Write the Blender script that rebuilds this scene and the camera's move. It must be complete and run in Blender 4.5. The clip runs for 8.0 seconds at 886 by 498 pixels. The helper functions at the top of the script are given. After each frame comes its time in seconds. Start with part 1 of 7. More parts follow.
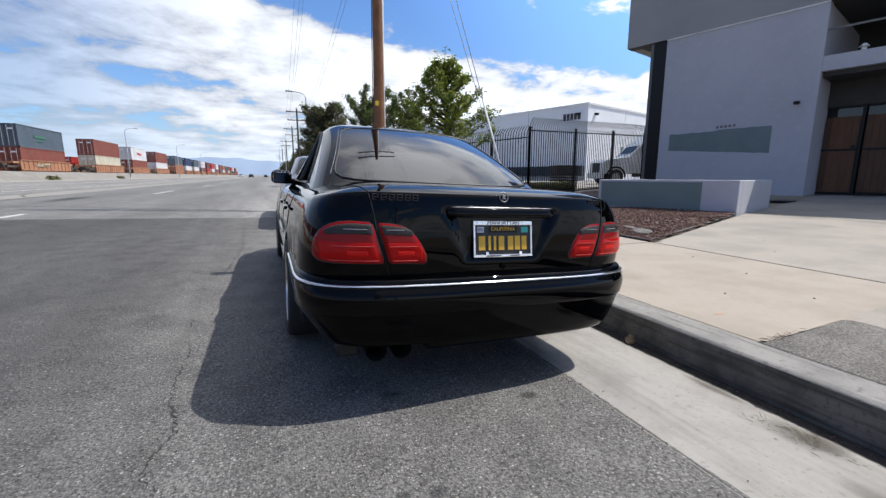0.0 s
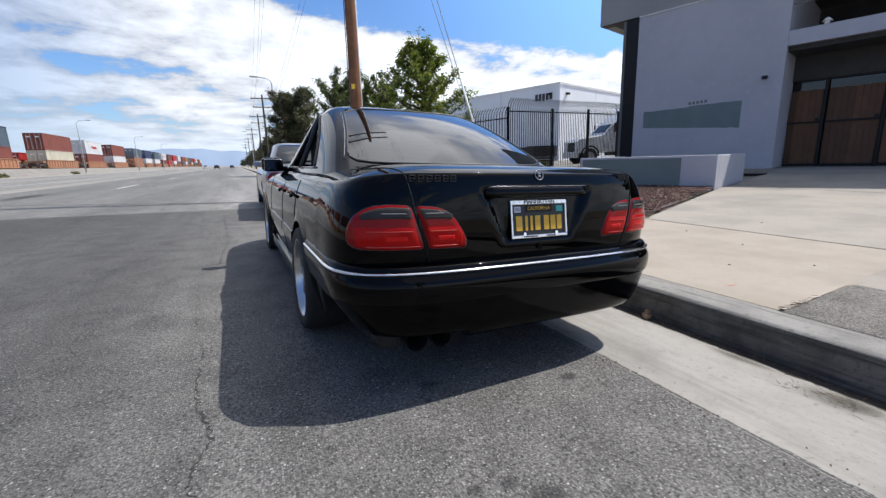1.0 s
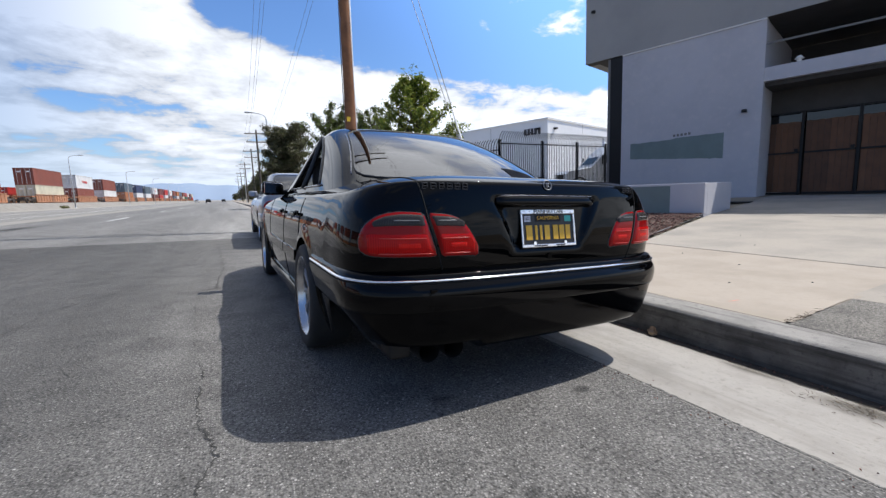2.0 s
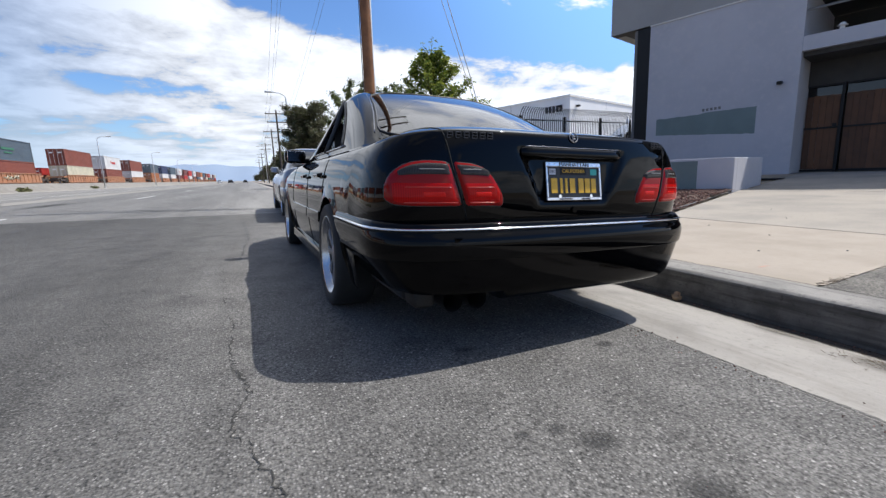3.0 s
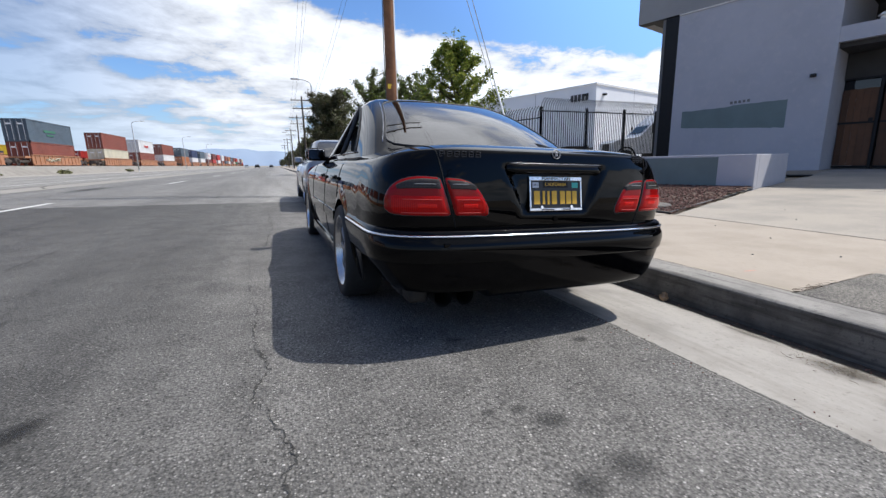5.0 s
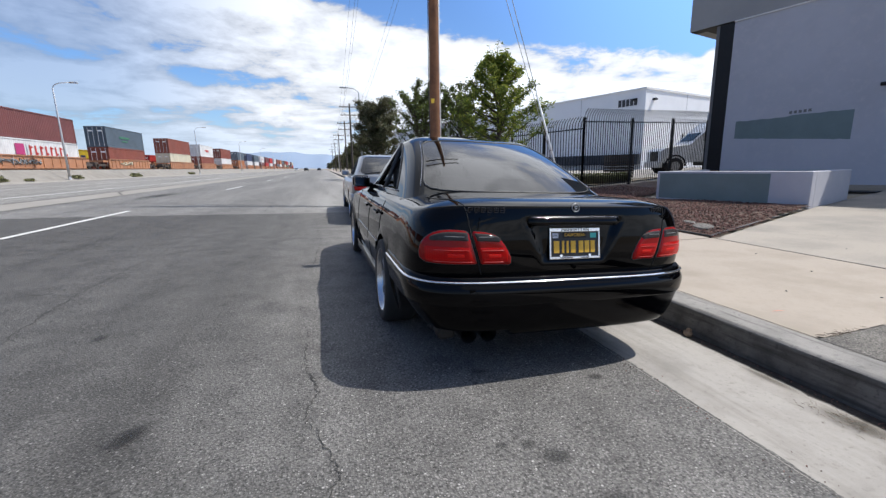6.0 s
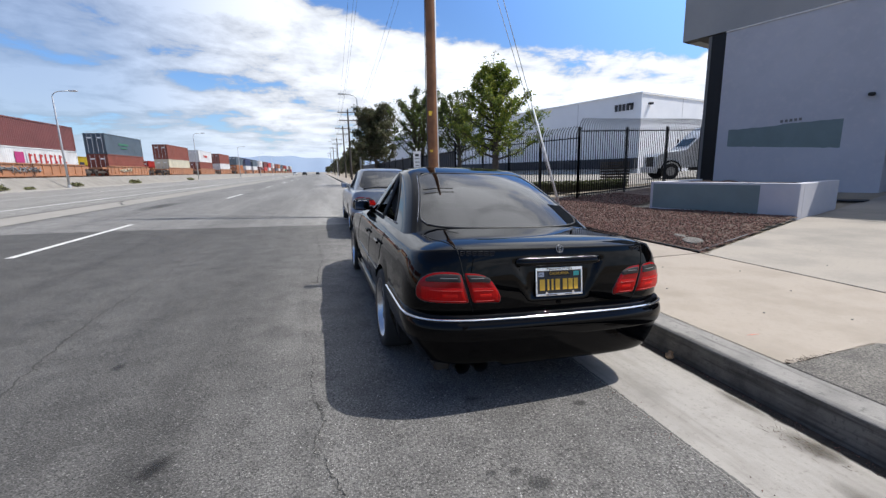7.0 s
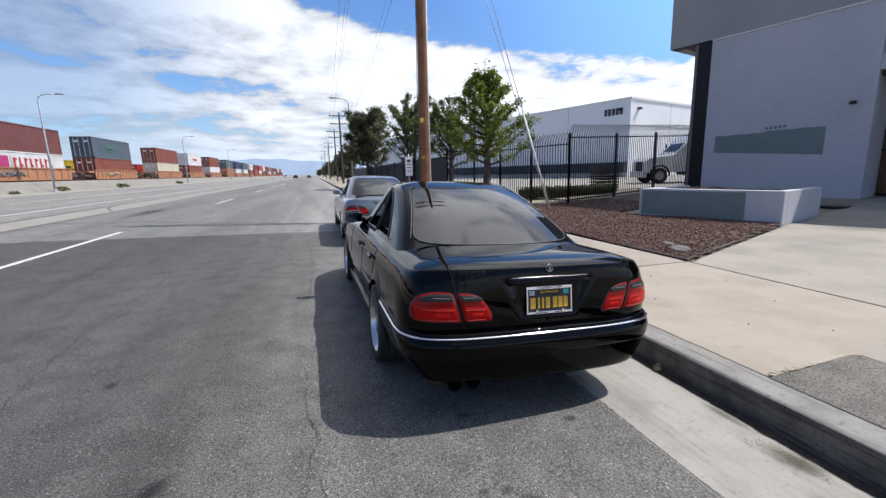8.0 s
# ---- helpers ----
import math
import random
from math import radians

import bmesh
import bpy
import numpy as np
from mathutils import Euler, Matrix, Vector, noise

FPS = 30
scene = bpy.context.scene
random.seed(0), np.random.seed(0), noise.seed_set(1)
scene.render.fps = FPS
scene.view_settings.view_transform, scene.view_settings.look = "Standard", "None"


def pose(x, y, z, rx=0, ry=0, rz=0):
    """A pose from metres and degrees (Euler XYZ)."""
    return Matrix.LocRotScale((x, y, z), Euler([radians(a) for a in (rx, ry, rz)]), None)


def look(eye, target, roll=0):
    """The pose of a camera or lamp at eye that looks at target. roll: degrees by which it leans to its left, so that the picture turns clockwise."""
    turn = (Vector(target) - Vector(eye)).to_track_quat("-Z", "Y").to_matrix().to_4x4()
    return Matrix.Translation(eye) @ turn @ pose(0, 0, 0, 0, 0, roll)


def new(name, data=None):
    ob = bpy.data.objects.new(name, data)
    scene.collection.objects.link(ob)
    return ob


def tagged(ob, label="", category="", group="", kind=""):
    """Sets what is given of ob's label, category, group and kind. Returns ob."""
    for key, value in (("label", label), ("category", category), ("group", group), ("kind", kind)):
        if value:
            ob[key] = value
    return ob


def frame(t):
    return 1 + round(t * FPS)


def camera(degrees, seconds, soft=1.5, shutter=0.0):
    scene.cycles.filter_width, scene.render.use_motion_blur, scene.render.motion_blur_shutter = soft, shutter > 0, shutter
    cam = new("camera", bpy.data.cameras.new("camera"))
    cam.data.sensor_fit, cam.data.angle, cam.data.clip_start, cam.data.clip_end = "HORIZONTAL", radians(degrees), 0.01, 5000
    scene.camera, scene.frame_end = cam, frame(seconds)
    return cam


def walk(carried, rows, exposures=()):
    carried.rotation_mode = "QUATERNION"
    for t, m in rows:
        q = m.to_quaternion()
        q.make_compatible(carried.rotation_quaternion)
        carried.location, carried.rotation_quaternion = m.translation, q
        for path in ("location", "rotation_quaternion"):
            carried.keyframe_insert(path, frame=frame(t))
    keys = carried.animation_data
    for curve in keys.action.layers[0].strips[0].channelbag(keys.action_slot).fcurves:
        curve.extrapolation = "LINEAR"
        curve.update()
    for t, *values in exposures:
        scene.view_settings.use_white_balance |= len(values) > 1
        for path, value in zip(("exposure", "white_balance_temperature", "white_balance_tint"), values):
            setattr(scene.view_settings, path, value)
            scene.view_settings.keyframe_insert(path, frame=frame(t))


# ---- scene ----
cam = camera(93.5, 8.0, soft=1.4)
PATH = [
    (0, (-0.978, -1.688, 1.044), (-0.238, 0.137, 0.696), -0.1),
    (0.5, (-1.141, -1.607, 1.028), (-0.408, 0.205, 0.604), -1.0),
    (1, (-1.193, -1.504, 1.026), (-0.353, 0.262, 0.605), -1.9),
    (1.2, (-1.212, -1.481, 1.018), (-0.342, 0.284, 0.661), -0.8),
    (2.3, (-1.293, -1.474, 0.885), (-0.4, 0.295, 0.615), -2.4),
    (2.5, (-1.302, -1.478, 0.857), (-0.443, 0.305, 0.57), -2.7),
    (3, (-1.315, -1.487, 0.806), (-0.51, 0.309, 0.451), -2.2),
    (3.5, (-1.331, -1.505, 0.764), (-0.551, 0.297, 0.386), -1.4),
    (4, (-1.334, -1.543, 0.767), (-0.576, 0.255, 0.332), -1.2),
    (4.5, (-1.32, -1.632, 0.845), (-0.565, 0.178, 0.453), -2.6),
    (5, (-1.284, -1.757, 0.92), (-0.578, 0.068, 0.511), -1.4),
    (5.2, (-1.267, -1.803, 0.971), (-0.62, 0.047, 0.568), -0.3),
    (6.3, (-1.297, -2.042, 1.25), (-0.792, -0.147, 0.858), -1.6),
    (6.5, (-1.298, -2.08, 1.296), (-0.759, -0.224, 0.783), -2.5),
    (7, (-1.306, -2.142, 1.428), (-0.777, -0.251, 1.051), -1.5),
    (7.5, (-1.314, -2.154, 1.505), (-0.768, -0.271, 1.112), -1.0),
    (8, (-1.315, -2.168, 1.537), (-0.748, -0.285, 1.172), -1.5),
]
walk(cam, [(t, look(eye, target, roll)) for t, eye, target, roll in PATH])

# ---- world, sun, exposure ----
SUN_TO = Vector((0.535, -0.07, 0.84)).normalized()
scene.view_settings.exposure = 0.0


def make_world():
    w = bpy.data.worlds.new("sky")
    scene.world = w
    w.use_nodes = True
    nt = w.node_tree
    nt.nodes.clear()
    N, L = nt.nodes.new, nt.links.new
    out, bg = N("ShaderNodeOutputWorld"), N("ShaderNodeBackground")
    sky = N("ShaderNodeTexSky")
    sky.sky_type, sky.sun_disc = "NISHITA", False
    sky.sun_elevation = math.asin(SUN_TO.z)
    sky.sun_rotation = math.atan2(SUN_TO.x, SUN_TO.y)
    sky.air_density, sky.dust_density, sky.ozone_density = 1.2, 0.6, 3.0
    gain = N("ShaderNodeMixRGB")
    gain.blend_type, gain.inputs[0].default_value = "MULTIPLY", 1.0
    gain.inputs[2].default_value = (0.092, 0.121, 0.166, 1)
    L(sky.outputs[0], gain.inputs[1])
    tc, sep = N("ShaderNodeTexCoord"), N("ShaderNodeSeparateXYZ")
    L(tc.outputs["Generated"], sep.inputs[0])

    def m(op, a, b=None, clamp=False):
        n = N("ShaderNodeMath")
        n.operation, n.use_clamp = op, clamp
        for i, v in enumerate((a, b)):
            if v is None:
                continue
            if isinstance(v, (int, float)):
                n.inputs[i].default_value = v
            else:
                L(v, n.inputs[i])
        return n.outputs[0]
    den = m("ADD", m("MAXIMUM", sep.outputs[2], 0.0), 0.10)
    comb = N("ShaderNodeCombineXYZ")
    L(m("DIVIDE", sep.outputs[0], den), comb.inputs[0])
    L(m("DIVIDE", sep.outputs[1], den), comb.inputs[1])
    mp = N("ShaderNodeMapping")
    mp.inputs["Location"].default_value = CLOUD_AT
    mp.inputs["Rotation"].default_value = (0, 0, radians(-25))
    mp.inputs["Scale"].default_value = (0.62, 0.80, 1)
    L(comb.outputs[0], mp.inputs[0])
    n1, n2 = N("ShaderNodeTexNoise"), N("ShaderNodeTexNoise")
    for n, sc, de, ro, di in ((n1, 0.62, 9, 0.56, 0.5), (n2, 2.6, 8, 0.6, 0.2)):
        L(mp.outputs[0], n.inputs["Vector"])
        n.inputs["Scale"].default_value, n.inputs["Detail"].default_value = sc, de
        n.inputs["Roughness"].default_value, n.inputs["Distortion"].default_value = ro, di
    # the lie of the cloud: a bank over the land, open sky above it to the east, a rift to the north-west
    def ramp(v, a, b, lo, hi):
        r = N("ShaderNodeMapRange")
        r.interpolation_type = "SMOOTHSTEP"
        r.inputs[1].default_value, r.inputs[2].default_value, r.inputs[3].default_value, r.inputs[4].default_value = a, b, lo, hi
        L(v, r.inputs[0])
        return r.outputs[0]
    el = m("MULTIPLY", m("ARCSINE", sep.outputs[2]), 57.2958)
    az = m("MULTIPLY", m("ARCTAN2", sep.outputs[0], sep.outputs[1]), 57.2958)
    edge = m("ADD", m("MULTIPLY", m("MINIMUM", m("MAXIMUM", m("SUBTRACT", az, 0.0), 0.0), 46.0), -0.155), 18.4)
    edge = m("ADD", edge, ramp(az, 1.0, -12.0, 0.0, 14.0))
    clear = m("MULTIPLY", ramp(m("SUBTRACT", el, edge), -1.4, 3.0, 0.0, -0.27), ramp(el, 38.0, 55.0, 1.0, 0.35))
    # bright cloud high towards the sun, clear sky to the south
    glow = N("ShaderNodeVectorMath")
    glow.operation = "DOT_PRODUCT"
    L(tc.outputs["Generated"], glow.inputs[0])
    glow.inputs[1].default_value = Vector((0.52, 0.38, 0.76)).normalized()
    clear = m("ADD", clear, ramp(glow.outputs["Value"], 0.78, 0.95, 0.0, 0.16))
    clear = m("ADD", clear, ramp(sep.outputs[1], 0.10, -0.45, 0.0, -0.02))
    n3 = N("ShaderNodeTexNoise")
    L(tc.outputs["Generated"], n3.inputs["Vector"])
    n3.inputs["Scale"].default_value, n3.inputs["Detail"].default_value, n3.inputs["Distortion"].default_value = 4.2, 8, 0.9
    clear = m("ADD", clear, m("MULTIPLY", m("SUBTRACT", n3.outputs[0], 0.47), ramp(el, 32.0, 50.0, 0.0, 1.1)))
    # deep blue high in the west
    clear = m("ADD", clear, m("MULTIPLY", ramp(el, 19.0, 25.0, 0.0, -0.24), m("MULTIPLY", ramp(az, -32.0, -44.0, 0.0, 1.0), ramp(el, 40.0, 58.0, 1.0, 0.0))))
    mid = m("SUBTRACT", el, m("ADD", m("MULTIPLY", az, -0.08), 9.4))
    # wind-drawn wisps and heaped puffs, finer the lower they lie
    wind = N("ShaderNodeCombineXYZ")
    L(m("ADD", m("MULTIPLY", az, 0.075), m("MULTIPLY", el, 0.03)), wind.inputs[0])
    L(m("ADD", m("MULTIPLY", el, 0.22), m("MULTIPLY", az, 0.03)), wind.inputs[1])
    heap = N("ShaderNodeCombineXYZ")
    L(m("MULTIPLY", az, 0.085), heap.inputs[0])
    L(m("MULTIPLY", el, 0.17), heap.inputs[1])
    n4, n5 = N("ShaderNodeTexNoise"), N("ShaderNodeTexNoise")
    for n, src, sc, ro, di in ((n4, wind, 1.7, 0.60, 0.6), (n5, heap, 2.0, 0.58, 0.35)):
        L(src.outputs[0], n.inputs["Vector"])
        n.inputs["Scale"].default_value, n.inputs["Detail"].default_value = sc, 9
        n.inputs["Roughness"].default_value, n.inputs["Distortion"].default_value = ro, di
    wisp = m("MULTIPLY", m("SUBTRACT", n4.outputs[0], 0.47), m("MULTIPLY", ramp(az, 4.0, -8.0, 0.0, 0.36), ramp(el, 22.0, 34.0, 1.0, 0.0)))
    puff = m("MULTIPLY", m("SUBTRACT", n5.outputs[0], 0.46), m("MULTIPLY", ramp(az, -6.0, 6.0, 0.42, 0.55), ramp(el, 22.0, 34.0, 1.0, 0.0)))
    rift = m("MULTIPLY", m("MULTIPLY", ramp(m("ABSOLUTE", mid), 0.0, 2.0, -0.15, 0.0), ramp(az, -2.0, 8.0, 1.0, 0.0)), ramp(az, -60.0, -40.0, 0.0, 1.0))
    bank = m("ADD", ramp(el, 2.0, 14.0, 0.075, 0.085), m("ADD", ramp(az, 10.0, -12.0, 0.0, 0.035), ramp(az, -16.0, -34.0, 0.0, -0.04)))
    mix = m("ADD", m("ADD", m("ADD", m("MULTIPLY", n1.outputs[0], 0.70), m("MULTIPLY", n2.outputs[0], 0.46)), -0.08), m("ADD", m("ADD", bank, m("ADD", wisp, puff)), m("ADD", clear, rift)))
    cover = N("ShaderNodeMapRange")
    cover.interpolation_type = "SMOOTHSTEP"
    cover.inputs[1].default_value, cover.inputs[2].default_value = 0.445, 0.545
    L(mix, cover.inputs[0])
    # the cloud's own light and shade
    body = N("ShaderNodeMapRange")
    body.inputs[1].default_value, body.inputs[2].default_value = 0.47, 0.66
    body.inputs[3].default_value, body.inputs[4].default_value = 0.66, 1.22
    L(mix, body.inputs[0])
    shade = m("MULTIPLY", body.outputs[0], m("MULTIPLY", ramp(az, -2.0, -28.0, 1.0, 0.60), ramp(az, 2.0, 22.0, 1.0, 1.12)))
    cl = N("ShaderNodeMixRGB")
    cl.blend_type, cl.inputs[0].default_value = "MULTIPLY", 1.0
    hue = N("ShaderNodeMixRGB")
    hue.inputs[1].default_value, hue.inputs[2].default_value = (0.87, 0.915, 1.0, 1), (0.77, 0.88, 1.08, 1)
    L(ramp(az, -2.0, -24.0, 0.0, 1.0), hue.inputs[0])
    high = N("ShaderNodeMixRGB")
    high.inputs[2].default_value = (0.87, 0.895, 0.94, 1)
    L(ramp(el, 26.0, 42.0, 0.0, 1.0), high.inputs[0])
    L(hue.outputs[0], high.inputs[1])
    L(high.outputs[0], cl.inputs[1])
    L(shade, cl.inputs[2])
    # haze low over the land
    low = N("ShaderNodeMapRange")
    low.inputs[1].default_value, low.inputs[2].default_value = 0.0, 0.20
    low.inputs[3].default_value, low.inputs[4].default_value = 0.28, 0.0
    L(sep.outputs[2], low.inputs[0])
    hz = N("ShaderNodeMixRGB")
    hz.inputs[2].default_value = (0.60, 0.74, 0.92, 1)
    L(low.outputs[0], hz.inputs[0])
    L(gain.outputs[0], hz.inputs[1])
    fin = N("ShaderNodeMixRGB")
    veil = m("MULTIPLY", ramp(el, 27.0, 38.0, 0.0, 0.76), m("MULTIPLY", ramp(az, -34.0, -48.0, 1.0, 0.3), ramp(sep.outputs[1], -0.25, 0.15, 0.9, 1.0)))
    L(m("MAXIMUM", m("MULTIPLY", cover.outputs[0], ramp(az, -4.0, -27.0, 0.97, 0.58)), veil), fin.inputs[0])
    L(hz.outputs[0], fin.inputs[1])
    L(cl.outputs[0], fin.inputs[2])
    air = N("ShaderNodeMixRGB")
    air.inputs[2].default_value = (0.56, 0.72, 0.95, 1)
    L(ramp(el, 0.0, 7.0, 0.60, 0.0), air.inputs[0])
    L(fin.outputs[0], air.inputs[1])
    # thin cloud is brightest near the sun
    near = N("ShaderNodeMixRGB")
    near.blend_type, near.inputs[0].default_value = "MULTIPLY", 1.0
    L(air.outputs[0], near.inputs[1])
    L(ramp(glow.outputs["Value"], 0.72, 0.98, 1.0, 2.0), near.inputs[2])
    L(near.outputs[0], bg.inputs[0])
    bg.inputs[1].default_value = 1.0
    L(bg.outputs[0], out.inputs[0])


CLOUD_AT = (3.1, 1.7, 0.0)
make_world()
sun_data = bpy.data.lights.new("sun", "SUN")
sun_data.energy, sun_data.angle, sun_data.color = 5.0, radians(0.53), (1.0, 0.97, 0.92)
sun = new("sun", sun_data)
sun.matrix_world = look(SUN_TO * 60, (0, 0, 0))


# ---- materials ----
def mat(name, col, rough=0.6, metal=0.0, spec=0.5, coat=0.0, var=None, var2=None, bump=None, island=0.0, rand=0.0, sheen=0.0, streak=None):
    """var, var2: (scale, colour, low, high, detail); bump: (scale, strength, distance); rand: spread between objects; streak: as var, drawn out along y."""
    m = bpy.data.materials.new(name)
    m.use_nodes = True
    nt = m.node_tree
    b = nt.nodes["Principled BSDF"]
    N, L = nt.nodes.new, nt.links.new
    b.inputs["Roughness"].default_value = rough
    b.inputs["Metallic"].default_value = metal
    b.inputs["Specular IOR Level"].default_value = spec
    b.inputs["Coat Weight"].default_value = coat
    b.inputs["Coat Roughness"].default_value = 0.02
    tc = N("ShaderNodeTexCoord")
    rgb = N("ShaderNodeRGB")
    rgb.outputs[0].default_value = (*col, 1)
    cur = rgb.outputs[0]
    for v in (var, var2, streak):
        if not v:
            continue
        src = tc.outputs["Object"]
        if v is streak:
            mp = N("ShaderNodeMapping")
            mp.inputs["Scale"].default_value = (1.0, 0.06, 1.0)
            L(src, mp.inputs[0])
            src = mp.outputs[0]
        no, mr, mx = N("ShaderNodeTexNoise"), N("ShaderNodeMapRange"), N("ShaderNodeMixRGB")
        no.inputs["Scale"].default_value, no.inputs["Detail"].default_value = v[0], v[4] if len(v) > 4 else 6
        no.inputs["Roughness"].default_value = 0.62
        mr.inputs[1].default_value, mr.inputs[2].default_value = v[2], v[3]
        mx.inputs[2].default_value = (*v[1], 1)
        L(src, no.inputs["Vector"])
        L(no.outputs[0], mr.inputs[0])
        L(mr.outputs[0], mx.inputs[0])
        L(cur, mx.inputs[1])
        cur = mx.outputs[0]
    if rand or island:
        src = N("ShaderNodeObjectInfo").outputs["Random"] if rand else N("ShaderNodeNewGeometry").outputs["Random Per Island"]
        mr, hs = N("ShaderNodeMapRange"), N("ShaderNodeHueSaturation")
        s = rand or island
        mr.inputs[3].default_value, mr.inputs[4].default_value = 1 - s, 1 + s
        L(src, mr.inputs[0])
        L(mr.outputs[0], hs.inputs["Value"])
        L(cur, hs.inputs["Color"])
        cur = hs.outputs[0]
    L(cur, b.inputs["Base Color"])
    if bump:
        no, bp = N("ShaderNodeTexNoise"), N("ShaderNodeBump")
        no.inputs["Scale"].default_value, no.inputs["Detail"].default_value = bump[0], 5
        bp.inputs["Strength"].default_value, bp.inputs["Distance"].default_value = bump[1], bump[2]
        L(tc.outputs["Object"], no.inputs["Vector"])
        L(no.outputs[0], bp.inputs["Height"])
        L(bp.outputs[0], b.inputs["Normal"])
    return m


def asphalt_mat(name, base, pale, dark, lane=0.0):
    """Worn asphalt: stones in dark binder, oil stains and pale wheel tracks."""
    m = bpy.data.materials.new(name)
    m.use_nodes = True
    nt = m.node_tree
    b = nt.nodes["Principled BSDF"]
    N, L = nt.nodes.new, nt.links.new
    b.inputs["Roughness"].default_value = 0.85
    tc = N("ShaderNodeTexCoord")
    vo = N("ShaderNodeTexVoronoi")
    vo.inputs["Scale"].default_value = 112
    vo.inputs["Randomness"].default_value = 1.0
    L(tc.outputs["Object"], vo.inputs["Vector"])
    st = N("ShaderNodeMapRange")
    st.inputs[1].default_value, st.inputs[2].default_value = 0.50, 0.16
    L(vo.outputs["Distance"], st.inputs[0])
    tone = N("ShaderNodeSeparateColor")
    L(vo.outputs["Color"], tone.inputs[0])
    pick = N("ShaderNodeMapRange")
    pick.inputs[1].default_value, pick.inputs[2].default_value = 0.45, 1.0
    pick.inputs[4].default_value = 0.82
    L(tone.outputs[0], pick.inputs[0])
    fac = N("ShaderNodeMath")
    fac.operation = "MULTIPLY"
    L(st.outputs[0], fac.inputs[0])
    L(pick.outputs[0], fac.inputs[1])
    big, mid, fine = N("ShaderNodeTexNoise"), N("ShaderNodeTexNoise"), N("ShaderNodeTexNoise")
    stretch = N("ShaderNodeMapping")
    stretch.inputs["Scale"].default_value = (1.3, 0.10, 1.0)
    L(tc.outputs["Object"], stretch.inputs[0])
    for n, s, src in ((big, 0.55, stretch.outputs[0]), (mid, 3.6, tc.outputs["Object"]), (fine, 85, tc.outputs["Object"])):
        n.inputs["Scale"].default_value, n.inputs["Detail"].default_value = s, 7
        L(src, n.inputs["Vector"])
    r1 = N("ShaderNodeMapRange")
    r1.inputs[1].default_value, r1.inputs[2].default_value = 0.38, 0.62
    L(big.outputs[0], r1.inputs[0])
    c1 = N("ShaderNodeMixRGB")
    c1.inputs[1].default_value, c1.inputs[2].default_value = (*dark, 1), (*base, 1)
    L(r1.outputs[0], c1.inputs[0])
    r2 = N("ShaderNodeMapRange")
    r2.inputs[1].default_value, r2.inputs[2].default_value = 0.32, 0.58
    r2.inputs[3].default_value, r2.inputs[4].default_value = 0.73, 1.10
    L(mid.outputs[0], r2.inputs[0])
    r3 = N("ShaderNodeMapRange")
    r3.inputs[1].default_value, r3.inputs[2].default_value = 0.30, 0.70
    r3.inputs[3].default_value, r3.inputs[4].default_value = 0.25, 1.75
    L(fine.outputs[0], r3.inputs[0])
    mu = N("ShaderNodeMath")
    mu.operation = "MULTIPLY"
    L(r2.outputs[0], mu.inputs[0])
    L(r3.outputs[0], mu.inputs[1])
    hs = N("ShaderNodeHueSaturation")
    L(mu.outputs[0], hs.inputs["Value"])
    L(c1.outputs[0], hs.inputs["Color"])
    c2 = N("ShaderNodeMixRGB")
    c2.inputs[2].default_value = (*pale, 1)
    L(fac.outputs[0], c2.inputs[0])
    L(hs.outputs[0], c2.inputs[1])
    # a few larger pale stones stand out
    vb, sb, pb, fb, c3 = N("ShaderNodeTexVoronoi"), N("ShaderNodeMapRange"), N("ShaderNodeMapRange"), N("ShaderNodeMath"), N("ShaderNodeMixRGB")
    vb.inputs["Scale"].default_value = 70
    L(tc.outputs["Object"], vb.inputs["Vector"])
    sb.inputs[1].default_value, sb.inputs[2].default_value = 0.42, 0.26
    L(vb.outputs["Distance"], sb.inputs[0])
    tb = N("ShaderNodeSeparateColor")
    L(vb.outputs["Color"], tb.inputs[0])
    pb.inputs[1].default_value, pb.inputs[2].default_value, pb.inputs[4].default_value = 0.90, 1.0, 0.75
    L(tb.outputs[1], pb.inputs[0])
    fb.operation = "MULTIPLY"
    L(sb.outputs[0], fb.inputs[0])
    L(pb.outputs[0], fb.inputs[1])
    L(fb.outputs[0], c3.inputs[0])
    L(c2.outputs[0], c3.inputs[1])
    c3.inputs[2].default_value = (*(min(0.6, v * 1.3) for v in pale), 1)
    last = c3
    if lane:
        # the traffic lane is blacker with rubber than the parking lane
        sx, nx, ax, rl, hl = N("ShaderNodeSeparateXYZ"), N("ShaderNodeTexNoise"), N("ShaderNodeMath"), N("ShaderNodeMapRange"), N("ShaderNodeHueSaturation")
        L(tc.outputs["Object"], sx.inputs[0])
        nx.inputs["Scale"].default_value, nx.inputs["Detail"].default_value = 1.4, 6
        L(stretch.outputs[0], nx.inputs["Vector"])
        ax.operation = "MULTIPLY_ADD"
        ax.inputs[1].default_value = 2.6
        L(nx.outputs[0], ax.inputs[0])
        L(sx.outputs[0], ax.inputs[2])
        rl.interpolation_type = "SMOOTHSTEP"
        rl.inputs[1].default_value, rl.inputs[2].default_value, rl.inputs[3].default_value, rl.inputs[4].default_value = -1.6, 0.6, 1 - lane, 1.0
        L(ax.outputs[0], rl.inputs[0])
        L(rl.outputs[0], hl.inputs["Value"])
        L(c3.outputs[0], hl.inputs["Color"])
        last = hl
    L(last.outputs[0], b.inputs["Base Color"])
    bp = N("ShaderNodeBump")
    bp.inputs["Strength"].default_value, bp.inputs["Distance"].default_value = 0.8, 0.006
    L(vo.outputs["Distance"], bp.inputs["Height"])
    bp.invert = True
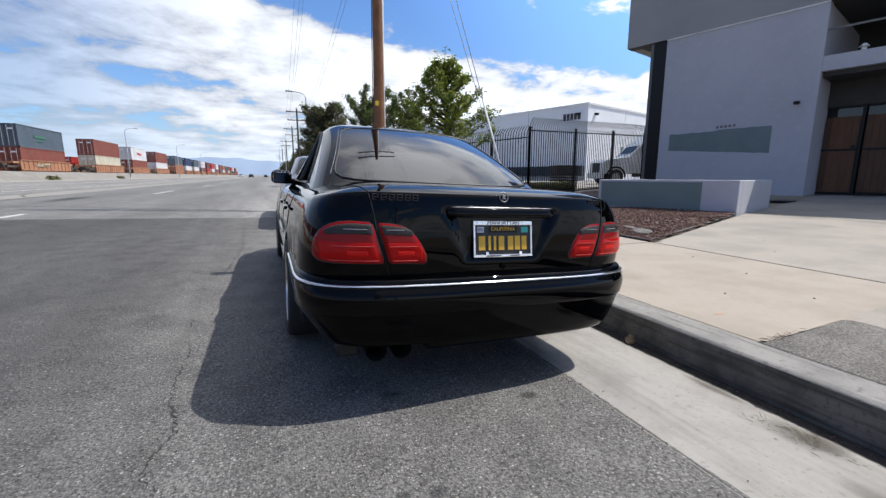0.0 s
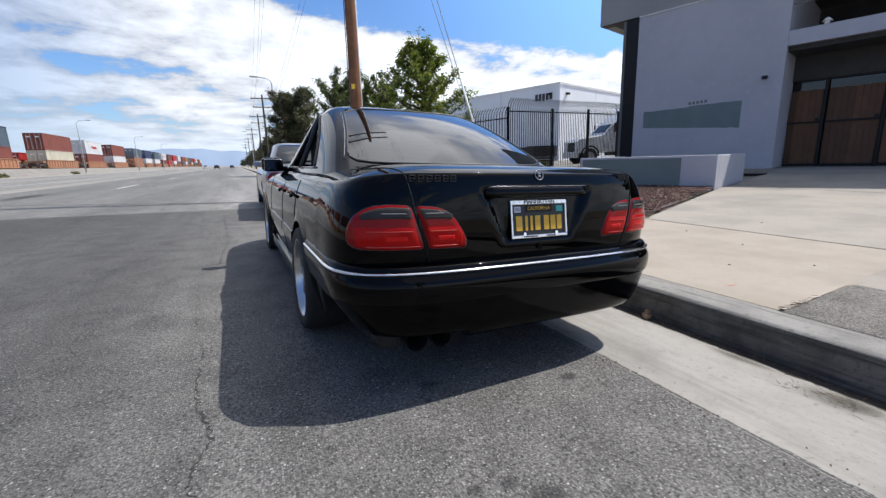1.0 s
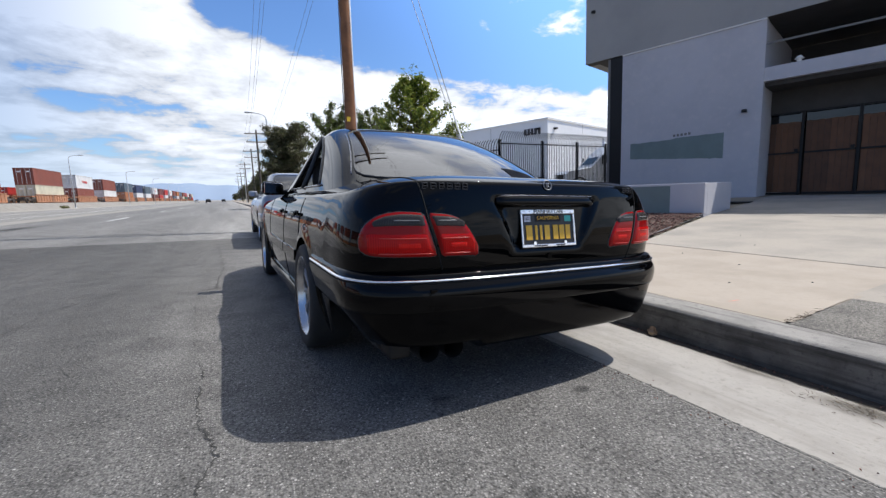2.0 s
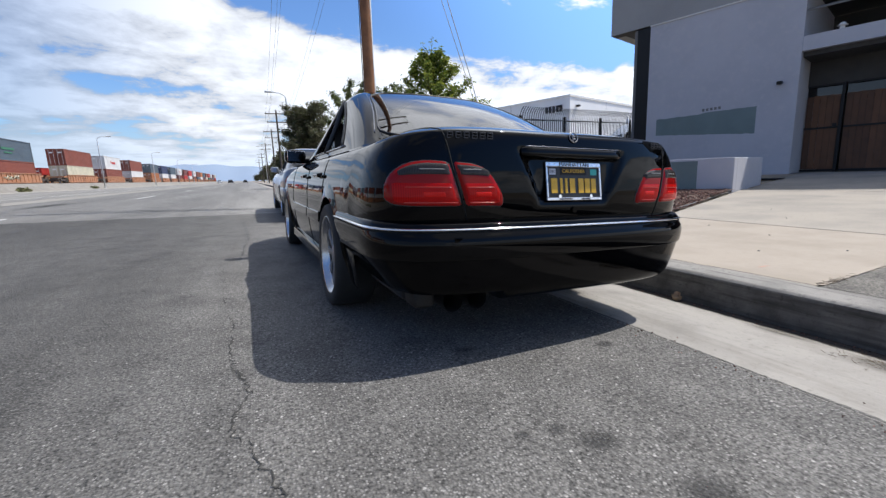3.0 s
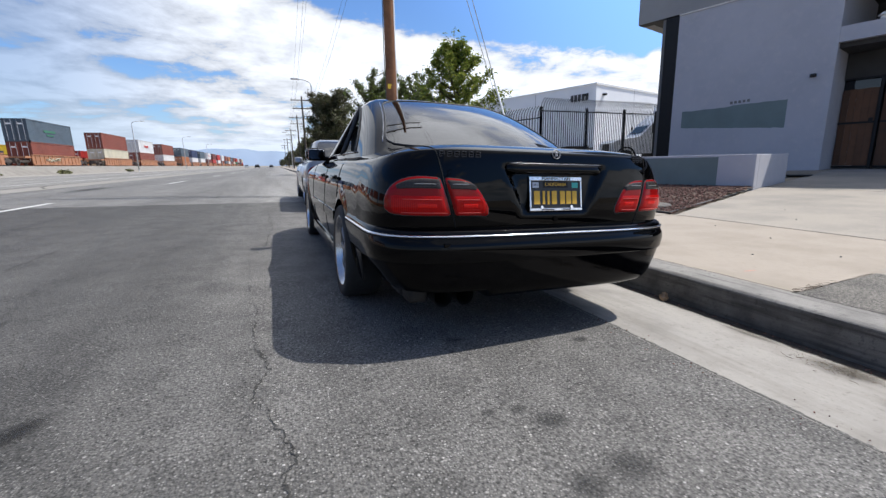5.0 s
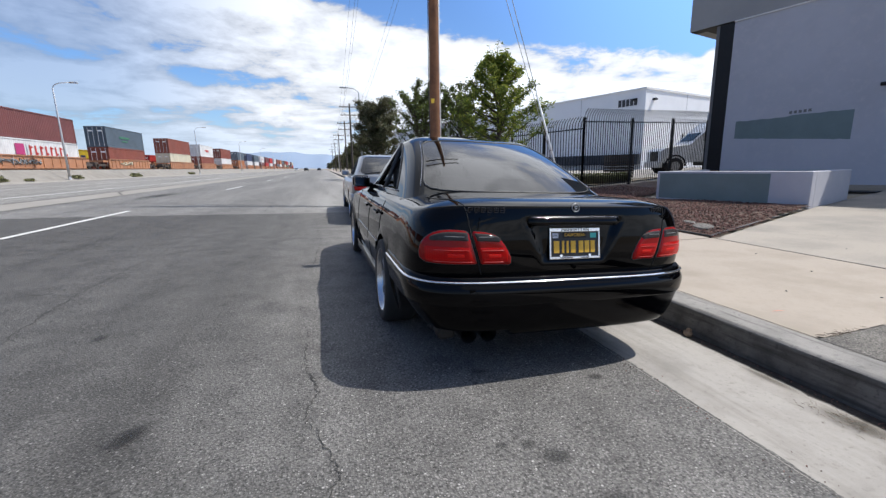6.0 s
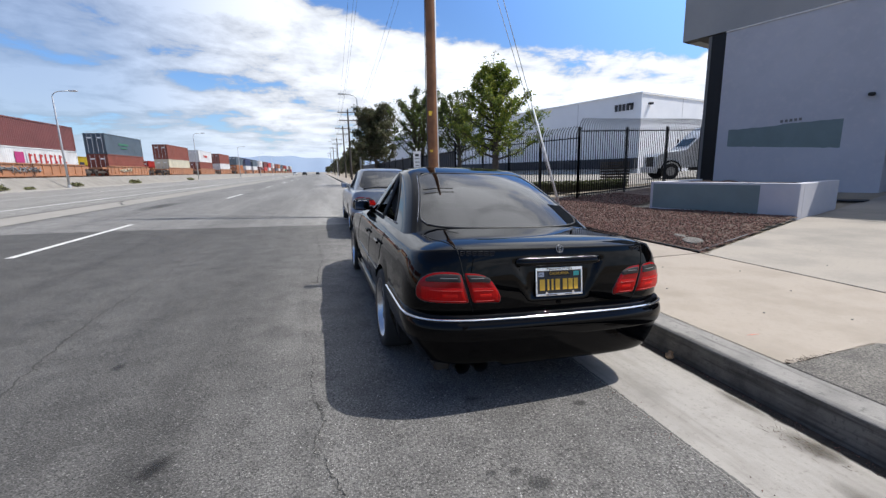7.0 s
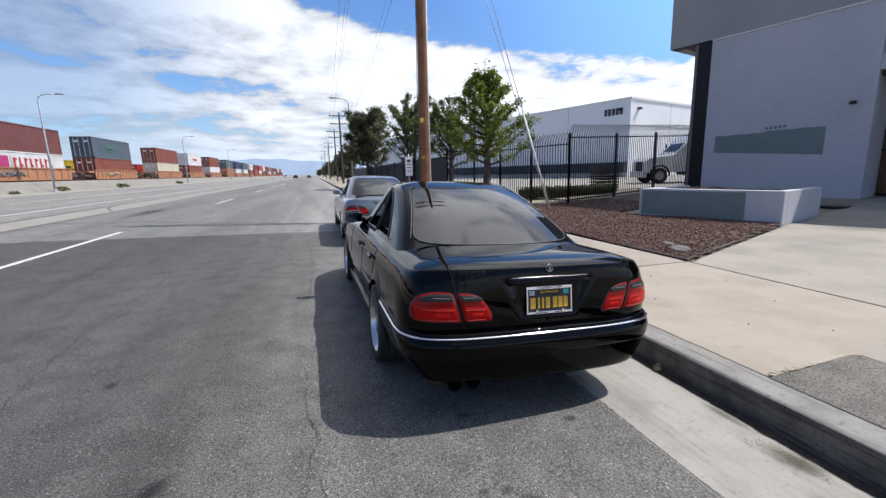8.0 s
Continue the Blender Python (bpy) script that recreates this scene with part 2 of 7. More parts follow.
    L(bp.outputs[0], b.inputs["Normal"])
    return m


def leaf_mat(name, col, island):
    """Leaves let some of the sun through."""
    m = mat(name, col, 0.5, spec=0.4, island=island)
    nt = m.node_tree
    N, L = nt.nodes.new, nt.links.new
    b, out = nt.nodes["Principled BSDF"], nt.nodes["Material Output"]
    tr, mx = N("ShaderNodeBsdfTranslucent"), N("ShaderNodeMixShader")
    L(b.inputs["Base Color"].links[0].from_socket, tr.inputs[0])
    mx.inputs[0].default_value = 0.4
    L(b.outputs[0], mx.inputs[1])
    L(tr.outputs[0], mx.inputs[2])
    L(mx.outputs[0], out.inputs[0])
    return m


def lens_mat(name, a, b, ribs):
    """Moulded lamp plastic with fine upright ribs."""
    m = mat(name, a, 0.05, spec=0.14)
    nt = m.node_tree
    N, L = nt.nodes.new, nt.links.new
    bs = nt.nodes["Principled BSDF"]
    tc, wv, mx, no = N("ShaderNodeTexCoord"), N("ShaderNodeTexWave"), N("ShaderNodeMixRGB"), N("ShaderNodeTexNoise")
    wv.bands_direction, wv.wave_profile = "X", "SIN"
    wv.inputs["Scale"].default_value, wv.inputs["Distortion"].default_value = ribs / 3.0, 0.3
    L(tc.outputs["Object"], wv.inputs["Vector"])
    no.inputs["Scale"].default_value = 16.0
    L(tc.outputs["Object"], no.inputs["Vector"])
    av = N("ShaderNodeMath")
    av.operation = "MULTIPLY"
    L(wv.outputs["Fac"], av.inputs[0])
    L(no.outputs[0], av.inputs[1])
    mx.inputs[1].default_value, mx.inputs[2].default_value = (*a, 1), (*b, 1)
    sc = N("ShaderNodeMath")
    sc.operation, sc.use_clamp = "MULTIPLY", True
    sc.inputs[1].default_value = 1.8
    L(av.outputs[0], sc.inputs[0])
    L(sc.outputs[0], mx.inputs[0])
    L(mx.outputs[0], bs.inputs["Base Color"])
    return m


def stain_mat(name, col):
    """A soft-edged soaked-in stain over whatever it lies on."""
    m = bpy.data.materials.new(name)
    m.use_nodes = True
    nt = m.node_tree
    b, out = nt.nodes["Principled BSDF"], nt.nodes["Material Output"]
    N, L = nt.nodes.new, nt.links.new
    b.inputs["Base Color"].default_value, b.inputs["Roughness"].default_value = (*col, 1), 0.8
    tc, ln, no, mr, mu, mx, tr = (N(k) for k in ("ShaderNodeTexCoord", "ShaderNodeVectorMath", "ShaderNodeTexNoise", "ShaderNodeMapRange", "ShaderNodeMath", "ShaderNodeMixShader", "ShaderNodeBsdfTransparent"))
    ln.operation = "LENGTH"
    L(tc.outputs["Object"], ln.inputs[0])
    L(tc.outputs["Object"], no.inputs["Vector"])
    no.inputs["Scale"].default_value, no.inputs["Detail"].default_value, no.inputs["Roughness"].default_value = 7.0, 10, 0.85
    mr.interpolation_type = "SMOOTHSTEP"
    mr.inputs[1].default_value, mr.inputs[2].default_value, mr.inputs[3].default_value, mr.inputs[4].default_value = 0.10, 1.0, 0.95, 0.0
    L(ln.outputs["Value"], mr.inputs[0])
    mu.operation, mu.use_clamp = "MULTIPLY", True
    L(mr.outputs[0], mu.inputs[0])
    L(no.outputs[0], mu.inputs[1])
    L(mu.outputs[0], mx.inputs[0])
    L(tr.outputs[0], mx.inputs[1])
    L(b.outputs[0], mx.inputs[2])
    L(mx.outputs[0], out.inputs[0])
    return m


def glass_mat(name, tint, gloss=0.02):
    """Thin window glass: tinted see-through, with a mirror sheen by Fresnel."""
    m = bpy.data.materials.new(name)
    m.use_nodes = True
    nt = m.node_tree
    nt.nodes.clear()
    N, L = nt.nodes.new, nt.links.new
    out, mx, tr, gl, fr = (N(k) for k in ("ShaderNodeOutputMaterial", "ShaderNodeMixShader", "ShaderNodeBsdfTransparent", "ShaderNodeBsdfGlossy", "ShaderNodeFresnel"))
    tr.inputs[0].default_value = (*tint, 1)
    gl.inputs["Roughness"].default_value = gloss
    fr.inputs[0].default_value = 1.62
    gl.inputs["Color"].default_value = (0.94, 0.94, 0.95, 1)
    L(fr.outputs[0], mx.inputs[0])
    L(tr.outputs[0], mx.inputs[1])
    L(gl.outputs[0], mx.inputs[2])
    L(mx.outputs[0], out.inputs[0])
    return m


M = dict(
    asphalt=asphalt_mat("worn_asphalt", (0.133, 0.1275, 0.1205), (0.37, 0.355, 0.336), (0.084, 0.080, 0.075), 0.50),
    asphalt_patch=asphalt_mat("dusty_asphalt", (0.128, 0.118, 0.104), (0.245, 0.225, 0.20), (0.098, 0.090, 0.081)),
    # paler past a tone step; grazing sheen partly put in the colour
    asphalt_far=asphalt_mat("far_asphalt_sheen", (0.240, 0.232, 0.219), (0.34, 0.328, 0.31), (0.168, 0.162, 0.154), 0.30),
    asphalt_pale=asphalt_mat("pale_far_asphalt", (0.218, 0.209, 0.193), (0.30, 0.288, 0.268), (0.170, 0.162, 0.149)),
    concrete=mat("pale_concrete", (0.322, 0.276, 0.228), 0.85, var=(1.1, (0.250, 0.212, 0.170), 0.44, 0.66, 10), var2=(28, (0.262, 0.230, 0.190), 0.52, 0.80), bump=(160, 0.35, 0.003), rand=0.05),
    concrete_dull=mat("trodden_concrete", (0.302, 0.268, 0.228), 0.88, var=(0.9, (0.225, 0.206, 0.180), 0.42, 0.64, 10), var2=(30, (0.20, 0.182, 0.158), 0.55, 0.80), bump=(160, 0.35, 0.003), rand=0.05),
    gutter=mat("gutter_concrete", (0.295, 0.275, 0.250), 0.88, var=(2.3, (0.200, 0.185, 0.167), 0.46, 0.72, 10), var2=(42, (0.165, 0.153, 0.137), 0.56, 0.76), bump=(150, 0.5, 0.004), streak=(17, (0.195, 0.180, 0.160), 0.50, 0.82, 9)),
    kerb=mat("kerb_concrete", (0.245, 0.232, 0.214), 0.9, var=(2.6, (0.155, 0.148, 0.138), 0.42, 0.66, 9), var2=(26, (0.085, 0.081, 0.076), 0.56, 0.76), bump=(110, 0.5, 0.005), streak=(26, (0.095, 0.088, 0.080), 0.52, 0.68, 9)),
    # scuffs and streaks, over a base darkened for the face's shade
    kerb_face=mat("scuffed_shaded_concrete", (0.155, 0.144, 0.128), 0.9, var=(3.2, (0.068, 0.063, 0.057), 0.42, 0.66), var2=(34, (0.06, 0.056, 0.05), 0.55, 0.74), bump=(110, 0.6, 0.006), streak=(20, (0.040, 0.036, 0.031), 0.48, 0.66, 9)),
    joint=mat("dark_joint", (0.05, 0.047, 0.042), 0.95),
    median=mat("median_concrete", (0.262, 0.246, 0.220), 0.9, var=(0.8, (0.224, 0.206, 0.180), 0.4, 0.7), var2=(9, (0.205, 0.187, 0.162), 0.55, 0.8)),
    dirt=mat("dry_dirt", (0.264, 0.220, 0.164), 0.95, var=(0.7, (0.200, 0.168, 0.124), 0.4, 0.7), var2=(9, (0.320, 0.276, 0.216), 0.5, 0.8), bump=(30, 0.5, 0.02)),
    mulch_bed=mat("mulch_soil", (0.092, 0.056, 0.040), 0.95, var=(1.6, (0.152, 0.096, 0.072), 0.4, 0.7), var2=(45, (0.040, 0.026, 0.020), 0.45, 0.7), bump=(70, 0.9, 0.02)),
    mulch=mat("bark_chip", (0.125, 0.064, 0.050), 0.9, island=0.9),
    twig=mat("dry_twig", (0.115, 0.085, 0.058), 0.9, island=0.5),
    paintline=mat("road_paint", (0.576, 0.568, 0.544), 0.7, var=(14, (0.280, 0.280, 0.272), 0.55, 0.7)),
    crack=mat("crack_filler", (0.035, 0.034, 0.032), 0.9),
    oil=mat("oil_stain", (0.045, 0.045, 0.045), 0.7, var=(9, (0.09, 0.09, 0.09), 0.45, 0.65)),
    wall_grey=mat("grey_stucco", (0.470, 0.470, 0.506), 0.9, var=(0.5, (0.420, 0.420, 0.455), 0.4, 0.7), var2=(5, (0.505, 0.494, 0.510), 0.5, 0.8), bump=(120, 0.25, 0.004)),
    wall_upper=mat("warm_grey_stucco", (0.330, 0.324, 0.315), 0.9, var=(0.5, (0.285, 0.283, 0.280), 0.4, 0.7), bump=(120, 0.25, 0.004)),
    patch=mat("green_grey_paint", (0.172, 0.222, 0.220), 0.8, var=(1.4, (0.148, 0.192, 0.190), 0.4, 0.7)),
    soffit=mat("soffit_paint", (0.17, 0.165, 0.16), 0.9, var=(1, (0.14, 0.14, 0.14), 0.4, 0.7)),
    # brown darkened so recess walls and soffits stay shaded despite bounce light
    recess=mat("dark_recess_brown", (0.055, 0.052, 0.05), 0.8, var=(1.5, (0.04, 0.038, 0.037), 0.4, 0.7)),
    ledge=mat("white_ledge", (0.80, 0.79, 0.77), 0.7, var=(4, (0.66, 0.65, 0.62), 0.5, 0.8)),
    darkmetal=mat("black_painted_steel", (0.011, 0.011, 0.012), 0.55, spec=0.3, var=(20, (0.022, 0.020, 0.018), 0.5, 0.8)),
    plank=mat("stained_plank", (0.140, 0.060, 0.027), 0.65, var=(3, (0.095, 0.042, 0.019), 0.4, 0.7), rand=0.28),
    white_wall=mat("white_tilt_up_wall", (0.82, 0.825, 0.84), 0.9, var=(0.15, (0.70, 0.71, 0.73), 0.4, 0.7)),
    joint_grey=mat("panel_joint", (0.40, 0.41, 0.43), 0.9),
    sign_dark=mat("dark_lettering", (0.05, 0.05, 0.055), 0.6),
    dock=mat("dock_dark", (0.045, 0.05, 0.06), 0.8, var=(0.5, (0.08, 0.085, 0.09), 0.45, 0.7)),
    wood_pole=mat("creosoted_pole", (0.245, 0.108, 0.048), 0.85, var=(2.2, (0.125, 0.054, 0.026), 0.42, 0.68), var2=(30, (0.255, 0.136, 0.076), 0.5, 0.8), bump=(40, 0.5, 0.01)),
    dark_pole=mat("weathered_dark_pole", (0.070, 0.058, 0.048), 0.9, var=(3, (0.045, 0.038, 0.032), 0.4, 0.7)),
    crossarm=mat("weathered_crossarm", (0.10, 0.075, 0.055), 0.85, var=(8, (0.06, 0.045, 0.035), 0.4, 0.7)),
    wire=mat("wire", (0.06, 0.06, 0.065), 0.6),
    galv=mat("galvanised_steel", (0.52, 0.53, 0.54), 0.5, metal=0.5, var=(6, (0.42, 0.43, 0.44), 0.4, 0.7)),
    pvc=mat("white_guard", (0.78, 0.78, 0.76), 0.5, var=(5, (0.62, 0.61, 0.58), 0.5, 0.8)),
    yellow=mat("yellow_tag", (0.75, 0.50, 0.03), 0.5),
    bark=mat("tree_bark", (0.06, 0.048, 0.038), 0.9, var=(12, (0.10, 0.085, 0.07), 0.45, 0.7), bump=(40, 0.7, 0.02)),
    leaf=leaf_mat("leaf", (0.130, 0.180, 0.030), 0.5),
    # brighter leaf copy: sunlight put in the colour, mixed in at random
    leaf_lit=leaf_mat("sunlit_leaf", (0.29, 0.32, 0.05), 0.35),
    leaf_dark=leaf_mat("dark_leaf", (0.085, 0.098, 0.038), 0.5),
    leaf_olive=leaf_mat("olive_leaf", (0.130, 0.122, 0.072), 0.45),
    scrub=mat("scrub", (0.136, 0.136, 0.060), 0.9, island=0.4),
    # distance haze is painted into this blue
    mountain=mat("far_hills", (0.27, 0.35, 0.47), 1.0, var=(0.002, (0.33, 0.41, 0.53), 0.4, 0.7)),
    rail=mat("rail_steel", (0.10, 0.075, 0.06), 0.6, metal=0.4),
    ballast=mat("ballast", (0.232, 0.216, 0.192), 0.95, var=(0.9, (0.165, 0.150, 0.130), 0.4, 0.7, 10), bump=(25, 0.8, 0.04)),
    white=mat("white_paint", (0.74, 0.74, 0.73), 0.55, var=(0.8, (0.60, 0.59, 0.57), 0.5, 0.8)),
    truck_glass=mat("dark_truck_glass", (0.020, 0.030, 0.028), 0.22, spec=0.12),
    truck_white=mat("truck_paint", (0.62, 0.63, 0.64), 0.45, coat=0.3, var=(1.5, (0.42, 0.43, 0.44), 0.4, 0.7)),
    # cars
    black_paint=mat("black_car_paint", (0.0008, 0.0008, 0.0010), 0.018, spec=0.19),
    black_plastic=mat("black_plastic", (0.014, 0.014, 0.015), 0.5, var=(30, (0.022, 0.022, 0.022), 0.5, 0.8)),
    valance=mat("glossy_black_valance", (0.0010, 0.0010, 0.0012), 0.06, spec=0.13),
    gap=mat("panel_gap", (0.002, 0.002, 0.002), 0.9),
    chrome=mat("chrome", (0.80, 0.80, 0.82), 0.09, metal=1.0),
    frame_chrome=mat("pitted_chrome", (0.74, 0.74, 0.76), 0.20, metal=1.0, var=(60, (0.34, 0.34, 0.35), 0.55, 0.75)),
    badge=mat("dull_badge_metal", (0.22, 0.22, 0.23), 0.55, metal=1.0),
    letter_metal=mat("dark_letter_metal", (0.045, 0.045, 0.05), 0.28, metal=1.0),
    dark_chrome=mat("smoked_chrome", (0.22, 0.22, 0.24), 0.18, metal=1.0),
    red_lens=lens_mat("red_lens", (0.50, 0.009, 0.007), (0.38, 0.005, 0.005), 120),
    red_bright=lens_mat("red_reflector", (0.74, 0.018, 0.012), (0.60, 0.012, 0.009), 150),
    red_deep=mat("red_lens_rim", (0.26, 0.006, 0.006), 0.06, spec=0.2),
    red_rib=mat("rib_highlight_red", (0.52, 0.060, 0.050), 0.15, spec=0.3),
    smoke_bar=mat("silvered_bar", (0.20, 0.195, 0.19), 0.3, spec=0.3),
    smoke_lens=lens_mat("smoked_lens", (0.026, 0.023, 0.022), (0.062, 0.055, 0.052), 170),
    tyre=mat("tyre_rubber", (0.017, 0.017, 0.017), 0.75, var=(20, (0.03, 0.029, 0.027), 0.5, 0.8)),
    alloy=mat("polished_alloy", (0.56, 0.56, 0.57), 0.24, metal=1.0),
    alloy_dull=mat("silver_alloy", (0.30, 0.30, 0.31), 0.40, metal=0.9),
    brake=mat("brake_disc", (0.20, 0.19, 0.18), 0.4, metal=0.9),
    plate=mat("plate_black", (0.012, 0.012, 0.013), 0.4),
    plate_gold=mat("plate_gold", (0.72, 0.40, 0.03), 0.45),
    cabin=mat("cabin_dark", (0.012, 0.012, 0.013), 0.8),
    tint=glass_mat("tinted_glass", (0.05, 0.05, 0.055)),
    clear=glass_mat("clear_glass", (0.55, 0.58, 0.58)),
    silver=mat("silver_car_paint", (0.21, 0.22, 0.235), 0.30, metal=0.6, coat=0.8),
    sticker=mat("teal_sticker", (0.05, 0.42, 0.36), 0.5),
    sticker_w=mat("white_sticker", (0.55, 0.56, 0.62), 0.5),
    exhaust=mat("sooty_steel", (0.022, 0.020, 0.018), 0.55, metal=0.3, spec=0.3),
    litter=mat("dry_leaf", (0.42, 0.30, 0.19), 0.8, var=(60, (0.22, 0.14, 0.08), 0.4, 0.7)),
    # near-black: kerb-foot dirt with the kerb's shadow in its colour
    grime_shade=mat("gutter_grime", (0.022, 0.018, 0.015), 0.95, var=(25, (0.06, 0.048, 0.037), 0.50, 0.75), bump=(80, 0.8, 0.01)),
    soak=stain_mat("oil_soak", (0.028, 0.028, 0.029)),
    gutter_soak=stain_mat("gutter_soak", (0.10, 0.085, 0.065)),
    pinkmark=mat("pink_mark", (0.60, 0.20, 0.16), 0.8),
)
for nm, c in (("rust_red", (0.24, 0.062, 0.038)), ("maroon", (0.17, 0.05, 0.045)), ("blue_grey", (0.085, 0.115, 0.145)), ("cream", (0.62, 0.57, 0.43)), ("box_white", (0.70, 0.69, 0.68)),
              ("orange", (0.42, 0.15, 0.055)), ("bright_red", (0.50, 0.035, 0.03)), ("magenta", (0.45, 0.03, 0.16)), ("box_yellow", (0.58, 0.42, 0.03)), ("box_green", (0.03, 0.16, 0.09)), ("steel_grey", (0.26, 0.28, 0.30)), ("well_rust", (0.46, 0.205, 0.10)), ("navy", (0.03, 0.045, 0.11))):
    M[nm] = mat("box_" + nm, tuple(v * 0.85 for v in c), 0.6, var=(0.6, tuple(v * 0.62 for v in c), 0.42, 0.72), var2=(7, tuple(v * 0.6 + 0.04 for v in c), 0.60, 0.80))


# ---- builders ----
def mesh_ob(name, verts, faces, material, parent=None, label="", smooth=False):
    me = bpy.data.meshes.new(name)
    me.from_pydata([tuple(v) for v in verts], [], faces)
    if smooth:
        me.polygons.foreach_set("use_smooth", [True] * len(me.polygons))
    me.update()
    if material:
        me.materials.append(M[material] if isinstance(material, str) else material)
    ob = new(name, me)
    ob.parent = parent
    return tagged(ob, label)


def part(name, bm, material, parent, label="", smooth=False):
    me = bpy.data.meshes.new(name)
    bm.normal_update()
    bm.to_mesh(me)
    bm.free()
    if smooth:
        me.polygons.foreach_set("use_smooth", [True] * len(me.polygons))
    me.materials.append(M[material] if isinstance(material, str) else material)
    ob = new(name, me)
    ob.parent = parent
    return tagged(ob, label)


def thing(name, label, category, m=None, group="", kind=""):
    ob = tagged(new(name), label, category, group, kind)
    ob.empty_display_size = 0.2
    if m is not None:
        ob.matrix_world = m
    return ob


def box(bm, at, size, m=None, bevel=0.0, seg=2):
    g = bmesh.ops.create_cube(bm, size=1.0)
    vs = g["verts"]
    bmesh.ops.scale(bm, vec=size, verts=vs)
    if bevel:
        es = list({e for v in vs for e in v.link_edges})
        r = bmesh.ops.bevel(bm, geom=vs + es, offset=bevel, segments=seg, profile=0.5, affect="EDGES")
        vs = list({v for f in r["faces"] for v in f.verts} | {v for v in vs if v.is_valid})
    t = Matrix.Translation(at)
    bmesh.ops.transform(bm, matrix=(m @ t) if m is not None else t, verts=vs)
    return bm


def boxes(items, bevel=0.0, m=None):
    bm = bmesh.new()
    for at, size in items:
        box(bm, at, size, m, bevel)
    return bm


def cyl(bm, a, b, r1, r2=None, n=16, caps=True):
    a, b = Vector(a), Vector(b)
    d = b - a
    g = bmesh.ops.create_cone(bm, cap_ends=caps, segments=n, radius1=r1, radius2=r1 if r2 is None else r2, depth=d.length)
    q = d.to_track_quat("Z", "Y").to_matrix().to_4x4()
    bmesh.ops.transform(bm, matrix=Matrix.Translation((a + b) / 2) @ q, verts=g["verts"])
    return bm


def tube(pts, r, n=8, closed=False):
    """Verts and faces of a tube along pts; r may be a list."""
    pts = [Vector(p) for p in pts]
    k = len(pts)
    rs = r if isinstance(r, (list, tuple)) else [r] * k
    vs, fs = [], []
    up = Vector((0, 0, 1))
    for i, p in enumerate(pts):
        d = (pts[(i + 1) % k] - pts[i - 1]) if (closed or 0 < i < k - 1) else (pts[1] - pts[0] if i == 0 else pts[-1] - pts[-2])
        d.normalize()
        s = d.cross(up)
        if s.length < 0.05:
            s = d.cross(Vector((1, 0, 0)))
        s.normalize()
        u = s.cross(d)
        for j in range(n):
            a = 2 * math.pi * j / n
            vs.append(p + (s * math.cos(a) + u * math.sin(a)) * rs[i])
    for i in range(k if closed else k - 1):
        for j in range(n):
            i2, j2 = (i + 1) % k, (j + 1) % n
            fs.append((i * n + j, i2 * n + j, i2 * n + j2, i * n + j2))
    if not closed:
        fs.append(tuple(range(n)))
        fs.append(tuple((k - 1) * n + j for j in reversed(range(n))))
    return vs, fs


def tube_part(name, pts, r, material, parent, label="", n=8, closed=False):
    vs, fs = tube(pts, r, n, closed)
    return mesh_ob(name, vs, fs, material, parent, label, True)


def grid_faces(nu, nv, wrap=False):
    return [(i * nv + j, ((i + 1) % nu) * nv + j, ((i + 1) % nu) * nv + j + 1, i * nv + j + 1) for i in range(nu if wrap else nu - 1) for j in range(nv - 1)]


def lerp_table(table):
    xs, ys = [a for a, _ in table], [b for _, b in table]
    return lambda v: float(np.interp(v, xs, ys))


def smooth_table(table):
    """Monotone cubic through the table's points: no kinks, no overshoot."""
    xs, ys = [a for a, _ in table], [b for _, b in table]
    n = len(xs)
    d = [(ys[i + 1] - ys[i]) / (xs[i + 1] - xs[i]) for i in range(n - 1)]
    g = [d[0]] + [0.0 if d[i - 1] * d[i] <= 0 else 2 * d[i - 1] * d[i] / (d[i - 1] + d[i]) for i in range(1, n - 1)] + [d[-1]]

    def at(v):
        if v <= xs[0] or v >= xs[-1]:
            return ys[0] if v <= xs[0] else ys[-1]
        i = max(k for k in range(n - 1) if xs[k] <= v)
        h = xs[i + 1] - xs[i]
        t = (v - xs[i]) / h
        return ys[i] * (1 + 2 * t) * (1 - t) ** 2 + ys[i + 1] * t * t * (3 - 2 * t) + h * t * (1 - t) * (g[i] * (1 - t) - g[i + 1] * t)
    return at


# ---- large structure: land, road, kerb, pavement ----
# cross-section of the land, west to east
LAND = lerp_table([(-3000, -6.0), (-300, 0.2), (-60, 1.70), (-47, 2.25), (-39.5, 1.55), (-30, 1.55), (-28.3, 1.52), (-26.6, 0.56), (-25.4, 0.44), (-15.2, 0.36), (-10.2, 0.27), (-6.2, 0.185), (0.42, -0.013), (1.30, -0.115),
                   (1.55, 0.09), (4.1, 0.08), (8.6, 0.155), (15.0, 0.40), (60, 0.5), (300, 0.3), (3000, -6.0)])


def strip(name, xs, y0, y1, lift, material, label, ny=1, kind="structure", zf=LAND, parent=None):
    """A sheet along the road over the stations xs."""
    ys = np.linspace(y0, y1, ny + 1)
    vs = [(x, y, zf(x) + lift) for x in xs for y in ys]
    ob = mesh_ob(name, vs, [f[::-1] for f in grid_faces(len(xs), ny + 1)], material, parent)
    return tagged(ob, label, kind=kind)


